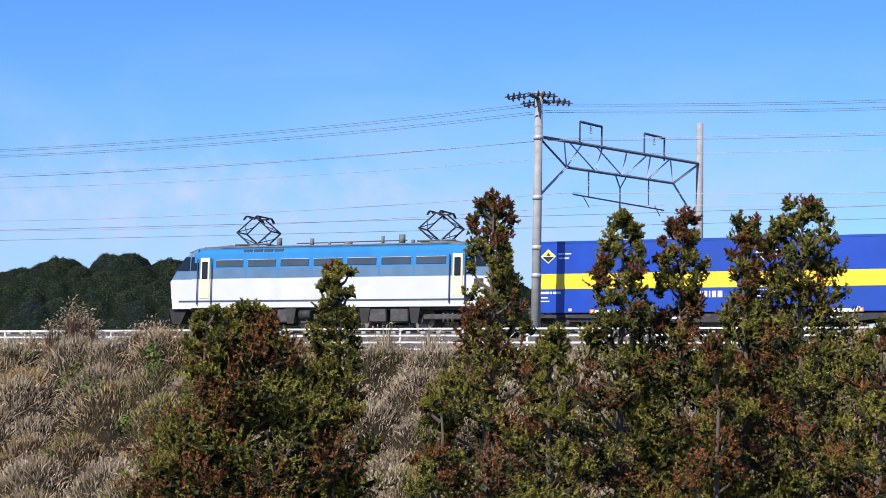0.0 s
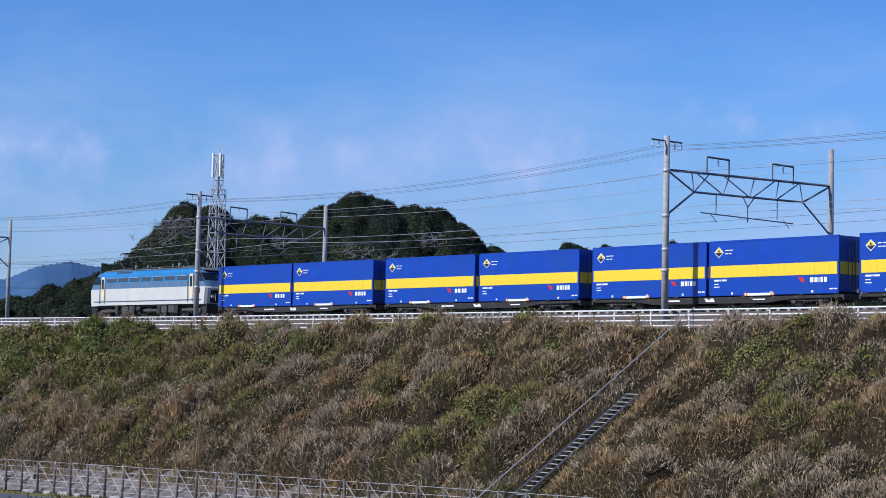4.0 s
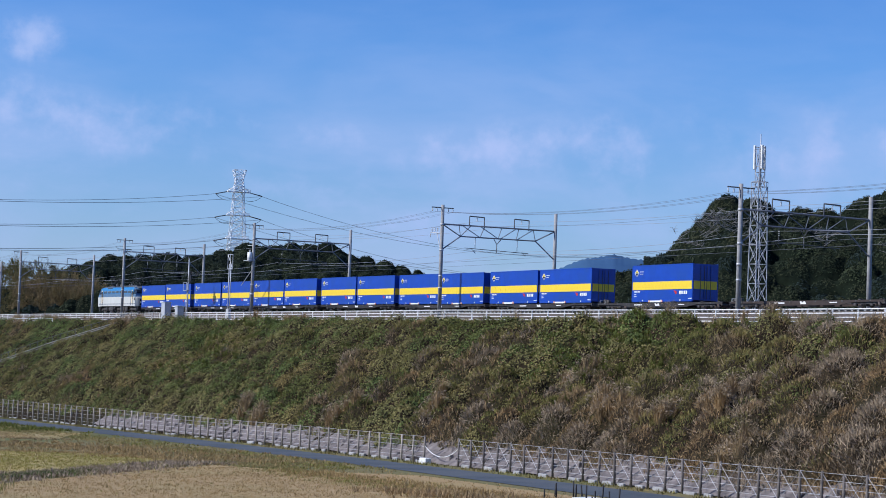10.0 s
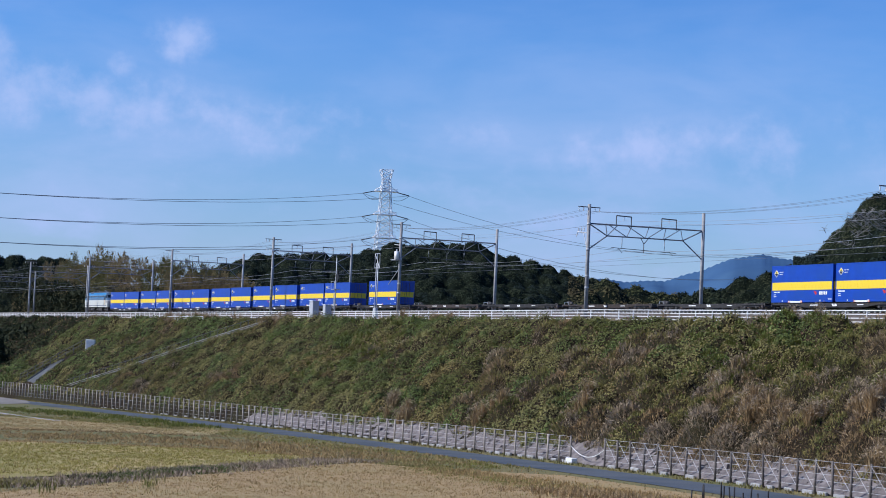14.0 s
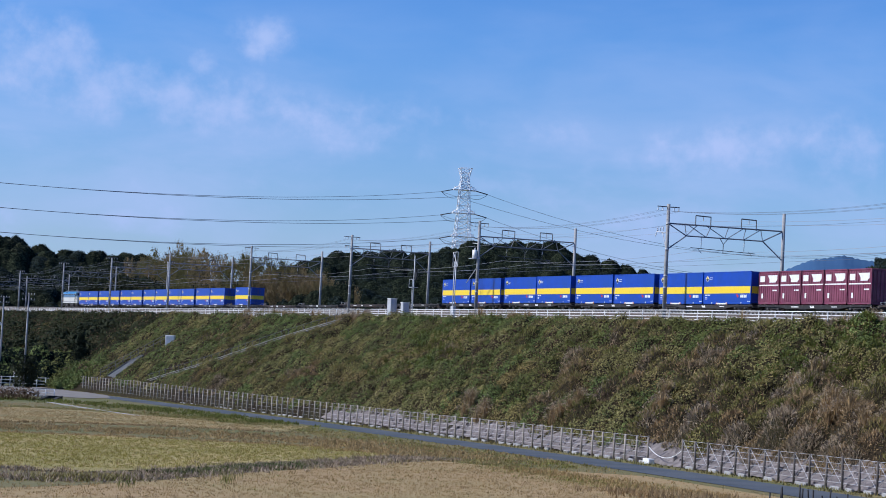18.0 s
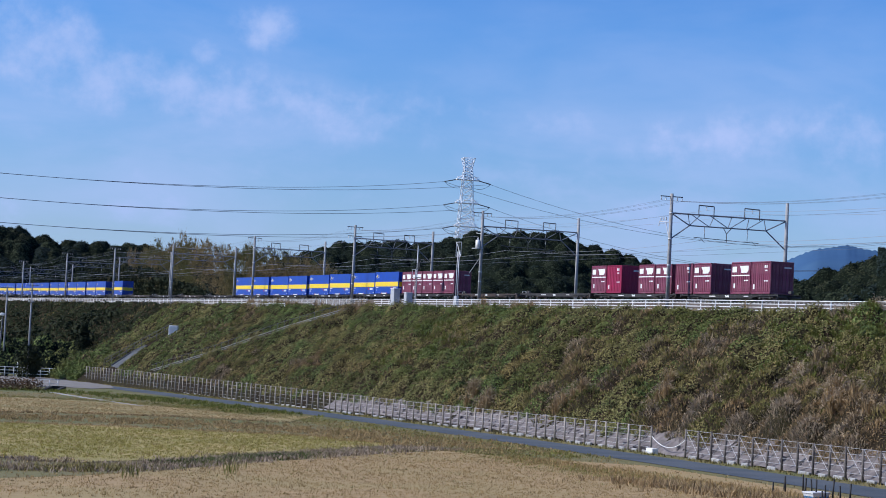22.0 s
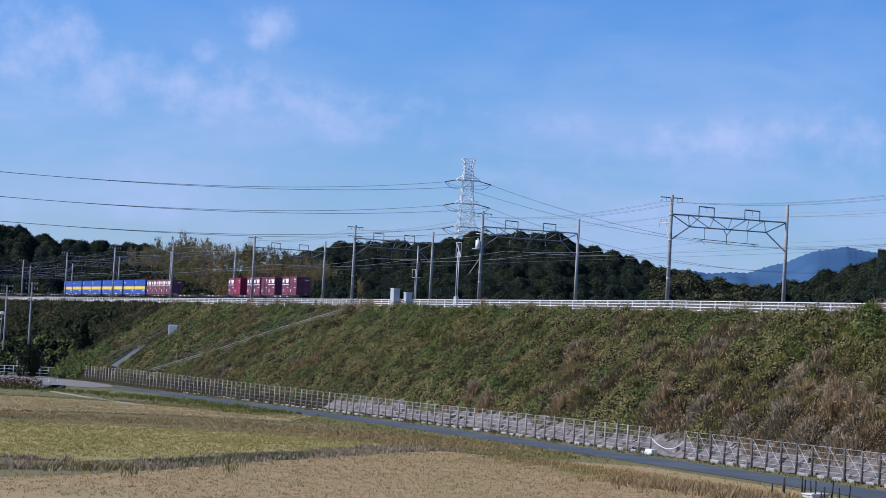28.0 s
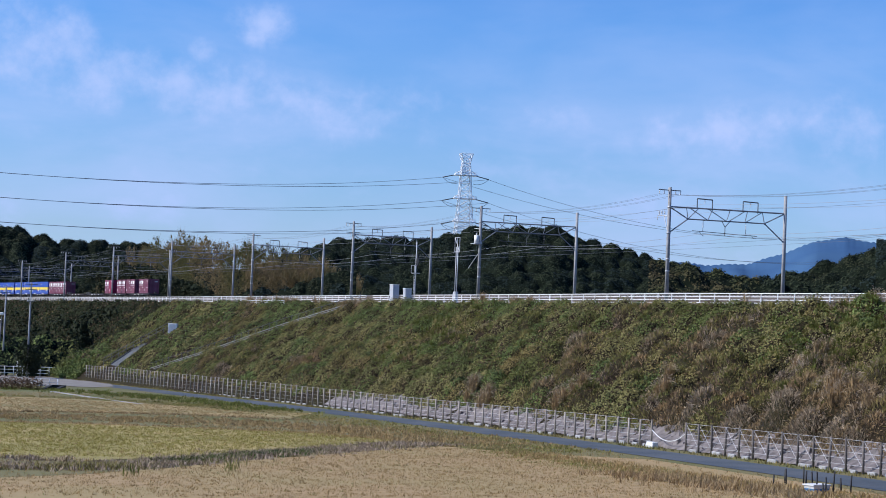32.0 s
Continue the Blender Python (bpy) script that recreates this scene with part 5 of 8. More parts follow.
def drain_chute():
    g = empty("drain_chute", None, "grey concrete drain chute on the slope with a pale inlet box", "drain")
    bm = bmesh.new()
    path = [(146.7, -17.0), (146.9, -17.8), (147.0, -19.0), (145.6, -22.6)]
    half = [0.7, 1.4, 2.6, 3.1]
    secs = []
    for (s, o), w in zip(path, half):
        secs.append([slope_point(s + ds, o, lift) for ds, lift in ((-w, -0.3), (w, -0.3), (w, 0.40), (w - 0.25, 0.40), (w - 0.35, 0.15), (0.35 - w, 0.15), (0.25 - w, 0.40), (-w, 0.40))])
    bm_loft(bm, secs)
    part("channel", bm, mat("wet_concrete", (0.10, 0.105, 0.11), (0.06, 0.062, 0.065), 0.9, scale=1.0, world_space=True), g)
    bm = bmesh.new()
    c = slope_point(143.0, -13.2)
    bm_box(bm, (c.x - 0.8, c.y - 0.7, c.z - 0.8), (c.x + 0.8, c.y + 0.7, c.z + 1.5), 0, 0.06)
    part("inlet_box", bm, WHITE, g)
    for k in range(10):
        u = k / 9
        p = slope_point(147.0 + 5.5 * u, -12.5 - 10.5 * u)
        bm = bmesh.new()
        bm_tube(bm, p, p + Vector((0, 0, 1.5)), 0.05, n=5)
        part("guard_post", bm, DARKSTEEL, g)
    bm = bmesh.new()
    for h in (0.8, 1.45):
        bm_tube(bm, slope_point(147.0, -12.5, h), slope_point(152.5, -23.0, h), 0.04, n=5)
    part("guard_bar", bm, DARKSTEEL, g)


drain_chute()


# ---- the corner by the underpass ----
def ground_at(az, dist):
    p = polar(az, dist)
    return Vector((p.x, p.y, float(ground_z(p.x, p.y))))


def build_corner():
    yard = [ground_at(a, r) + Vector((0, 0, 0.06)) for a, r in ((14.5, 285), (12.1, 296), (11.3, 290), (10.4, 286), (9.75, 296), (9.9, 330), (10.6, 362), (11.5, 364), (14.5, 364))]
    bm = bmesh.new()
    bm.faces.new([bm.verts.new(p) for p in yard])
    tagged(part("yard", bm, mat("yard_concrete", (0.26, 0.24, 0.215), (0.20, 0.185, 0.165), 0.95, scale=0.5, world_space=True, spec=0.1)), "pale worn concrete yard where the farm road turns", "yard", kind="structure")
    g = empty("roadside_barrier", None, "white pipe barrier along the yard edge", "barrier")
    pts = [ground_at(a, 366) for a in np.linspace(14.0, 11.15, 12)]
    for p in pts:
        bm = bmesh.new()
        bm_tube(bm, p - Vector((0, 0, 0.3)), p + Vector((0, 0, 1.9)), 0.08, n=6)
        part("post", bm, RAILPAINT, g)
    for h in (0.6, 1.2, 1.8):
        part("bar", wire_mesh("bar", [p + Vector((0, 0, h)) for p in pts], 0.06, RAILPAINT, 5), None, g)
    g = empty("culvert_rail", None, "low white rail over a culvert beside the field", "rail")
    pts = [ground_at(a, 292) for a in (12.15, 11.9, 11.65, 11.4)]
    for p in pts:
        bm = bmesh.new()
        bm_tube(bm, p - Vector((0, 0, 0.2)), p + Vector((0, 0, 1.05)), 0.07, n=6)
        part("post", bm, RAILPAINT, g)
    for h in (0.5, 1.0):
        part("bar", wire_mesh("bar", [p + Vector((0, 0, h)) for p in pts], 0.05, RAILPAINT, 5), None, g)
    bm = bmesh.new()
    a, b = ground_at(12.2, 288), ground_at(11.4, 288)
    bm_loft(bm, [[a + Vector((0, 0, -0.6)), b + Vector((0, 0, -0.6)), b + Vector((0, 0, 0.1)), a + Vector((0, 0, 0.1))], [p + Vector((0.3, 1.4, 0)) for p in (a + Vector((0, 0, -0.6)), b + Vector((0, 0, -0.6)), b + Vector((0, 0, 0.1)), a + Vector((0, 0, 0.1)))]])
    part("culvert_slab", bm, CONCRETE, g)
    # the culvert mouth under its slab; the hole's shade is in the wall colour
    bm = bmesh.new()
    a, b = ground_at(11.85, 266), ground_at(11.45, 266)
    for p, w in ((a, 0.25), (b, 0.25)):
        bm_loft(bm, [[p + Vector((dx, 0, -0.3)), p + Vector((dx, 6.0, -0.3)), p + Vector((dx, 6.0, 0.45)), p + Vector((dx, 0, 0.1))] for dx in (-w, w)])
    bm_loft(bm, [[p + Vector((0, 5.5, -0.3)), p + Vector((0, 6.0, -0.3)), p + Vector((0, 6.0, 0.45)), p + Vector((0, 5.5, 0.45))] for p in (a, b)])
    tagged(part("culvert_mouth", bm, mat("culvert_shade", (0.035, 0.032, 0.03), (0.02, 0.02, 0.018), 0.95, scale=1.0)), "culvert mouth below the yard, walls coloured dark for the shaded hole", "culvert")
    # a narrow pale drain that leaves the culvert along the field edge
    line = [polar(az, r) for az, r in ((11.56, 254.0), (10.59, 235.0), (9.6, 219.0), (8.9, 210.0))]
    bm = bmesh.new()
    bm_loft(bm, [[Vector((p.x + dx, p.y, float(ground_z(p.x, p.y)) + dz)) for dx, dz in ((-0.22, -0.1), (0.22, -0.1), (0.22, 0.10), (0.15, 0.10), (0.12, 0.04), (-0.12, 0.04), (-0.15, 0.10), (-0.22, 0.10))] for p in line])
    tagged(part("field_drain", bm, CONCRETE), "narrow pale concrete drain along the field edge", "drain")
    # street lamp and utility poles
    p = ground_at(13.17, 285)
    g = empty("street_lamp", pose(*p), "slim grey street lamp beside the yard", "street lamp")
    bm = bmesh.new()
    bm_tube(bm, (0, 0, -0.2), (0.25, 0, 10.6), 0.13, 0.08, n=8)
    part("pole", bm, DARKSTEEL, g)
    bm = bmesh.new()
    bm_tube(bm, (0.25, 0, 10.5), (-0.5, -0.3, 10.2), 0.05, n=5)
    bm_tube(bm, (0.25, 0, 9.8), (-0.6, 0, 9.0), 0.04, n=5)
    part("lamp_arm", bm, STEEL, g)
    bm = bmesh.new()
    bm_box(bm, (-1.0, -0.5, 10.0), (-0.3, -0.15, 10.35), 0, 0.05)
    bm_box(bm, (-0.05, -0.3, 10.3), (0.55, 0.15, 10.75), 0, 0.1)
    part("lamp_head", bm, WHITE, g)
    for az, dist, top, arms in ((12.31, 352.0, 4.7, (0.35, 1.3, 3.5)), (13.03, 372.0, 4.1, (0.25, 1.3))):
        p = ground_at(az, dist)
        h = EYE[2] + top - p.z
        g = empty("utility_pole", pose(*p), "grey concrete utility pole with crossarms at the foot of the embankment", "utility pole", "utility poles by the yard")
        bm = bmesh.new()
        bm_tube(bm, (0, 0, -0.3), (0, 0, h), 0.2, 0.14, n=10)
        part("pole", bm, CONCRETE, g)
        for k, down in enumerate(arms):
            half = 1.15 if k < 2 else 0.6
            bm = bmesh.new()
            bm_box(bm, (-half, -0.18, h - down - 0.05), (half, -0.06, h - down + 0.05))
            arm = part("crossarm", bm, DARKSTEEL, g)
            for x in (-half + 0.1, -half * 0.45, half * 0.45, half - 0.1):
                insulator(arm, (x, -0.12, h - down + 0.05), 0.24, PORCELAIN, (0, 0, 1), 0.09)
    p = ground_at(12.6, 355)
    bm = bmesh.new()
    bm_tube(bm, (0, 0, -0.2), (0, 0, 3.0), 0.12, n=8)
    bm_tube(bm, (0, 0, 3.0), (0, 0, 3.6), 0.2, 0.16, n=8)
    tagged(part("marker_post", bm, WHITE), "short pale marker post behind the barrier", "post").matrix_basis = pose(*p)


build_corner()


# ---- masts beyond the line ----
def lattice(parent, name, levels, material, r=0.05, braces=True):
    """A square lattice tower; levels are (height, half width)."""
    for (z0, w0), (z1, w1) in zip(levels, levels[1:]):
        bm = bmesh.new()
        cs = ((-1, -1), (1, -1), (1, 1), (-1, 1))
        for i in range(4):
            a, b = cs[i], cs[(i + 1) % 4]
            bm_tube(bm, (a[0] * w0, a[1] * w0, z0), (a[0] * w1, a[1] * w1, z1), r, n=4)
            if braces:
                bm_tube(bm, (a[0] * w0, a[1] * w0, z0), (b[0] * w1, b[1] * w1, z1), r * 0.6, n=4)
                bm_tube(bm, (b[0] * w0, b[1] * w0, z0), (a[0] * w1, a[1] * w1, z1), r * 0.6, n=4)
            bm_tube(bm, (a[0] * w1, a[1] * w1, z1), (b[0] * w1, b[1] * w1, z1), r * 0.6, n=4)
        part(name, bm, material, parent)


def phone_mast():
    d = 196.0
    base = polar(-16.42, d, EYE[2] - 4.0)
    g = empty("phone_mast", pose(*base, 0, 0, 20), "grey steel lattice phone mast with white antenna panels", "phone mast")
    top = EYE[2] + d * math.tan(radians(6.50)) - base.z
    zc = EYE[2] + d * math.tan(radians(5.25)) - base.z
    lv = [(0.0, 0.80)]
    n = 11
    for k in range(1, n + 1):
        lv.append((zc * k / n, 0.80 - 0.22 * k / n))
    lattice(g, "lattice_bay", lv, STEEL, 0.052)
    bm = bmesh.new()
    bm_tube(bm, (0, 0, zc), (0, 0, top + 1.2), 0.11, 0.04, n=8)
    part("spike", bm, STEEL, g)
    lattice(g, "top_bay", [(zc, 0.35), (zc + 1.5, 0.35), (top - 0.2, 0.35)], STEEL, 0.05)
    for a in (10, 130, 250):
        c, s_ = math.cos(radians(a)), math.sin(radians(a))
        bm = bmesh.new()
        bm_box(bm, (c * 0.6 - 0.12, s_ * 0.6 - 0.12, top - 2.5), (c * 0.6 + 0.12, s_ * 0.6 + 0.12, top), 0, 0.04)
        panel = part("antenna_panel", bm, WHITE, g)
        bm = bmesh.new()
        for z in (top - 2.2, top - 0.4):
            bm_tube(bm, (0, 0, z), (c * 0.6, s_ * 0.6, z), 0.03, n=4)
        part("bracket", bm, STEEL, panel)
    for z in (zc, zc - 1.6):
        bm = bmesh.new()
        for i in range(8):
            a0, a1 = 2 * math.pi * i / 8, 2 * math.pi * (i + 1) / 8
            bm_tube(bm, (0.85 * math.cos(a0), 0.85 * math.sin(a0), z + 0.5), (0.85 * math.cos(a1), 0.85 * math.sin(a1), z + 0.5), 0.035, n=4)
            bm_tube(bm, (0.85 * math.cos(a0), 0.85 * math.sin(a0), z - 0.3), (0.85 * math.cos(a0), 0.85 * math.sin(a0), z + 0.5), 0.03, n=4)
        part("ring_platform", bm, STEEL, g)


phone_mast()
PYLON_D = 790.0


def pylon():
    d = PYLON_D
    z_of = lambda el: EYE[2] + d * math.tan(radians(el))
    base = polar(-0.60, d, 0)
    zb = z_of(2.2)
    g = empty("power_pylon", pose(base.x, base.y, zb, 0, 0, 12), "white-painted steel lattice power pylon on the wooded hill", "power pylon")
    top, arm_els = 5.24, (4.57, 3.86, 3.15)
    hs = [(0, 4.2), (z_of(2.7) - zb, 3.7), (z_of(3.15) - zb, 3.15), (z_of(3.86) - zb, 2.5), (z_of(4.57) - zb, 2.0), (z_of(4.74) - zb, 1.9), (z_of(4.95) - zb, 1.55), (z_of(top) - zb, 2.5)]
    fine = []
    for (z0, w0), (z1, w1) in zip(hs, hs[1:]):
        n = 3 if z1 - z0 > 6 else 2
        for k in range(n):
            fine.append((z0 + (z1 - z0) * k / n, w0 + (w1 - w0) * k / n))
    fine.append(hs[-1])
    pale = mat("pylon_steel", (0.86, 0.86, 0.86), (0.78, 0.79, 0.80), 0.6, metal=0.0)
    lattice(g, "lattice_bay", fine, pale, 0.15)
    arms = []
    for el in arm_els:
        z = z_of(el) - zb
        bm = bmesh.new()
        bm_box(bm, (-4.9, -1.6, z - 0.10), (4.9, 1.6, z + 0.26), 0, 0.05)
        for x in np.arange(-4.6, 4.7, 1.15):
            bm_tube(bm, (x, -1.6, z + 0.2), (x, -1.6, z + 1.25), 0.08, n=4)
        bm_tube(bm, (-4.6, -1.6, z + 1.25), (4.6, -1.6, z + 1.25), 0.08, n=4)
        part("arm_platform", bm, pale, g)
        for e in (-1, 1):
            bm = bmesh.new()
            for y in (-1.4, 1.4):
                bm_tube(bm, (e * 2.4, y, z + 1.9), (e * 5.0, y * 0.5, z + 0.3), 0.10, n=4)
            part("arm_brace", bm, pale, g)
            bm = bmesh.new()
            a, c = Vector((e * 4.9, 0, z)), Vector((e * 10.0, -0.8, z - 1.2))
            bm_tube(bm, a, c, 0.22, n=6)
            part("insulator_string", bm, DARKSTEEL, g)
            low_end = Vector((e * 3.2, 0, z - 3.3))
            part("jumper_wire", wire_mesh("jumper_wire", [c.lerp(low_end, k / 8) - Vector((0, 0, 4.4 * (k / 8) * (1 - k / 8))) for k in range(9)], 0.08, DARKSTEEL), None, g)
            arms.append((e, el, c.z + zb))
    rz = radians(12)
    for e, up, z in arms:
        c = Vector((base.x + math.cos(rz) * 10.0 * e, base.y + math.sin(rz) * 10.0 * e, z))
        for far_az, far_d, drop in ((26.0, 420.0, 7.0), (-14.6, 1000.0, 14.0)):
            e2 = up - 0.01 if far_az > 0 else up - 1.15
            end = polar(far_az, far_d, EYE[2] + far_d * math.tan(radians(e2 - 0.012 * e)))
            pts = [c.lerp(end, k / 40) - Vector((0, 0, 4 * drop * (k / 40) * (1 - k / 40))) for k in range(41)]
            tagged(new("power_line", wire_mesh("power_line", pts, 0.07, WIRE)), "thin grey power line hung from the pylon", "power line", "lines of the pylon")


pylon()

# ---- plants ----
rng = np.random.default_rng(7)


def leaf_cloud(centres, radius, count, size, squash=0.8, shell=0.55, droop=0.0, tri=True, soft=False, jitter=0.75):
    """Leaves as small blades scattered through lumps; centres (n, 3), radius (n); jitter turns them away from the lump's surface."""
    n = len(centres)
    d = rng.normal(size=(n, count, 3))
    d /= np.linalg.norm(d, axis=2, keepdims=True)
    r = shell + (1 - shell) * rng.random((n, count, 1)) ** 0.7
    if soft:
        r = np.abs(rng.normal(size=(n, count, 1))) * 0.62
    p = centres[:, None] + d * r * radius[:, None, None] * np.array([1, 1, squash])
    p = p.reshape(-1, 3)
    d = d.reshape(-1, 3)
    nrm = d + rng.normal(size=d.shape) * jitter
    nrm[:, 2] += 0.35
    nrm /= np.linalg.norm(nrm, axis=1, keepdims=True)
    a = np.cross(nrm, rng.normal(size=nrm.shape))
    a /= np.linalg.norm(a, axis=1, keepdims=True) + 1e-9
    b = np.cross(nrm, a)
    s = size * (0.6 + 0.8 * rng.random((len(p), 1)))
    b[:, 2] -= droop
    if tri:
        v = np.stack([p - a * s * 0.9 - b * s * 0.45, p + a * s * 1.0, p + b * s * 0.85 - a * s * 0.25 + nrm * s * 0.2], 1)
        return v.reshape(-1, 3), np.arange(len(p) * 3).reshape(-1, 3)
    v = np.stack([p - a * s * 0.9, p - b * s * 0.5 + nrm * s * 0.12, p + a * s * 0.9, p + b * s * 0.5 + nrm * s * 0.12], 1)
    f = np.arange(len(p) * 4).reshape(-1, 4)
    return v.reshape(-1, 3), f


def blades(pos, count, height, width, lean=0.45, spread=0.25, tri=False):
    """Grass tufts: each blade is a tall bent triangle pair, or one slender triangle."""
    n = len(pos)
    base = pos[:, None] + rng.normal(size=(n, count, 3)) * np.array([spread, spread, 0.02])
    h = (height if np.isscalar(height) else np.asarray(height)[:, None]) * (0.55 + 0.7 * rng.random((n, count)))
    ang = rng.random((n, count)) * 2 * math.pi
    out = np.stack([np.cos(ang), np.sin(ang), np.zeros_like(ang)], -1)
    side = np.stack([-np.sin(ang), np.cos(ang), np.zeros_like(ang)], -1)
    ln = lean * (0.3 + rng.random((n, count)))
    up = np.array([0, 0, 1.0])
    mid = base + up * (h * 0.62)[..., None] + out * (h * ln * 0.35)[..., None]
    tip = base + up * (h * (1 - 0.25 * ln))[..., None] + out * (h * ln * 1.05)[..., None]
    w = width * (0.7 + 0.6 * rng.random((n, count)))[..., None]
    if tri:
        v = np.stack([base - side * w * 0.6, base + side * w * 0.6, tip], 2).reshape(-1, 3)
        return v, np.arange(len(v)).reshape(-1, 3)
    v = np.stack([base - side * w * 0.5, mid - side * w * 0.6, tip, mid + side * w * 0.6], 2)
    v = v.reshape(-1, 3)
    return v, np.arange(len(v)).reshape(-1, 4)


def stuff(name, vf, material, label, category):
    v, f = vf
    return tagged(new(name, soup(name, v, f, material)), label, category, kind="stuff")


def lattice_noise(x, y, seed):
    """Smooth noise between -1 and 1 from random values on a grid."""
    table = np.random.default_rng(int(seed * 10) + 101).uniform(-1, 1, (256, 256))
    i, j = np.floor(x).astype(int), np.floor(y).astype(int)
    u, v = x - i, y - j
    u, v = u * u * (3 - 2 * u), v * v * (3 - 2 * v)
    at = lambda a, b: table[a % 256, b % 256]
    return (at(i, j) * (1 - u) + at(i + 1, j) * u) * (1 - v) + (at(i, j + 1) * (1 - u) + at(i + 1, j + 1) * u) * v


def patchy(s, o, f=0.05, seed=0.0):
    k = f / 2.2
    return lattice_noise(s * k, o * k * 1.5, seed) * 0.65 + lattice_noise(s * k * 2.3, o * k * 3.0, seed + 3) * 0.45


DRY = mat("dry_grass", (0.455, 0.314, 0.156), (0.182, 0.123, 0.063), 0.9, scale=0.75, island=0.34, patch=(0.308, 0.228, 0.125), patch_scale=0.12, world_space=True, transl=0.05, spec=0.12)
PLUME = mat("plume_grass", (0.440, 0.346, 0.234), (0.236, 0.181, 0.117), 0.9, scale=0.75, island=0.34, world_space=True, transl=0.06, spec=0.12)
REED = mat("olive_grass", (0.345, 0.288, 0.102), (0.147, 0.128, 0.046), 0.9, scale=0.7, island=0.34, patch=(0.174, 0.174, 0.052), patch_scale=0.13, world_space=True, transl=0.06, spec=0.12)
OLIVE = mat("olive_weeds", (0.275, 0.255, 0.096), (0.117, 0.117, 0.043), 0.85, scale=0.6, island=0.34, patch=(0.211, 0.165, 0.063), patch_scale=0.09, world_space=True, transl=0.05, spec=0.12)
GREEN = mat("green_creeper", (0.163, 0.204, 0.057), (0.062, 0.086, 0.026), 0.7, scale=0.6, island=0.34, patch=(0.116, 0.121, 0.033), patch_scale=0.1, world_space=True, transl=0.05, spec=0.12)
BROWNWEED = mat("brown_weeds", (0.161, 0.101, 0.060), (0.092, 0.060, 0.038), 0.9, scale=0.6, island=0.45, world_space=True, spec=0.12)
LUSH = mat("lush_grass", (0.155, 0.17, 0.040), (0.115, 0.125, 0.030), 0.8, scale=0.6, island=0.35, world_space=True, transl=0.25, spec=0.12)


def clear_of_steps(s, o):
    """True off the stair, the long steps and the drain chute."""
    k = ~((np.abs(s + 120.6) < np.interp(-o, [6, 10, 12], [0.35, 0.55, 1.15])) & (o < -6.0))
    line = np.interp(-o, [5.0, 10.6, 16.9, 22.7], [70.5, 88.0, 103.0, 119.7])
    k &= np.abs(s - line) > 2.3
    chute = np.interp(-o, [11.0, 17.0, 25.0], [144.5, 147.0, 144.5])
    return k & ~((np.abs(s - chute) < np.interp(-o, [16.0, 18.5], [2.0, 4.2])) & (o < -11.5))


def on_slope(s, o, lift=-0.05):
    x, y = xy(s, o)
    return np.stack([x, y, slope_z(s, o) + swell(s, o) + lift], -1)


def scatter(n, s0, s1, keep, o0=-4.9, o1=None):
    s = rng.uniform(s0, s1, n)
    lo = fence_off(s) + 2.6 if o1 is None else np.full(n, o1)
    o = o0 + (lo - o0) * rng.random(n)
    k = (rng.random(n) < keep(s, o)) & clear_of_steps(s, o)
    return s[k], o[k], on_slope(s[k], o[k], -0.03)


def dryness(s, o):
    """High where dead grass rules: to the near end and along the foot; low in the green stretches."""
    d = np.interp(s, [-200, -145, -120, -75, -55, -10, 60, 150, 180, 330], [0.80, 0.76, 0.70, 0.58, 0.37, 0.27, 0.19, 0.15, 0.03, 0.03]) + 0.34 * patchy(s, o, 0.16) + 0.26 * patchy(s, o, 0.7, 6.0)
    d -= 0.35 * np.exp(-((s + 62) / 7) ** 2 - ((o + 8.5) / 4) ** 2)
    d -= 0.45 * np.exp(-((s + 112) / 4) ** 2 - ((o + 15) / 3.0) ** 2)
    d -= 0.30 * np.exp(-((s + 40) / 10) ** 2 - ((o + 7.0) / 4) ** 2)
    d -= 0.55 * np.exp(-((s + 57) / 6) ** 2 - ((o + 10) / 4.5) ** 2)
    d -= 0.35 * np.exp(-((s - 45) / 24) ** 2 - ((o + 9) / 5) ** 2)
    d -= 0.40 * np.exp(-((s + 127) / 3) ** 2 - ((o + 8.2) / 1.6) ** 2)
    d -= 0.40 * np.exp(-((s + 96) / 5) ** 2 - ((o + 5.8) / 1.4) ** 2)
    d += 0.15 * np.exp(-((s + 75) / 14) ** 2 - ((o + 18) / 4) ** 2)
    return np.clip(d, 0.03, 0.97)


def fountains(p, radius, height, count, width):
    """Tussocks whose blades arch outwards from the root into a dome. Returns the blades and their tips with their outward ways."""
    n = len(p)
    u = rng.random((n, count))
    ang = rng.random((n, count)) * 2 * math.pi
    out = np.stack([np.cos(ang), np.sin(ang), np.zeros_like(ang)], -1)
    side = np.stack([-np.sin(ang), np.cos(ang), np.zeros_like(ang)], -1) + rng.normal(size=(n, count, 3)) * 0.35
    rad = (np.asarray(radius)[:, None] * np.sqrt(u))[..., None]
    h = (np.asarray(height)[:, None] * (1.0 - 0.50 * u) * (0.72 + 0.36 * rng.random((n, count))))[..., None]
    up = np.array([0, 0, 1.0])
    root = p[:, None] + out * rad * 0.35
    mid = p[:, None] + out * rad * 0.62 + up * h * 0.66
    tip = p[:, None] + out * rad * 1.12 + up * h
    w = width * (0.7 + 0.6 * rng.random((n, count)))[..., None]
    v = np.stack([root, mid - side * w * 0.5, tip, mid + side * w * 0.5], 2).reshape(-1, 3)
    return (v, np.arange(len(v)).reshape(-1, 4)), tip.reshape(-1, 3), out.reshape(-1, 3)


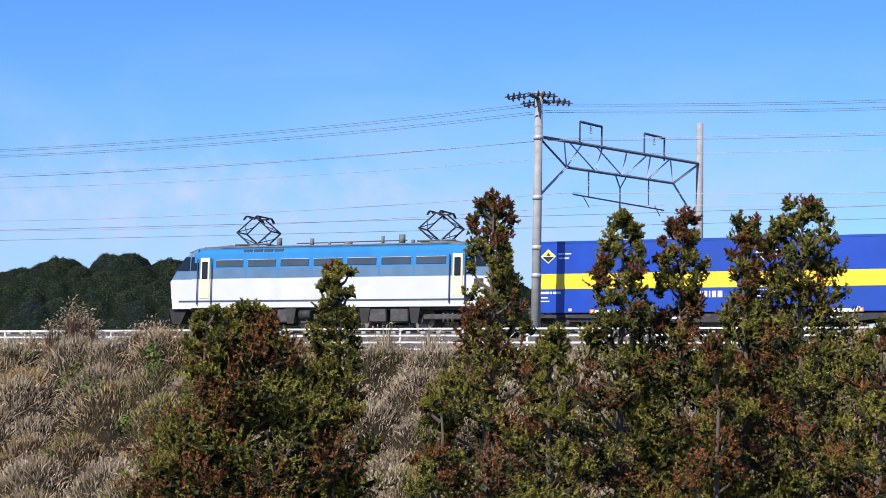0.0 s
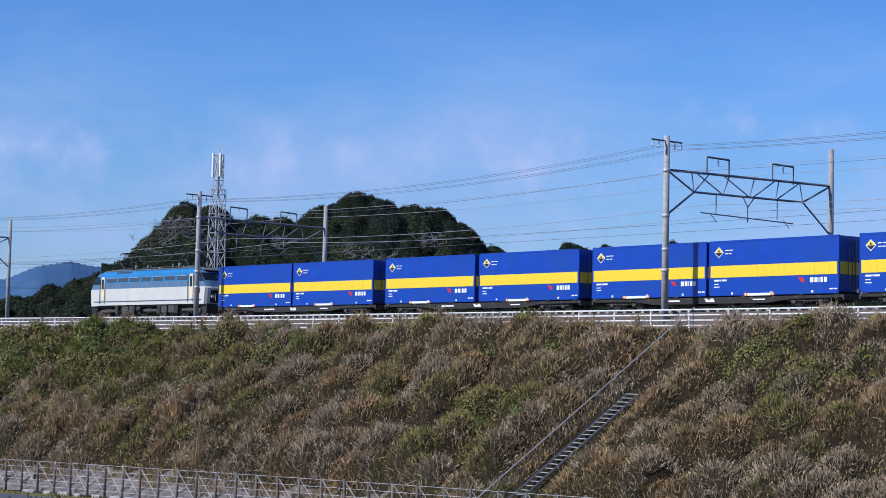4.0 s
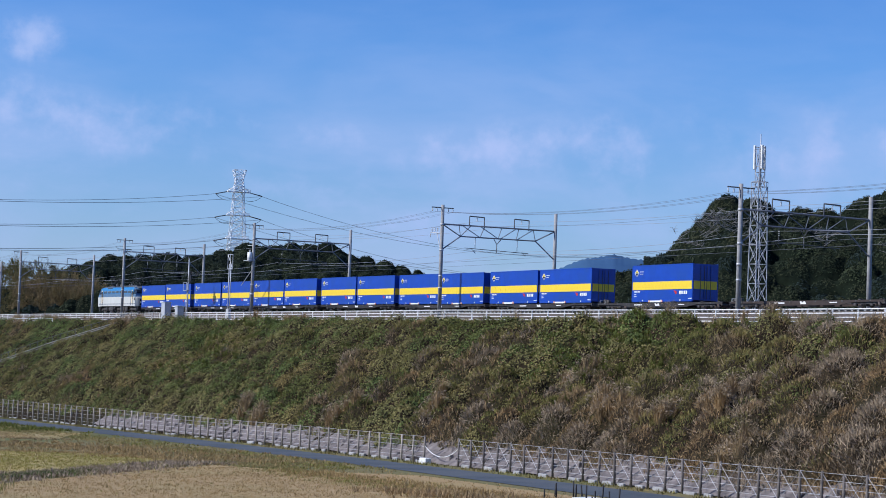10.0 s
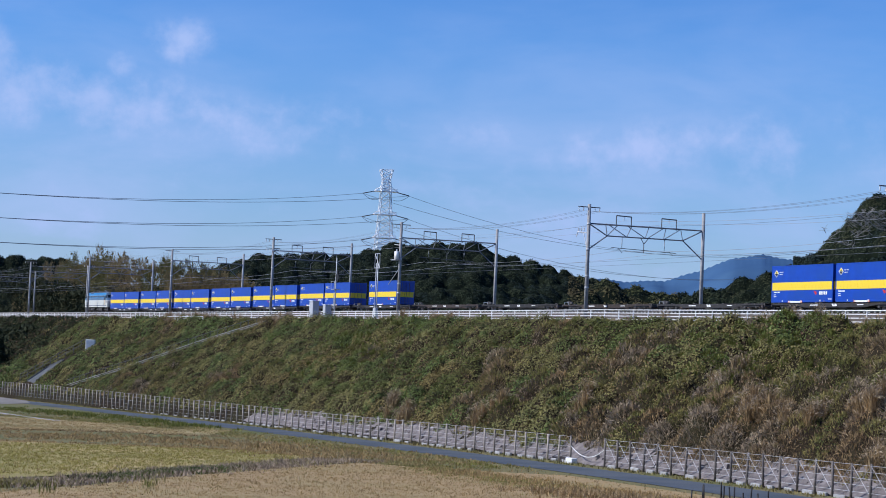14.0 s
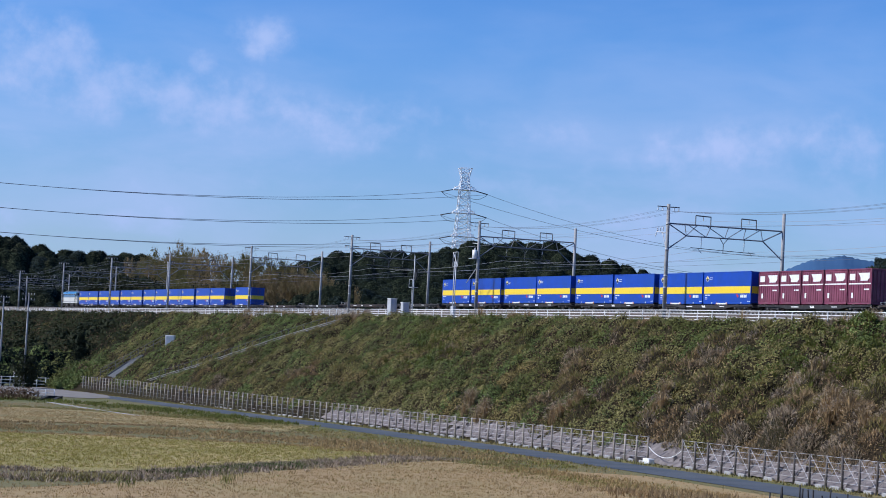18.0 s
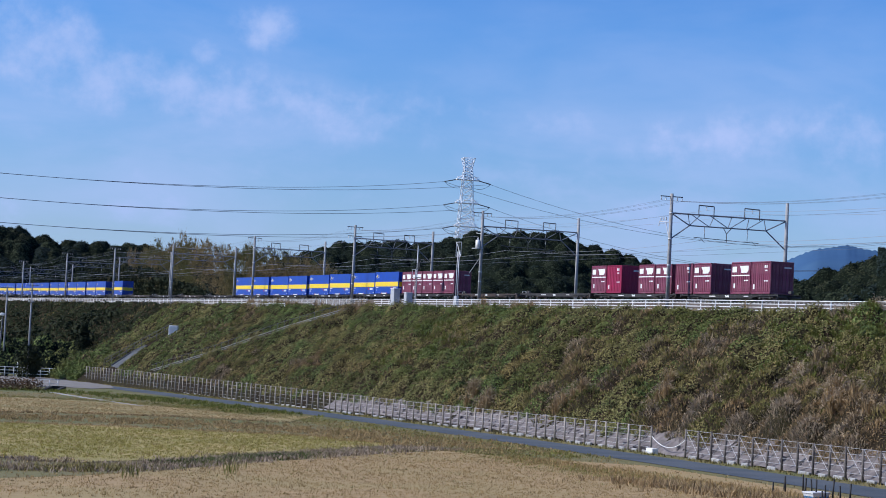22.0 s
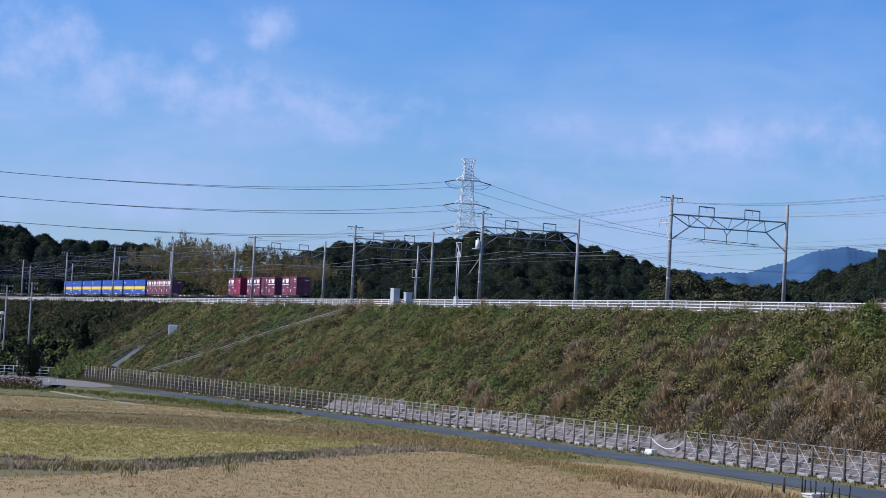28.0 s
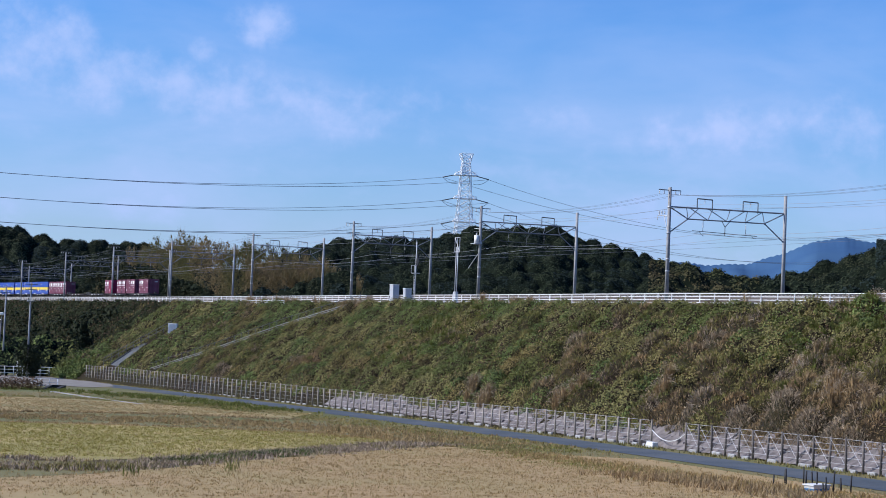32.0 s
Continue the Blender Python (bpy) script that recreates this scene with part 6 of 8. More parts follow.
def feather_heads(tip, out, length, width):
    """Soft seed heads that nod outwards over the ends of the blades."""
    n = len(tip)
    way = out * 0.55 + np.array([0.25, 0, 0.55]) + rng.normal(size=(n, 3)) * 0.30
    way /= np.linalg.norm(way, axis=1, keepdims=True)
    side = np.cross(way, rng.normal(size=(n, 3)))
    side /= np.linalg.norm(side, axis=1, keepdims=True) + 1e-9
    ln = length * (0.6 + 0.8 * rng.random((n, 1)))
    w = width * (0.7 + 0.6 * rng.random((n, 1)))
    a = tip - way * ln * 0.25
    mid = tip + way * ln * 0.25
    b = tip + way * ln * 0.7 + np.array([0.05, 0, -0.25]) * ln
    v = np.stack([a, mid - side * w * 0.5, b, mid + side * w * 0.5], 1).reshape(-1, 3)
    return v, np.arange(len(v)).reshape(-1, 4)


def slope_cover(s0, s1, per_m2, leaf_share, blade, length, leaf, heads, leaf_mat=None):
    """Everything that grows on a stretch of the slope: each swell is a dome of dead grass, plume grass, olive grass or leafy weeds."""
    n = int((s1 - s0) * 21.0 * per_m2)
    s = rng.uniform(s0, s1, n)
    foot = fence_off(s) + 1.7 + 0.9 * patchy(s, s * 0, 0.9, 19.0)
    o = -4.95 + (foot + 4.95) * rng.random(n)
    # fewer plants in the hollows, where the shade-dark soil shows
    k = clear_of_steps(s, o) & (rng.random(n) < 0.50 + 3.0 * mounds(s, o)[0])
    s, o = s[k], o[k]
    n = len(s)
    top, amp, c0, c1 = mounds(s, o)
    # the way the surface faces
    e = 0.16
    hs = (slope_z(s + e, o) + swell(s + e, o) - slope_z(s - e, o) - swell(s - e, o)) / (2 * e)
    ho = (slope_z(s, o + e) + swell(s, o + e) - slope_z(s, o - e) - swell(s, o - e)) / (2 * e)
    th = heading(s)
    nrm = np.stack([hs * np.sin(th) - ho * np.cos(th), -hs * np.cos(th) - ho * np.sin(th), np.ones(n)], -1)
    nrm /= np.linalg.norm(nrm, axis=1, keepdims=True)
    p = on_slope(s, o, -0.03)
    d = dryness(s, o) + 0.36 * (c0 - 0.5) + 0.05 * rng.normal(size=n)
    pale = c1 + 0.10 * rng.normal(size=n) < np.interp(s, [-190, -145, -110, -60, 0], [0.62, 0.55, 0.46, 0.36, 0.22]) + 0.5 * patchy(s, o, 0.45, 11.0)
    leafy = np.clip(0.45 + 0.8 * patchy(s, o, 0.35, 9.0) + np.interp(s, [-150, 0, 130, 175, 200], [0.0, 0.05, 0.25, 0.5, 0.75]), 0.04, 0.96)
    kind = np.where(d > 0.52, np.where(pale, 1, 0), np.where(d > 0.33, 2, np.where(c1 + 0.12 * rng.normal(size=n) < leafy, 3, 4)))
    kind[rng.random(n) < np.clip(0.10 + 0.4 * patchy(s, o, 0.8, 14.0), 0, 0.4)] = 5
    tall = (0.55 + 0.75 * top) * (0.7 + 0.5 * rng.random(n))
    for k, name, m, label in ((0, "dry_grass", DRY, "domed tussocks of brown dead grass on the embankment"), (1, "plume_grass", PLUME, "domed tussocks of pale plume grass on the embankment"), (2, "olive_grass", REED, "domed tussocks of olive grass on the embankment")):
        g = kind == k
        q, nn, ln = p[g], nrm[g], length * tall[g][:, None] * (1.0, 1.1, 0.95)[k]
        way = nn * 0.55 + np.array([0.08, 0, 0.62]) + rng.normal(size=nn.shape) * 0.46
        way /= np.linalg.norm(way, axis=1, keepdims=True)
        side = np.cross(way, rng.normal(size=way.shape))
        side /= np.linalg.norm(side, axis=1, keepdims=True) + 1e-9
        w = blade * (0.7 + 0.6 * rng.random((len(q), 1)))
        tip = q + way * ln + np.array([0, 0, -0.10]) * ln
        v = np.stack([q + way * ln * 0.15 - side * w * 0.6, q + way * ln * 0.45 + side * w * 0.7, tip], 1).reshape(-1, 3)
        stuff(name, (v, np.arange(len(v)).reshape(-1, 3)), m, label, "grass")
        few = rng.random(len(tip)) < heads * (0.4, 1.0, 0.2)[k]
        stuff("seed_heads", feather_heads(tip[few], way[few], blade * 5.0, blade * 1.9), PLUME if k == 1 else DRY, "soft nodding seed heads over the tussocks", "grass")
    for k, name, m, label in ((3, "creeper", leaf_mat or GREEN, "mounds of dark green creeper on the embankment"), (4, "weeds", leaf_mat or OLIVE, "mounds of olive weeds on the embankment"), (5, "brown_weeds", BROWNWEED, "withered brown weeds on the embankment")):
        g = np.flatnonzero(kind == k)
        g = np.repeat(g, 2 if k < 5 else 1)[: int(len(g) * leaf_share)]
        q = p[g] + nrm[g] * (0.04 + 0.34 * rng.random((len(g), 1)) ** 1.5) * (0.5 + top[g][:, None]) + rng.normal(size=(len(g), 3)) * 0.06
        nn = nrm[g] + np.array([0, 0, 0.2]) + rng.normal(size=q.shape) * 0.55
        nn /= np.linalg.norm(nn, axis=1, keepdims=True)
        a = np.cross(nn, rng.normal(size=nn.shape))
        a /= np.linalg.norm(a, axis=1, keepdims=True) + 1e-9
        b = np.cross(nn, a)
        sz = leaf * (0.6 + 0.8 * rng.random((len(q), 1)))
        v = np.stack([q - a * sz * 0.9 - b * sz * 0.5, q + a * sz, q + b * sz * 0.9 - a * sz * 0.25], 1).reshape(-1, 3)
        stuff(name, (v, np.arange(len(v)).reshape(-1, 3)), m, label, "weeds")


slope_cover(-215.0, -125.0, 135, 2.0, 0.031, 0.50, 0.062, 0.24)
slope_cover(-125.0, -60.0, 105, 2.0, 0.036, 0.56, 0.070, 0.24)
slope_cover(-60.0, 110.0, 72, 1.8, 0.050, 0.62, 0.090, 0.18)
slope_cover(110.0, 172.0, 30, 1.8, 0.080, 0.70, 0.14, 0.10)
# dark leaf copy: the shade on the far slope is put into its colour
slope_cover(172.0, 430.0, 22, 1.8, 0.090, 0.75, 0.17, 0.05, mat("shaded_scrub", (0.044, 0.054, 0.021), (0.022, 0.029, 0.012), 0.8, scale=0.6, island=0.2, world_space=True, spec=0.1))
# a fringe of tall grass along the top edge, in clumps, over the foot of the railing
s = rng.uniform(-210, 130, 620)
s = s[rng.random(len(s)) < np.clip(0.16 + 0.95 * patchy(s, s * 0, 0.16, 21.0) + 0.3 * patchy(s, s * 0, 0.9, 4.0), 0.02, 0.95)]
o = -4.8 - 1.6 * rng.random(len(s)) ** 1.5
tall = np.clip(0.95 + 0.45 * patchy(s, s * 0, 0.3, 8.0) + 0.18 * rng.normal(size=len(s)), 0.45, 1.7)
pale = rng.random(len(s)) < np.interp(s, [-60, 0], [0.6, 0.2])
for k, m, label in ((pale, PLUME, "pale plume grass along the top of the embankment"), (~pale, DRY, "brown dead grass along the top of the embankment")):
    vf, tip, out = fountains(on_slope(s[k], o[k]), 0.5 * tall[k], 1.05 * tall[k], 60, 0.034)
    stuff("edge_grass", vf, m, label, "grass")
    few = rng.random(len(tip)) < 0.6
    stuff("seed_heads", feather_heads(tip[few], out[few], 0.26, 0.055), m, "nodding seed heads over the top edge of the embankment", "grass")
# two tall brushes of withered stalks at the top edge, standing over the railing
for s0, n, high in ((-144.0, 16, 2.55), (-147.7, 11, 1.85), (-150.5, 6, 1.4)):
    ss = s0 + rng.normal(size=n) * 0.75
    oo = -5.4 - 0.6 * rng.random(n)
    tall = high * (0.62 + 0.38 * np.exp(-((ss - s0) / 0.9) ** 2)) * (0.8 + 0.25 * rng.random(n))
    vf, tip, out = fountains(on_slope(ss, oo), 0.26 * tall, tall, 46, 0.022)
    stuff("withered_stalks", vf, BROWNWEED, "tall brush of withered brown stalks at the top of the embankment", "weeds")
    stuff("seed_heads", feather_heads(tip, out, 0.20, 0.05), PLUME, "faded seed heads on withered stalks", "weeds")
# lone tall clumps of plume grass
for (s, o) in ((-7.0, -20.4), (-12.5, -21.0), (-78.0, -17.0), (-84.0, -15.5), (-90.0, -18.5), (-60.0, -13.0), (-71.0, -16.0), (-29.0, -19.0), (-45.0, -18.0)):
    ss, oo = s + rng.normal(size=5) * 0.9, o + rng.normal(size=5) * 0.6
    vf, tip, out = fountains(on_slope(ss, oo), np.full(5, 0.75), np.full(5, 1.7), 120, 0.034)
    stuff("plume_clump", vf, DRY, "tall clump of dead plume grass on the slope", "grass")
    stuff("seed_heads", feather_heads(tip, out, 0.28, 0.05), PLUME, "pale seed heads of a tall grass clump", "grass")
# leafy shrubs that stand out dark from the slope
for (s, o, r, n) in ((-58.0, -8.0, 0.7, 6), (-63.0, -8.6, 0.7, 6), (-52.0, -7.8, 0.6, 5), (-112.0, -14.0, 0.8, 8), (-108.0, -7.0, 0.8, 6), (-128.0, -8.5, 0.8, 6), (-133.0, -10.0, 0.9, 7), (20.0, -6.2, 1.0, 8), (30.0, -8.0, 1.1, 9), (-25.0, -6.0, 0.8, 5), (-8.0, -12.0, 0.8, 6), (48.0, -7.5, 1.2, 8), (60.0, -9.0, 1.3, 9), (-83.0, -6.5, 0.9, 6), (-150.0, -9.0, 0.8, 6)):
    ss, oo = s + rng.normal(size=n) * 2.2, np.minimum(o + rng.normal(size=n) * 1.1, -5.4)
    stuff("slope_shrub", leaf_cloud(on_slope(ss, oo, 0.3), r * (0.5 + 0.5 * rng.random(n)), 190, 0.085, 0.75, 0.6, jitter=0.5), GREEN, "dark green shrub on the embankment", "shrub")
# fresher green grass in two drifts
for s0, o0, ws, wo, n in ((-60.0, -9.0, 5.0, 3.2, 420), (26.0, -11.0, 7.0, 3.0, 300)):
    s, o = s0 + rng.normal(size=n) * ws, np.clip(o0 + rng.normal(size=n) * wo, -18.0, -5.3)
    vf, tip, out = fountains(on_slope(s, o), 0.35 + 0.3 * rng.random(n), 0.55 + 0.35 * rng.random(n), 26, 0.05)
    stuff("lush_grass", vf, LUSH, "fresh green grass drift on the embankment", "grass")
# fresh green strip along the fence foot and by the drain
s, o, p = scatter(2600, -215, 200, lambda s, o: np.full_like(s, 0.5), o0=-26.0, o1=-27.5)
x, y = xy(s, fence_off(s) - 0.3 - 1.6 * rng.random(len(s)))
p = np.stack([x, y, ground_z(x, y)], -1)
stuff("verge_grass", blades(p, 8, 0.28, 0.05, 0.8, 0.25, True), OLIVE, "short green grass on the road verge", "grass")

# rubble on the bare strip behind the fence
s = rng.uniform(-215, 25, 1500)
o = fence_off(s) + rng.uniform(0.3, 2.6, len(s))
x, y = xy(s, o)
c = np.stack([x, y, slope_z(s, o)], -1)
sz = 0.06 + 0.22 * rng.random(len(s)) ** 3
corner = np.array([[-1, -1, -1], [1, -1, -1], [1, 1, -1], [-1, 1, -1], [-0.7, -0.7, 1], [0.7, -0.7, 1], [0.7, 0.7, 1], [-0.7, 0.7, 1]]) * np.array([1, 1, 0.6])
v = c[:, None] + (corner[None] + rng.normal(size=(len(s), 8, 3)) * 0.25) * sz[:, None, None]
qf = np.array([[4, 5, 6, 7], [0, 1, 5, 4], [1, 2, 6, 5], [2, 3, 7, 6], [3, 0, 4, 7]])
f = (np.arange(len(s))[:, None, None] * 8 + qf[None]).reshape(-1, 4)
stuff("rubble", (v.reshape(-1, 3), f), RUBBLE, "pale broken stones along the foot of the embankment", "stones")
ss, kk = np.meshgrid(np.arange(-230, 30, 0.4), np.linspace(0, 1, 6), indexing="ij")
oo = fence_off(ss) + 0.1 + (2.7 + 0.5 * lattice_noise(ss * 0.3, ss * 0, 7.0)) * kk
x, y = xy(ss, oo)
z = slope_z(ss, oo) + 0.08 + 0.05 * lattice_noise(ss * 0.8, oo * 1.4, 5.0) + 0.04 * lattice_noise(ss * 2.3, oo * 2.6, 6.0)
v = np.stack([x, y, z], -1).reshape(-1, 3)
i = (np.arange(ss.shape[0] - 1)[:, None] * 6 + np.arange(5)[None]).ravel()
tagged(new("gravel_strip", soup("gravel_strip", v, np.stack([i + 1, i + 7, i + 6, i], 1), RUBBLE, smooth=True)), "bare pinkish-grey gravel strip at the foot of the embankment", "gravel", kind="structure")


# ---- paddies in front of the road ----
def paddy(name, pts, lift, material, label):
    bm = bmesh.new()
    f = bm.faces.new([bm.verts.new((x, y, float(ground_z(x, y)) + lift)) for x, y in pts])
    bmesh.ops.triangulate(bm, faces=[f])
    tagged(part(name, bm, material), label, "field", kind="structure")


TAN = mat("stubble_tan", (0.40, 0.275, 0.125), (0.29, 0.20, 0.088), 0.95, scale=1.6, bump=0.5, bump_scale=7.0, patch=(0.32, 0.24, 0.10), patch_scale=0.10, world_space=True)
PALE = mat("stubble_pale", (0.41, 0.31, 0.14), (0.32, 0.245, 0.10), 0.95, scale=1.6, bump=0.5, bump_scale=7.0, patch=(0.23, 0.19, 0.07), patch_scale=0.12, world_space=True)
LIME = mat("regrown_rice", (0.31, 0.258, 0.075), (0.24, 0.20, 0.055), 0.9, scale=1.4, bump=0.5, bump_scale=6.0, patch=(0.40, 0.31, 0.12), patch_scale=0.11, world_space=True)


def road_edge(s):
    return tuple(map(float, xy(s, fence_off(s) - 9.0)))


paddy("paddy_field", [(-24, 70), (-20.3, 88.2), (-17.1, 92.4), (-14.0, 99.5), (-10.5, 109.5), (-7.3, 116.3), (-2.7, 128.0), (0.5, 134), (5.0, 129), road_edge(-72), road_edge(-95), road_edge(-120), (22, 62)], 0.05, TAN, "harvested rice paddy with tan stubble")
paddy("paddy_field", [(-60, 104), (-24.1, 104.3), (-19.2, 103.2), (-15.4, 109.4), (-11.5, 119.9), (-8.0, 126.7), (-3.0, 140.5), (-9.5, 148.7), (-16.8, 150.1), (-26.0, 151.3), (-34.6, 149.5), (-60, 148)], 0.05, LIME, "rice paddy with yellow-green regrowth")
paddy("paddy_field", [(-75, 174), (-40.3, 173.9), (-30.9, 179.4), (-20.1, 179.4), (-14, 177), road_edge(6), (-18.7, 193.1), (-29.6, 207.9), (-40.9, 218.2), (-51.2, 220.1), (-80, 222)], 0.05, PALE, "far rice paddy with pale stubble")


def in_poly(px, py, poly):
    inside = np.zeros(len(px), bool)
    n = len(poly)
    for i in range(n):
        (x0, y0), (x1, y1) = poly[i], poly[(i + 1) % n]
        hit = ((y0 > py) != (y1 > py)) & (px < (x1 - x0) * (py - y0) / (y1 - y0 + 1e-9) + x0)
        inside ^= hit
    return inside


def off_road(x, y):
    """True where a place lies clear of the road, on the field side of it."""
    line = np.arange(-250, 200, 2.0)
    lx, ly = xy(line, fence_off(line) - 4.7)
    d2 = (x[:, None] - lx[None]) ** 2 + (y[:, None] - ly[None]) ** 2
    return d2.min(1) > 2.75 ** 2


def field_tufts(n, poly, material, height, width, count, label, name):
    xs, ys = [p[0] for p in poly], [p[1] for p in poly]
    px, py = rng.uniform(min(xs), max(xs), n), rng.uniform(min(ys), max(ys), n)
    k = in_poly(px, py, poly)
    px, py = px[k], py[k]
    k = off_road(px, py)
    px, py = px[k], py[k]
    stuff(name, blades(np.stack([px, py, ground_z(px, py) + 0.03], -1), count, height, width, 0.5, 0.09, True), material, label, "stubble")


STRAW = mat("straw", (0.41, 0.29, 0.135), (0.30, 0.21, 0.094), 0.9, scale=1.0, island=0.25, world_space=True, transl=0.2, spec=0.12)
RICE = mat("rice_shoots", (0.34, 0.295, 0.080), (0.27, 0.23, 0.058), 0.85, scale=0.8, island=0.3, world_space=True, transl=0.25, spec=0.12)
field_tufts(22000, [(-24, 80), (-20.3, 88.2), (-14.0, 99.5), (-7.3, 116.3), (-2.7, 128.0), (2, 132), (16, 112), (22, 96), (22, 80)], STRAW, 0.09, 0.026, 6, "short straw stubble in the tan paddy", "rice_stubble")
field_tufts(16000, [(-40, 104), (-24.1, 104.3), (-15.4, 109.4), (-8.0, 126.7), (-3.0, 140.5), (-9.5, 148.7), (-36, 149)], RICE, 0.12, 0.032, 6, "yellow-green rice shoots in the paddy", "rice_shoots")
field_tufts(9000, [(-52, 176), (-20.1, 179.4), (-15, 178), (-18.7, 193), (-30, 208), (-54, 220)], STRAW, 0.10, 0.05, 4, "short straw stubble in the far paddy", "rice_stubble")


def band(pts, n, wide, height, material, label, count=14, width=0.06, name="bund_weeds"):
    pts = np.array(pts, float)
    seg = np.linalg.norm(np.diff(pts, axis=0), axis=1)
    cum = np.concatenate([[0], np.cumsum(seg)])
    t = rng.uniform(0, cum[-1], n)
    x = np.interp(t, cum, pts[:, 0]) + rng.normal(size=n) * wide
    y = np.interp(t, cum, pts[:, 1]) + rng.normal(size=n) * wide
    k = off_road(x, y)
    x, y = x[k], y[k]
    stuff(name, blades(np.stack([x, y, ground_z(x, y)], -1), count, height, width, 0.8, 0.2, True), material, label, "weeds")


WIDE_FIELD = [(-75, 70), (-75, 240), (-40, 246), (-15, 200), (6, 150), (24, 100), (24, 62), (-24, 62)]
VERGE = mat("verge_grass", (0.27, 0.25, 0.075), (0.19, 0.18, 0.055), 0.9, scale=0.5, island=0.3, patch=(0.32, 0.26, 0.11), patch_scale=0.15, world_space=True, transl=0.2, spec=0.12)
GREYWEED = mat("brown_bund_weeds", (0.43, 0.335, 0.235), (0.27, 0.205, 0.14), 0.9, scale=0.6, island=0.35, world_space=True, spec=0.12)
field_tufts(26000, WIDE_FIELD, STRAW, 0.12, 0.045, 4, "dry grass strewn over the fields", "field_grass")
field_tufts(5000, WIDE_FIELD, VERGE, 0.11, 0.045, 4, "short green grass strewn over the fields", "field_grass")
BUND = [(-40, 97), (-26, 96), (-20, 96.5), (-16.5, 99.5), (-14.6, 104.5), (-11, 114.7), (-7.6, 121.5), (-2.8, 134), (1, 137)]
band(BUND, 1300, 1.3, 0.26, GREYWEED, "brown weeds on the bund between the paddies")
band(BUND, 240, 1.0, 0.22, REED, "olive weeds on the bund between the paddies")
band([(-60, 104), (-24.1, 104.3), (-19.2, 103.2)], 520, 0.9, 0.22, GREYWEED, "brown weeds along the paddy edge")
band(BUND[2:4], 90, 0.8, 0.34, REED, "dark green weeds on the bund")
band(BUND[4:7], 260, 0.6, 0.28, GREEN, "dark green weeds on the bund")
band([(-60, 163), (-37, 162), (-28, 165), (-18, 164.5), (-10, 160), (-3, 150), (4, 138)], 420, 4.0, 0.22, DRY, "brown weeds between the far paddies", 10, 0.08)
band([(-60, 163), (-37, 162), (-28, 165), (-18, 164.5), (-10, 160), (-3, 150), (4, 138)], 1500, 4.0, 0.22, STRAW, "pale dry grass between the far paddies", 10, 0.08)
band([(-75, 226), (-51, 224), (-40, 222), (-29, 213), (-18, 198), (-8, 176), (3, 152), (10, 132)], 1700, 2.2, 0.18, VERGE, "short green grass along the road", 9, 0.07)
band([(-75, 240), (-55, 262), (-40, 246), (-28, 226), (-15, 200)], 900, 3.0, 0.35, LUSH, "bright green bank beside the road", 9, 0.1)
band([(3, 138), (8, 120), (13, 108), (19, 96), (24, 86)], 1500, 1.6, 0.18, VERGE, "olive grass between the paddy and the road", 9, 0.05)
band([(6, 128), (14, 109), (22, 93)], 500, 1.2, 0.28, STRAW, "pale dry grass beside the road", 9, 0.06)
band([(11, 107), (15, 100), (19, 93)], 300, 1.3, 0.5, DRY, "brown weeds round the stakes", 10, 0.05)
band([(-60, 148), (-34.6, 149.5), (-26, 151.3), (-16.8, 150.1), (-9.5, 148.7), (-3, 140.5)], 700, 1.0, 0.2, STRAW, "pale dry grass on the paddy edge", 9, 0.06)
band([(-75, 174), (-40, 173.9), (-30.9, 179.4), (-20, 179.4), (-14, 177)], 600, 1.1, 0.2, DRY, "brown grass on the paddy edge", 9, 0.07)
for az, dist, mm in ((6.2, 99, LUSH), (6.0, 101.5, OLIVE), (9.2, 93, LUSH), (2.9, 152, OLIVE), (12.6, 262, OLIVE)):
    q = polar(az, dist)
    c = np.array([[q.x, q.y, float(ground_z(q.x, q.y))]]).repeat(4, 0) + rng.normal(size=(4, 3)) * [0.4, 0.4, 0]
    stuff("field_bush", blades(c, 6, 0.7, 0.035, 0.35, 0.10), mm, "small upright weed clump in the field", "weeds")


# ---- woods and hills ----
def crowns(x, y, cell, table):
    """The tops of a close wood: a dome for each tree, from 0 in the gaps to 1, and a chance number of the tree."""
    i0, j0 = np.floor(x / cell).astype(int), np.floor(y / cell).astype(int)
    high, tint = np.zeros(np.shape(x)), np.zeros(np.shape(x))
    for di in (-1, 0, 1):
        for dj in (-1, 0, 1):
            a, b = (i0 + di) % 256, (j0 + dj) % 256
            cx = (i0 + di + 0.15 + 0.7 * table[0, a, b]) * cell
            cy = (j0 + dj + 0.15 + 0.7 * table[1, a, b]) * cell
            r = cell * (0.58 + 0.32 * table[2, a, b])
            d2 = ((x - cx) ** 2 + (y - cy) ** 2) / (r * r)
            dome = np.sqrt(np.clip(1 - d2, 0, 1)) * (0.52 + 0.48 * table[3, a, b])
            tint = np.where(dome > high, (table[0, a, b] * 7.0 + table[2, a, b] * 3.0) % 1.0, tint)
            high = np.maximum(high, dome)
    return high, tint


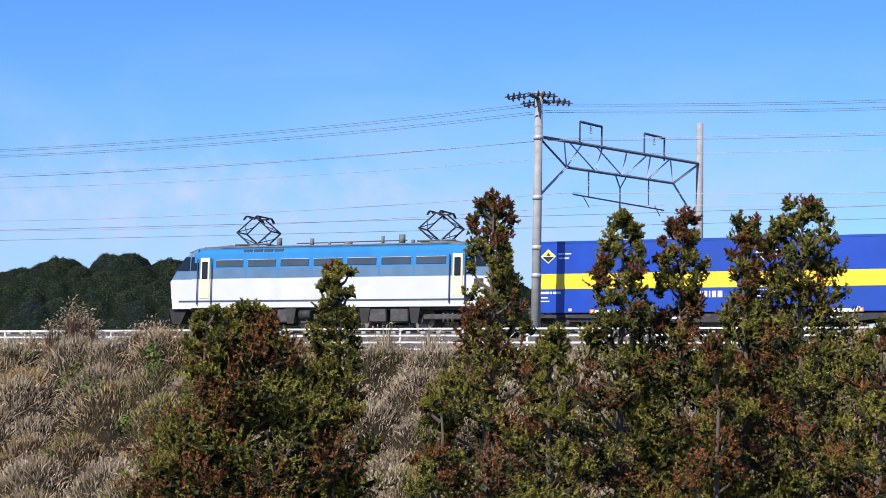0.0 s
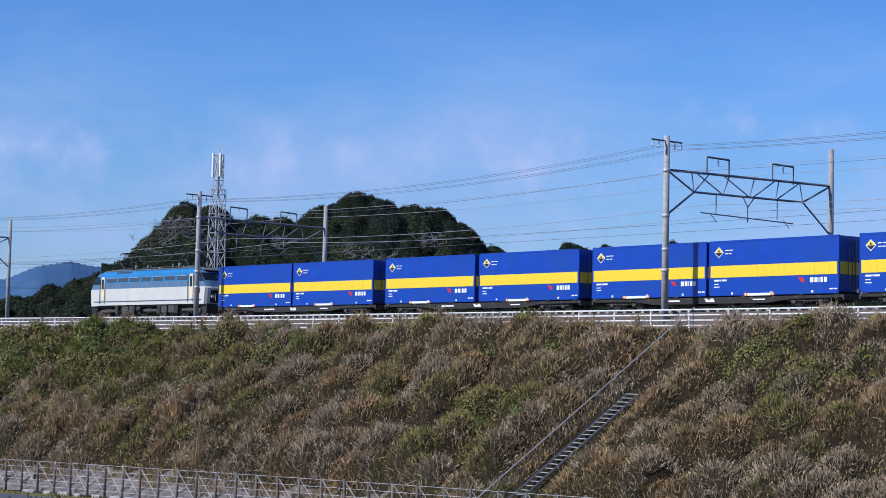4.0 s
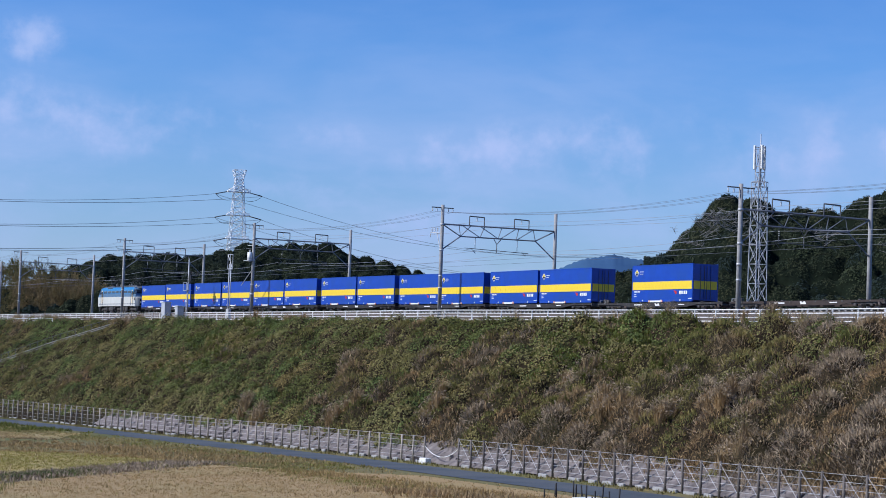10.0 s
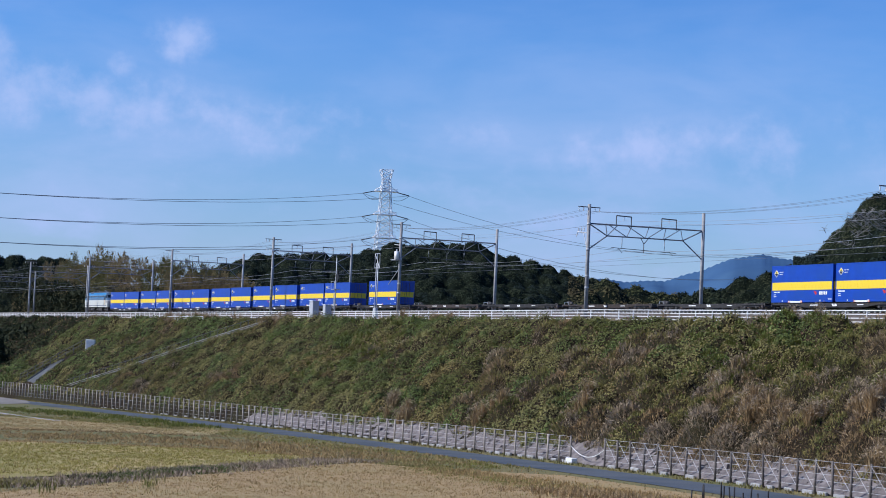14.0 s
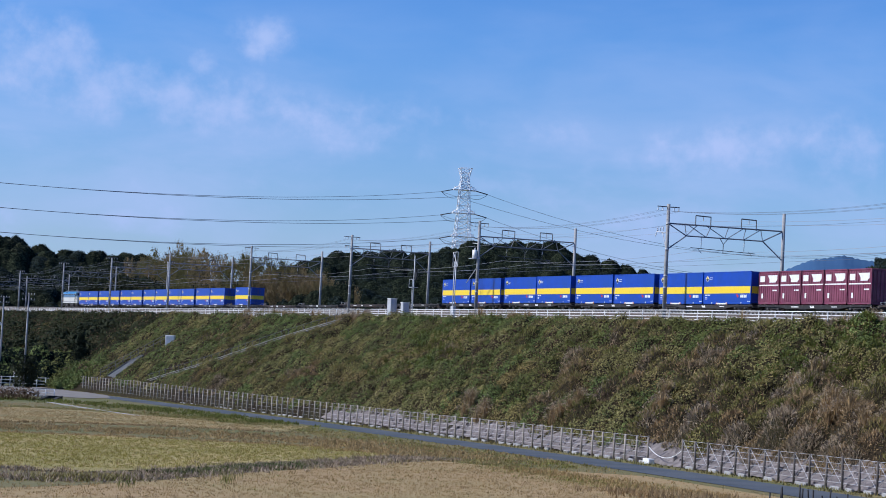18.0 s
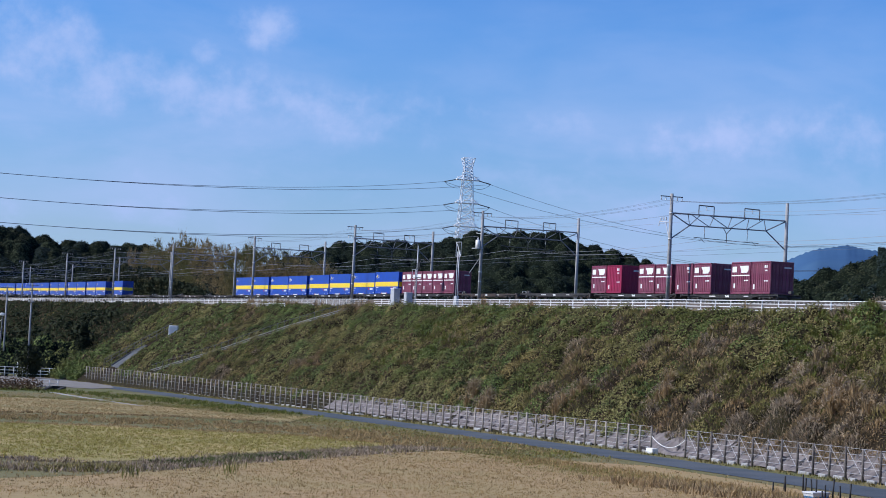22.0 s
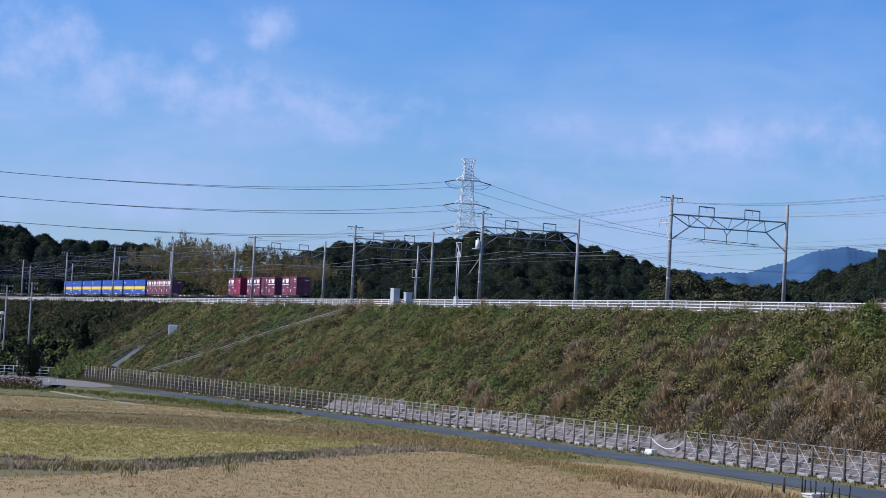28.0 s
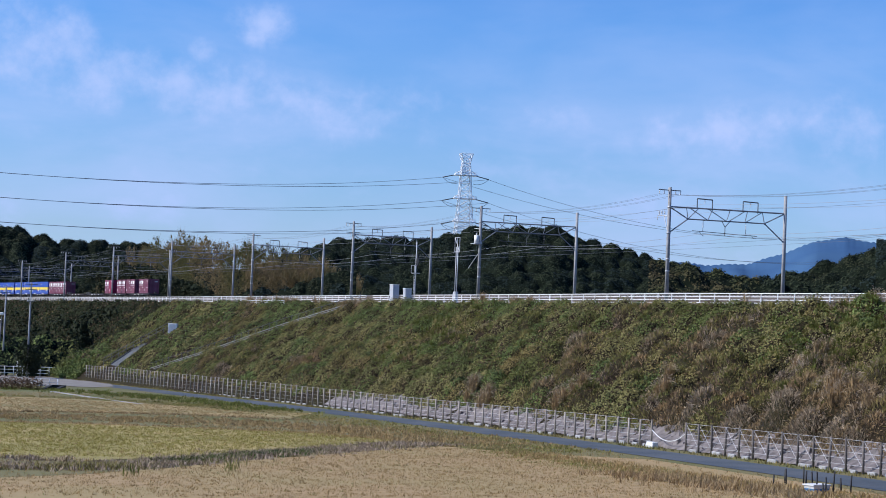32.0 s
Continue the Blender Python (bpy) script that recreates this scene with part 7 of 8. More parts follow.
def wood(name, label, ridge, d0, d1, crown, leaf, dense, material, base_el=1.0, lower=1.0, hull=True):
    """A wood on a hill: ridge is (bearing, elevation of the tree tops); it rises from d0 to its crest at d1. Its canopy is a sheet of
    rounded crowns, set all over with leaf sprays that lie along it; crown is a tree's width."""
    az = np.array([r[0] for r in ridge])
    el = np.array([r[1] for r in ridge])
    order = np.argsort(az)
    az, el = az[order], el[order]
    table = np.random.default_rng(len(ridge) * 31 + int(d0)).random((4, 256, 256))
    mean_d = (d0 + d1) / 2
    deep = (d1 - d0) * 1.12

    def sheet(A, U):
        D = d0 + deep * U
        x = np.radians(A) * mean_d
        E = base_el - lower + (np.interp(A, az, el) - base_el + lower) * np.minimum(1.0, U * 1.12) ** 0.7
        big, small = crowns(x, D, crown, table)[0], crowns(x + 3.1, D + 1.7, crown * 0.36, table)[0]
        Z = EYE[2] + D * np.tan(np.radians(E)) - crown * 0.86 + crown * (0.84 * big + 0.26 * small) - np.maximum(0, U * 1.12 - 1.0) * deep * 0.5
        return np.stack([-np.sin(np.radians(A)) * D, np.cos(np.radians(A)) * D, Z], -1)

    span = radians(az[-1] - az[0]) * mean_d
    if hull:
        step = max(crown / 7.0, math.sqrt(span * deep / 20000.0))
        na, nu = int(span / step) + 2, int(deep / step) + 2
        A, U = np.meshgrid(np.linspace(az[0], az[-1], na), np.linspace(0, 1, nu), indexing="ij")
        v = sheet(A, U).reshape(-1, 3)
        i = (np.arange(na - 1)[:, None] * nu + np.arange(nu - 1)[None]).ravel()
        # near-black sheet: the shade in the gaps between crowns is its colour
        canopy = mat("canopy_gap_shade", (0.010, 0.015, 0.009), (0.006, 0.009, 0.005), 0.95, scale=1.2, bump=0.6, bump_scale=2.5, world_space=True, spec=0.05)
        tagged(new("hill", soup("hill", v, np.stack([i, i + nu, i + nu + 1, i + 1], 1), canopy, smooth=True)), "wooded hillside behind the railway, near-black for the shade between crowns", "hill", kind="structure")
    n = int(span * deep * dense * 1.35)
    A, U = rng.uniform(az[0], az[-1], n), rng.random(n) ** 0.8
    high, tint = crowns(np.radians(A) * mean_d, d0 + deep * U, crown, table)
    # sprays thin out in the gaps and bare the near-black sheet
    k = rng.random(n) < np.clip(high * 2.6 - 0.85, 0.03, 1)
    A, U, tint = A[k], U[k], tint[k]
    n = len(A)
    p = sheet(A, U)
    da, du = math.degrees(0.25 / mean_d) * crown / 3, 0.25 / deep * crown / 3
    nrm = np.cross(sheet(A, U + du) - sheet(A, U - du), sheet(A + da, U) - sheet(A - da, U))
    nrm *= np.where(nrm[:, 2:] < 0, -1.0, 1.0)
    nrm /= np.linalg.norm(nrm, axis=1, keepdims=True) + 1e-9
    p = p + nrm * leaf * rng.uniform(-0.6, 1.4, (n, 1))
    nn = nrm + rng.normal(size=p.shape) * 0.30
    nn /= np.linalg.norm(nn, axis=1, keepdims=True)
    a = np.cross(nn, rng.normal(size=nn.shape))
    a /= np.linalg.norm(a, axis=1, keepdims=True) + 1e-9
    b = np.cross(nn, a)
    sz = leaf * (0.6 + 0.8 * rng.random((n, 1)))
    v = np.stack([p - a * sz * 0.9 - b * sz * 0.5, p + a * sz, p + b * sz * 0.9 - a * sz * 0.25], 1)
    for k, m in ((tint < 0.45, material), ((tint >= 0.45) & (tint < 0.75), material if material in (SCRUB, GREEN) else PALEFOREST), (tint >= 0.75, material if material in (SCRUB, GREEN) else BLUEFOREST)):
        w = v[k].reshape(-1, 3)
        if len(w):
            stuff(name, (w, np.arange(len(w)).reshape(-1, 3)), m, label, "wood")


# hill leaves: a little distance haze is put into the green as blue
FOREST = mat("forest_leaves", (0.022, 0.034, 0.023), (0.010, 0.017, 0.013), 0.8, scale=0.35, island=0.12, patch=(0.034, 0.042, 0.022), patch_scale=0.16, world_space=True, spec=0.12)
DARKFOREST = mat("dark_forest_leaves", (0.026, 0.036, 0.018), (0.011, 0.017, 0.009), 0.8, scale=0.4, island=0.12, patch=(0.042, 0.046, 0.021), patch_scale=0.2, world_space=True, spec=0.12)
PALEFOREST = mat("pale_forest_leaves", (0.048, 0.060, 0.030), (0.026, 0.034, 0.018), 0.8, scale=0.4, island=0.15, world_space=True, spec=0.1)
BLUEFOREST = mat("blue_forest_leaves", (0.030, 0.044, 0.036), (0.014, 0.023, 0.020), 0.8, scale=0.4, island=0.15, world_space=True, spec=0.1)
BAMBOO = mat("bamboo_leaves", (0.31, 0.225, 0.115), (0.17, 0.135, 0.066), 0.85, scale=0.25, island=0.18, patch=(0.13, 0.125, 0.05), patch_scale=0.07, world_space=True, transl=0.4, spec=0.12)
SCRUB = mat("olive_scrub", (0.155, 0.122, 0.058), (0.080, 0.068, 0.032), 0.85, scale=0.3, island=0.4, patch=(0.07, 0.075, 0.03), patch_scale=0.06, world_space=True, transl=0.15, spec=0.12)
wood("far_wood", "dark green wood on the ridge behind the railway", [(17.0, 2.7), (15.0, 2.6), (13.35, 2.47), (12.86, 2.43), (12.32, 2.2), (11.36, 2.13), (10.36, 2.14), (9.35, 2.13), (7.0, 1.95)], 690, 760, 5.6, 0.32, 7.0, DARKFOREST, 0.6)
wood("hill_wood", "dark green wooded hill below the pylon", [(8.6, 1.5), (7.4, 1.5), (6.4, 1.5), (5.6, 1.6), (4.8, 2.0), (4.25, 2.26), (3.23, 2.55), (1.85, 2.64), (0.6, 2.72), (-0.21, 2.86), (-1.24, 3.05), (-2.44, 3.15), (-3.65, 3.12), (-4.35, 2.81), (-5.39, 2.58), (-6.68, 2.29), (-8.2, 1.9)], 645, 740, 6.0, 0.30, 6.0, FOREST, 0.6)
wood("low_wood", "low olive trees between the hills", [(-6.3, 2.3), (-6.8, 2.33), (-7.97, 2.07), (-9.5, 1.78), (-11.0, 1.7), (-12.5, 1.9)], 330, 380, 4.5, 0.24, 9.0, SCRUB, 0.9)
wood("ridge_wood", "dark wooded ridge behind the train", [(-24.0, 3.5), (-24.8, 3.94), (-26.01, 3.9), (-27.04, 4.03), (-28.07, 3.93), (-29.27, 4.02), (-30.37, 4.12), (-32.04, 4.02), (-33.38, 4.1), (-36.5, 4.1), (-39.85, 4.16), (-41.0, 4.5), (-42.31, 4.66), (-43.98, 4.86), (-45.17, 4.74), (-50.0, 4.5), (-56.0, 4.3), (-66.0, 4.2)], 375, 420, 4.4, 0.17, 14.0, DARKFOREST, 1.5)
wood("slope_wood", "dark woodland falling towards the valley", [(-9.6, 1.9), (-11.0, 2.15), (-12.0, 2.5), (-12.9, 2.9), (-13.6, 3.2), (-14.4, 3.5), (-16.0, 3.6)], 290, 330, 3.8, 0.19, 14.0, DARKFOREST, 1.0)
wood("knoll_wood", "big dark broadleaf trees on the knoll by the phone mast", [(-13.0, 3.00), (-13.8, 3.55), (-14.4, 4.10), (-14.6, 4.50), (-15.0, 4.82), (-15.6, 5.02), (-16.3, 4.95), (-17.2, 4.80), (-17.9, 4.78), (-18.6, 4.72), (-19.4, 5.02), (-19.8, 5.25), (-20.9, 5.46), (-22.1, 5.35), (-23.0, 5.20), (-23.6, 5.02), (-24.1, 4.60), (-24.7, 4.00), (-25.2, 3.30)], 232, 272, 4.4, 0.15, 30.0, DARKFOREST, 1.2)
wood("grove_edge", "dark trees at the foot of the bamboo grove", [(6.2, 0.75), (5.0, 0.9), (4.2, 1.2), (3.4, 1.5), (2.6, 1.6)], 386, 398, 2.8, 0.24, 14.0, DARKFOREST, 0.3)
wood("embankment_scrub", "dark scrub at the far end of the embankment", [(16.0, -0.6), (13.4, -0.7), (12.6, -0.9), (12.0, -0.8), (11.2, -0.85), (10.6, -0.9), (9.9, -1.0), (9.4, -1.2)], 366, 378, 2.2, 0.22, 16.0, GREEN, -1.5, 0.4)


def bare_branches():
    """Pale bare boughs that show among the leaves of the knoll."""
    bark = mat("pale_bark", (0.29, 0.275, 0.26), (0.20, 0.185, 0.17), 0.9, scale=2.0)
    r = random.Random(12)
    for az, el, n, spread in ((-15.25, 4.15, 15, 2.2), (-15.5, 4.0, 11, 2.6), (-14.4, 3.6, 7, 2.0), (-20.6, 3.55, 9, 2.0), (-21.3, 3.3, 7, 1.8), (-22.9, 4.0, 9, 1.5), (-18.4, 3.7, 6, 1.8)):
        dist = 231.0
        q = polar(az, dist, EYE[2] + dist * math.tan(radians(el)))
        g = empty("bare_tree", None, "pale bare boughs among the dark leaves of the knoll", "tree")
        for k in range(n * 2):
            bm = bmesh.new()
            a = q + Vector((r.uniform(-1, 1) * spread, r.uniform(-1, 1), r.uniform(-1, 1) * spread * 0.45))
            way = Vector((r.uniform(-1.6, 1.6), r.uniform(-0.4, 0.4), r.uniform(0.1, 0.9)))
            b = a + way
            bm_tube(bm, a, b, 0.042, 0.022, n=4, cap=False)
            for j in range(6):
                f = a.lerp(b, r.uniform(0.2, 1.0))
                bm_tube(bm, f, f + Vector((r.uniform(-0.7, 0.7), r.uniform(-0.3, 0.3), r.uniform(-0.1, 0.6))), 0.022, 0.012, n=3, cap=False)
            part("bough", bm, bark, g)


bare_branches()


def bamboo_grove():
    """Close-standing culms, each a slender column of soft leaves with a nodding tip."""
    n = 620
    az = rng.uniform(2.5, 10.4, n)
    top = np.interp(az, [2.4, 3.02, 3.89, 4.58, 5.45, 5.96, 6.65, 7.5, 8.02, 8.4, 8.85, 9.4, 10.4], [1.3, 1.65, 1.95, 2.1, 2.22, 2.30, 2.34, 2.38, 2.50, 2.30, 2.25, 1.9, 1.2])
    top = top + rng.normal(size=n) * 0.13 - 0.12
    depth = rng.random(n)
    dist = np.interp(az, [2.5, 6.0, 7.5, 10.4], [404, 404, 440, 545]) + 26 * depth
    z = EYE[2] + dist * np.tan(np.radians(top)) - 4.5 * (1 - depth) ** 1.5
    x, y = -np.sin(np.radians(az)) * dist, np.cos(np.radians(az)) * dist
    tip = np.stack([x, y, z], -1)
    lumps, radii = [], []
    for drop, r in ((0.7, 0.45), (2.2, 0.85), (4.0, 1.1), (6.2, 1.2), (8.6, 1.1)):
        lumps.append(tip - [0, 0, drop] + rng.normal(size=(n, 3)) * [0.35, 0.3, 0.25])
        radii.append(r * (0.8 + 0.4 * rng.random(n)))
    stuff("bamboo_grove", leaf_cloud(np.concatenate(lumps), np.concatenate(radii), 34, 0.17, 1.9, 0.35, soft=True), BAMBOO, "tawny feathery bamboo grove behind the railway", "bamboo")
    stuff("bamboo_plume", blades(tip - [0, 0, 2.2], 14, 2.7, 0.08, 0.6, 0.30, True), BAMBOO, "feathery tips of the tawny bamboo", "bamboo")


bamboo_grove()
# dark trees along the foot of the grove, beyond the far track
n = 330
az = rng.uniform(7.0, 10.8, n)
dist = np.interp(az, [7.0, 8.0, 9.0, 10.0, 10.8], [404, 430, 461, 497, 530]) + 5 * rng.random(n)
el = 0.35 + (np.interp(az, [7.0, 8.0, 8.8, 9.6, 10.6], [0.75, 1.15, 1.4, 1.5, 1.65]) - 0.35) * rng.random(n) ** 0.7
c = np.stack([-np.sin(np.radians(az)) * dist, np.cos(np.radians(az)) * dist, EYE[2] + dist * np.tan(np.radians(el)) - 0.8], -1)
stuff("grove_edge", leaf_cloud(c, 0.9 + 0.9 * rng.random(n), 60, 0.28, 0.9, 0.5), DARKFOREST, "dark trees at the foot of the bamboo grove", "wood")


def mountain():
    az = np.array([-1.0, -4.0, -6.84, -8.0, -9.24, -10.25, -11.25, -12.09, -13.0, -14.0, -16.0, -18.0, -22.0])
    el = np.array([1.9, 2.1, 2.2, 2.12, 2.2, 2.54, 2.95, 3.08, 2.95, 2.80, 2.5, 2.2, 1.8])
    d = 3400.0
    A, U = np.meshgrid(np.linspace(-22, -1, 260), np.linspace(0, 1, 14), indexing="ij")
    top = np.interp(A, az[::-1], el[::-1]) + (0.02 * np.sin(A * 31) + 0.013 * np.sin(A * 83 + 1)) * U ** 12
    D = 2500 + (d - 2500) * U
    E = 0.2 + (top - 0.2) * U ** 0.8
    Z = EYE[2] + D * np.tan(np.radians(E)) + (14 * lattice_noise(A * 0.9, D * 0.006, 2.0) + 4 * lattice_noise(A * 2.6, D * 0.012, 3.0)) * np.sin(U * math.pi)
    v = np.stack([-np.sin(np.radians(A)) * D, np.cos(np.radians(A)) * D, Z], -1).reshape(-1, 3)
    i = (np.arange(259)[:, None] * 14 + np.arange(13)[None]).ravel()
    # the blue of distant haze is put into the mountain's base colour
    m = mat("hazed_mountain", (0.055, 0.115, 0.22), (0.045, 0.095, 0.19), 1.0, scale=0.01, patch=(0.06, 0.12, 0.215), patch_scale=0.004, world_space=True, spec=0.0)
    tagged(new("backdrop_mountain", soup("backdrop_mountain", v, np.stack([i, i + 14, i + 15, i + 1], 1), m, smooth=True)), "far mountain ridge on the horizon, blue with painted-in haze", "mountain", kind="structure")


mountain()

# ---- trees before the embankment ----
YEW = mat("yew_leaves", (0.185, 0.172, 0.034), (0.078, 0.078, 0.018), 0.6, scale=1.5, island=0.3, patch=(0.25, 0.215, 0.045), patch_scale=1.3, world_space=True, transl=0.2, spec=0.12)
RUSSET = mat("russet_leaves", (0.225, 0.098, 0.038), (0.115, 0.052, 0.022), 0.7, scale=1.5, island=0.4, world_space=True, transl=0.15, spec=0.12)
# leaves coloured dark to stand for the shade inside a crown
SHADELEAF = mat("inner_shade_leaves", (0.040, 0.042, 0.014), (0.022, 0.022, 0.009), 0.8, scale=1.5, island=0.4, world_space=True, spec=0.12)
BARK = mat("bark", (0.13, 0.10, 0.08), (0.08, 0.065, 0.05), 0.9, scale=3.0, bump=0.4, bump_scale=9.0)


def needle_tufts(centres, radii, tufts, needles):
    """Upturned tufts round each lump; every tuft is an axis set about with short needles."""
    n = len(centres)
    d = rng.normal(size=(n, tufts, 3))
    d /= np.linalg.norm(d, axis=2, keepdims=True)
    root = centres[:, None] + d * (radii[:, None, None] * np.array([0.75, 0.75, 0.55])) * (0.35 + 0.65 * rng.random((n, tufts, 1)))
    axis = d * 0.8 + np.array([0, 0, 0.75]) + rng.normal(size=d.shape) * 0.25
    axis /= np.linalg.norm(axis, axis=2, keepdims=True)
    length = radii[:, None, None] * (0.45 + 0.5 * rng.random((n, tufts, 1)))
    t = rng.random((n, tufts, needles, 1))
    foot = root[:, :, None] + (axis * length)[:, :, None] * t
    ray = rng.normal(size=(n, tufts, needles, 3)) * 0.75 + axis[:, :, None] * 0.9
    ray /= np.linalg.norm(ray, axis=3, keepdims=True)
    ln = (0.07 + 0.07 * rng.random((n, tufts, needles, 1))) * (1.15 - 0.5 * t)
    side = np.cross(ray, rng.normal(size=ray.shape))
    side /= np.linalg.norm(side, axis=3, keepdims=True) + 1e-9
    w = 0.024 * (0.7 + 0.6 * rng.random(ln.shape))
    v = np.stack([foot - side * w, foot + side * w, foot + ray * ln], 3).reshape(-1, 3)
    return v, np.arange(len(v)).reshape(-1, 3)


def tree(az, dist, top_el, widths, clumps, label, rust=0.3, seed=1):
    """widths: (height above ground as a share, crown radius in metres) from the foot up."""
    r = random.Random(seed)
    base = ground_at(az, dist)
    top = EYE[2] + dist * math.tan(radians(top_el))
    H = top - base.z
    g = empty("evergreen_tree", pose(*base), label, "tree", "trees before the embankment")
    lean = r.uniform(-0.25, 0.25)
    bm = bmesh.new()
    last = Vector((0, 0, -0.3))
    for k in range(1, 7):
        u = k / 6
        nxt = Vector((lean * u + r.uniform(-0.08, 0.08), r.uniform(-0.08, 0.08), H * 0.96 * u))
        bm_tube(bm, last, nxt, 0.015 * H * (1 - (k - 1) / 6) + 0.02, 0.015 * H * (1 - k / 6) + 0.02, n=8, cap=False)
        last = nxt
    part("trunk", bm, BARK, g)
    hs, ws = zip(*widths)
    cs, rs = [], []
    for k in range(clumps):
        u = hs[0] + (hs[-1] - hs[0]) * ((k + r.random()) / clumps)
        w = float(np.interp(u, hs, ws))
        a = r.uniform(0, 2 * math.pi)
        rad = w * (0.25 + 0.75 * r.random() ** 0.6)
        rc = min(0.62, max(0.20, w * 0.36)) * r.uniform(0.75, 1.2)
        c = Vector((lean * u + math.cos(a) * rad, math.sin(a) * rad, H * u - rc * 0.5))
        cs.append(c)
        rs.append(rc)
        if k % 3 == 0:
            bm = bmesh.new()
            foot = Vector((lean * u * 0.9, 0, H * u - rad * 0.5 - 0.35))
            bm_tube(bm, foot, foot.lerp(c, 0.6) + Vector((0, 0, -0.1)), 0.05, 0.032, n=5, cap=False)
            bm_tube(bm, foot.lerp(c, 0.6) + Vector((0, 0, -0.1)), c, 0.032, 0.014, n=5, cap=False)
            part("limb", bm, BARK, g)
    cs, rs = np.array(cs), np.array(rs)
    flow = np.sin(cs[:, 2] * 2.1 + seed) + 0.8 * np.sin(cs[:, 0] * 2.9 + 2 * seed) + 0.6 * np.sin(cs[:, 1] * 2.5 + seed) + rng.normal(size=len(cs)) * 0.7
    pick = flow > np.quantile(flow, 1 - rust)
    # inner shade as dark leaves, then tufts of needles with air between them
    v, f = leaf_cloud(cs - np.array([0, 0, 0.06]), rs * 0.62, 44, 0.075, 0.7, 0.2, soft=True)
    part("inner_crown", soup("inner_crown", v, f, SHADELEAF), None, g, "dark leaf mass added for the shade inside the crown")["kind"] = "stuff"
    for mask, m, lab in ((~pick, YEW, "dark and yellow-green needle tufts"), (pick, RUSSET, "russet needle tufts")):
        if not mask.any():
            continue
        v, f = needle_tufts(cs[mask], rs[mask], 11, 22)
        ob = part("crown", soup("crown", v, f, m), None, g, lab)
        ob["kind"] = "stuff"
    return g


SPIRE = [(0.10, 1.7), (0.35, 1.9), (0.55, 1.6), (0.68, 1.25), (0.78, 0.75), (0.86, 0.5), (0.93, 0.62), (0.985, 0.30)]
LOOSE = [(0.10, 1.6), (0.35, 1.7), (0.55, 1.5), (0.68, 1.0), (0.80, 0.75), (0.90, 0.65), (0.985, 0.28)]
MOUND = [(0.05, 2.6), (0.35, 3.0), (0.60, 2.7), (0.80, 1.9), (0.92, 1.1), (1.0, 0.4)]
tree(-47.4, 47.0, 3.35, MOUND, 460, "broad bushy evergreen with russet and green foliage", rust=0.38, seed=3)
tree(-46.0, 46.0, 3.30, [(0.05, 1.6), (0.5, 1.5), (0.85, 0.9), (1.0, 0.3)], 130, "low bushy evergreen beside a broader one", rust=0.3, seed=5)
tree(-49.9, 47.5, 4.75, [(0.1, 1.2), (0.5, 1.15), (0.72, 0.9), (0.85, 0.75), (0.93, 0.55), (1.0, 0.2)], 150, "thin-topped evergreen with loose yellow-green sprays", rust=0.15, seed=6)
tree(-54.75, 47.0, 7.15, SPIRE, 210, "tall spire-shaped evergreen with bunched foliage", rust=0.3, seed=8)
tree(-53.2, 46.0, 1.4, [(0.05, 0.9), (0.5, 0.9), (0.8, 0.6), (1.0, 0.25)], 60, "short evergreen with green and brown foliage", rust=0.25, seed=9)
tree(-58.6, 48.0, 6.65, LOOSE, 190, "tall loose evergreen with yellow-green sprays", rust=0.22, seed=11)
tree(-56.6, 45.5, 2.9, [(0.05, 1.5), (0.5, 1.3), (0.8, 0.8), (1.0, 0.3)], 110, "short evergreen with green and brown foliage", rust=0.3, seed=13)
tree(-60.5, 49.0, 6.65, LOOSE, 190, "tall loose evergreen with dark foliage", rust=0.28, seed=14)
tree(-62.35, 47.0, 6.55, [(0.1, 1.5), (0.4, 1.5), (0.62, 0.9), (0.78, 0.55), (0.9, 0.45), (0.985, 0.25)], 150, "slender evergreen turning russet", rust=0.5, seed=17)
tree(-63.95, 47.5, 7.1, [(0.10, 2.2), (0.35, 2.4), (0.55, 2.2), (0.70, 1.8), (0.80, 1.2), (0.90, 0.9), (0.985, 0.4)], 270, "large evergreen with thick green and russet foliage", rust=0.32, seed=19)
tree(-61.6, 45.0, 2.6, [(0.05, 1.5), (0.5, 1.4), (0.8, 0.9), (1.0, 0.3)], 110, "short evergreen with russet foliage", rust=0.5, seed=21)
tree(-66.2, 46.0, 3.2, [(0.05, 2.0), (0.5, 1.7), (0.8, 1.1), (1.0, 0.4)], 140, "short evergreen at the end of the row", rust=0.35, seed=23)
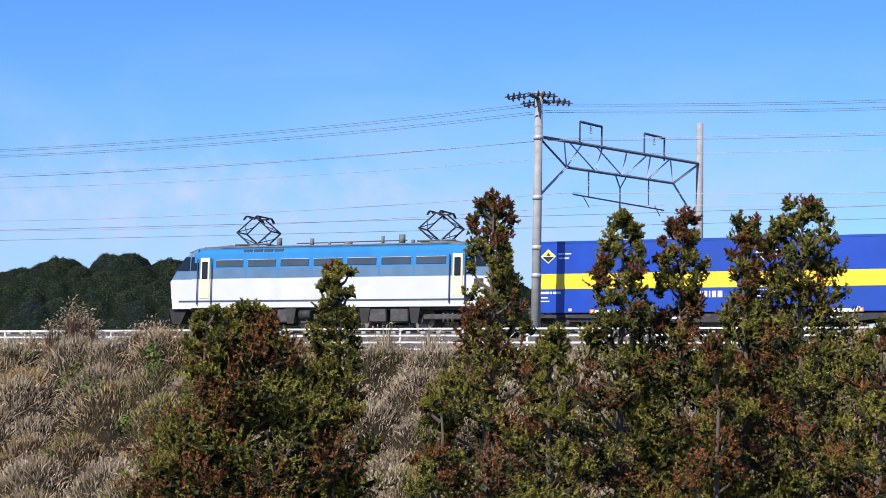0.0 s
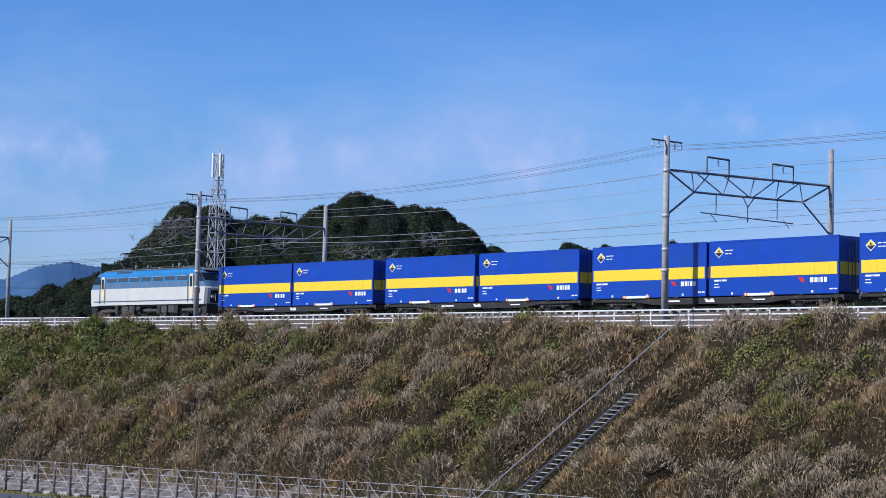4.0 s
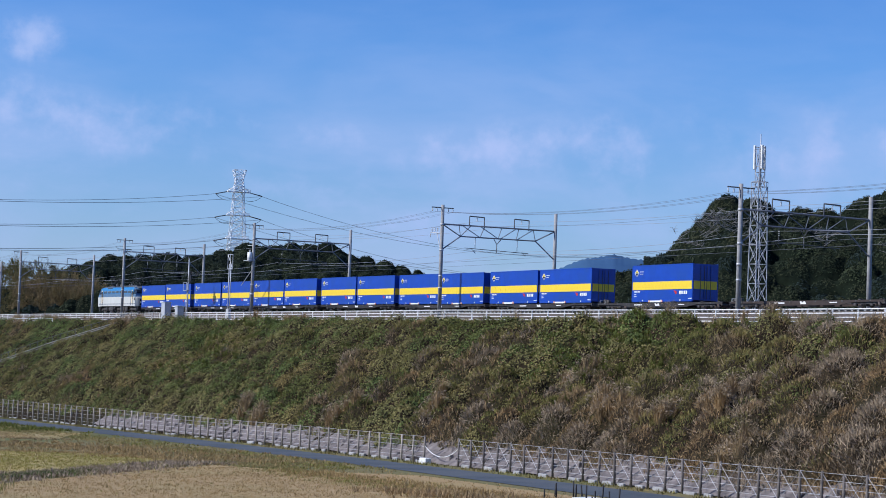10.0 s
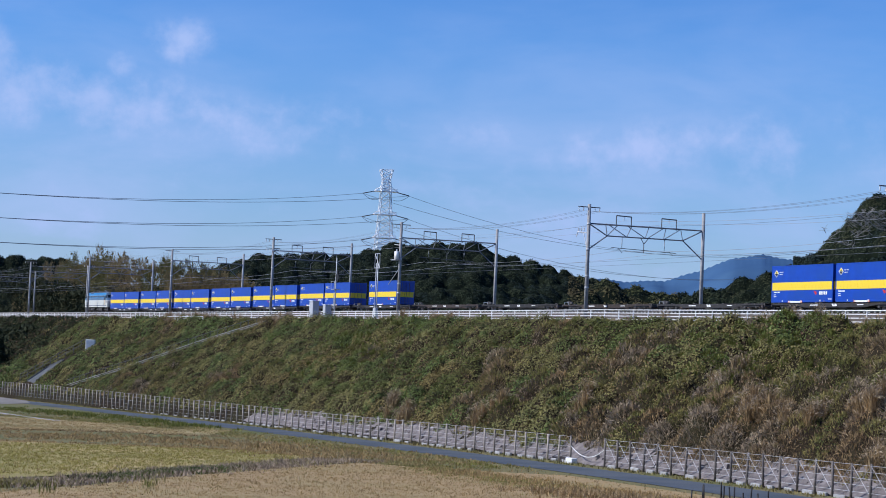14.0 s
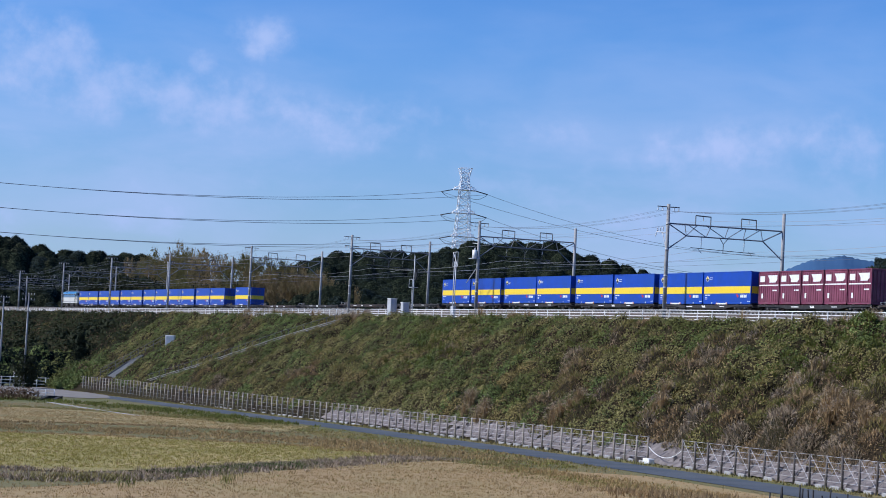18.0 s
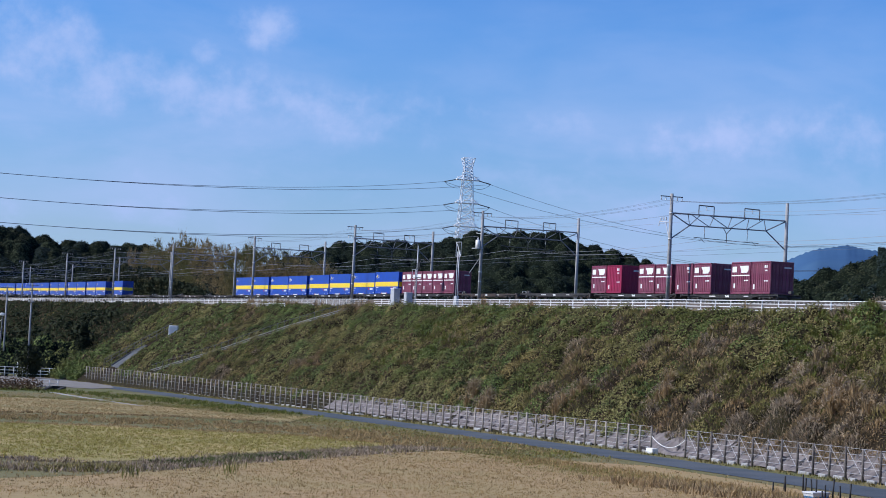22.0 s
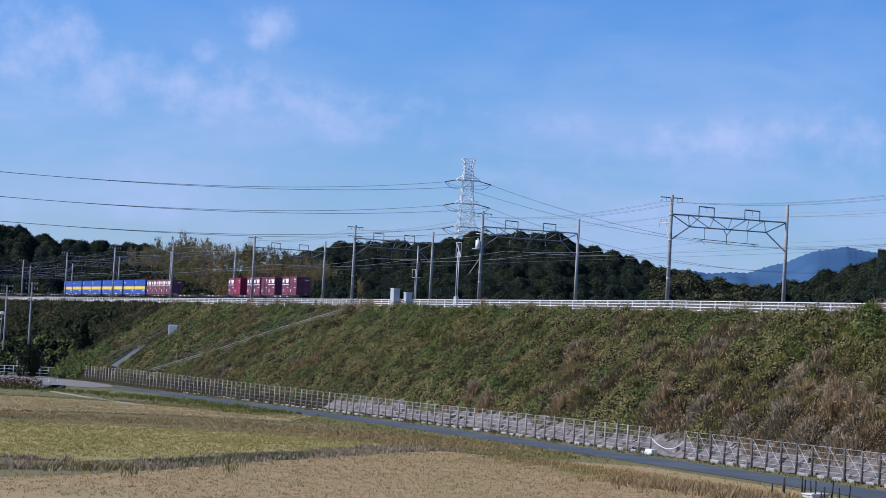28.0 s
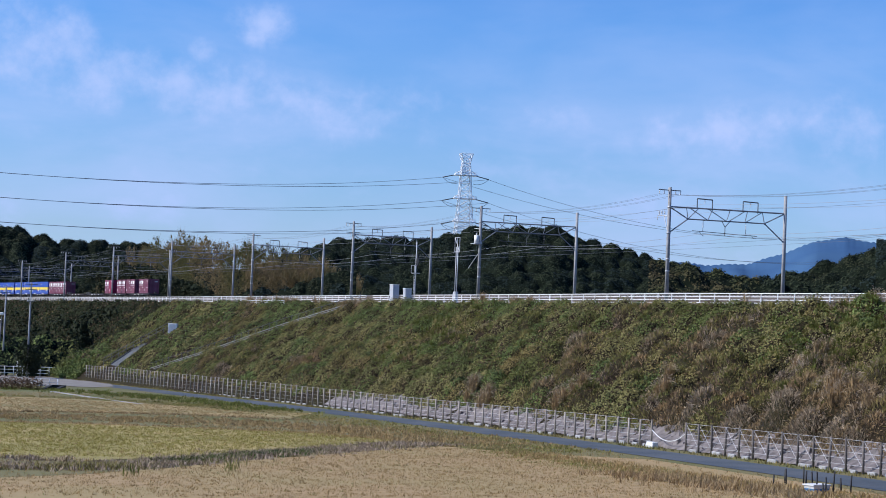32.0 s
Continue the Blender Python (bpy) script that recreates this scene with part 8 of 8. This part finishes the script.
# dark evergreens on the slope beyond the yard
ss, oo = rng.uniform(185, 300, 46), rng.uniform(-23.0, -9.0, 46)
x, y = xy(ss, oo)
c = np.stack([x, y, slope_z(ss, oo) + 0.9], -1)
stuff("slope_evergreens", leaf_cloud(c, 1.3 + 1.3 * rng.random(46), 160, 0.34, 0.9, 0.6), DARKFOREST, "dark evergreen bushes on the far slope", "bushes")
# tangled growth on the foot of the slope behind the yard
s, o = rng.uniform(157, 235, 900), rng.uniform(-31.0, -20.0, 900)
x, y = xy(s, o)
k = slope_z(s, o) > ground_z(x, y) + 0.25
c = np.stack([x, y, slope_z(s, o) + 0.25], -1)[k]
stuff("scrub", leaf_cloud(c, 0.6 + 0.7 * rng.random(len(c)), 70, 0.19, 0.8, 0.5), GREEN, "dark tangled scrub on the foot of the far slope", "scrub")
# a small dark conifer on the foot of the slope
q = slope_point(181.0, -20.6)
up = np.linspace(0, 1, 16)
c = np.array([[q.x, q.y, q.z + 0.8]]) + np.stack([0 * up, 0 * up, 5.0 * up], -1) + rng.normal(size=(16, 3)) * [0.35, 0.35, 0.1]
stuff("conifer", leaf_cloud(c, 1.7 - 1.2 * up, 130, 0.22, 0.7, 0.5), DARKFOREST, "small dark conifer on the foot of the far slope", "tree")
# the round bush by the yard
q = ground_at(12.35, 352)
c = np.array([[q.x, q.y, q.z + 3.4]]) + rng.normal(size=(18, 3)) * [1.1, 1.1, 1.5]
stuff("round_bush", leaf_cloud(c, np.full(18, 1.2), 90, 0.28, 0.9, 0.5), DARKFOREST, "dark round evergreen bush beside the yard", "bush")
c = np.concatenate([np.array(ground_at(a, 262 + 1.5 * (k % 3)))[None] + [[0, 0, 0.7 + 0.3 * (k % 2)]] for k, a in enumerate((12.0, 12.2, 12.4, 12.6, 12.8, 13.0, 13.2, 13.4, 13.7))])
stuff("hedge", leaf_cloud(c, np.full(len(c), 1.25), 150, 0.16, 0.75, 0.4), BROWNWEED, "low brown-green hedge at the field corner", "hedge")


def motions():
    """The whole train runs along the line at an even speed."""
    for thing, behind, lift in MOVING:
        rows = []
        for t in np.arange(0.0, 32.1, 2.0):
            s = FRONT_AT_9 + SPEED * (t - 9.0) - behind - 0.5 * max(0.0, 1 - t / 6)
            rows.append((float(t), spot(s, 1.25, float(rail_z(s)) + lift)))
        walk(thing, rows)


motions()
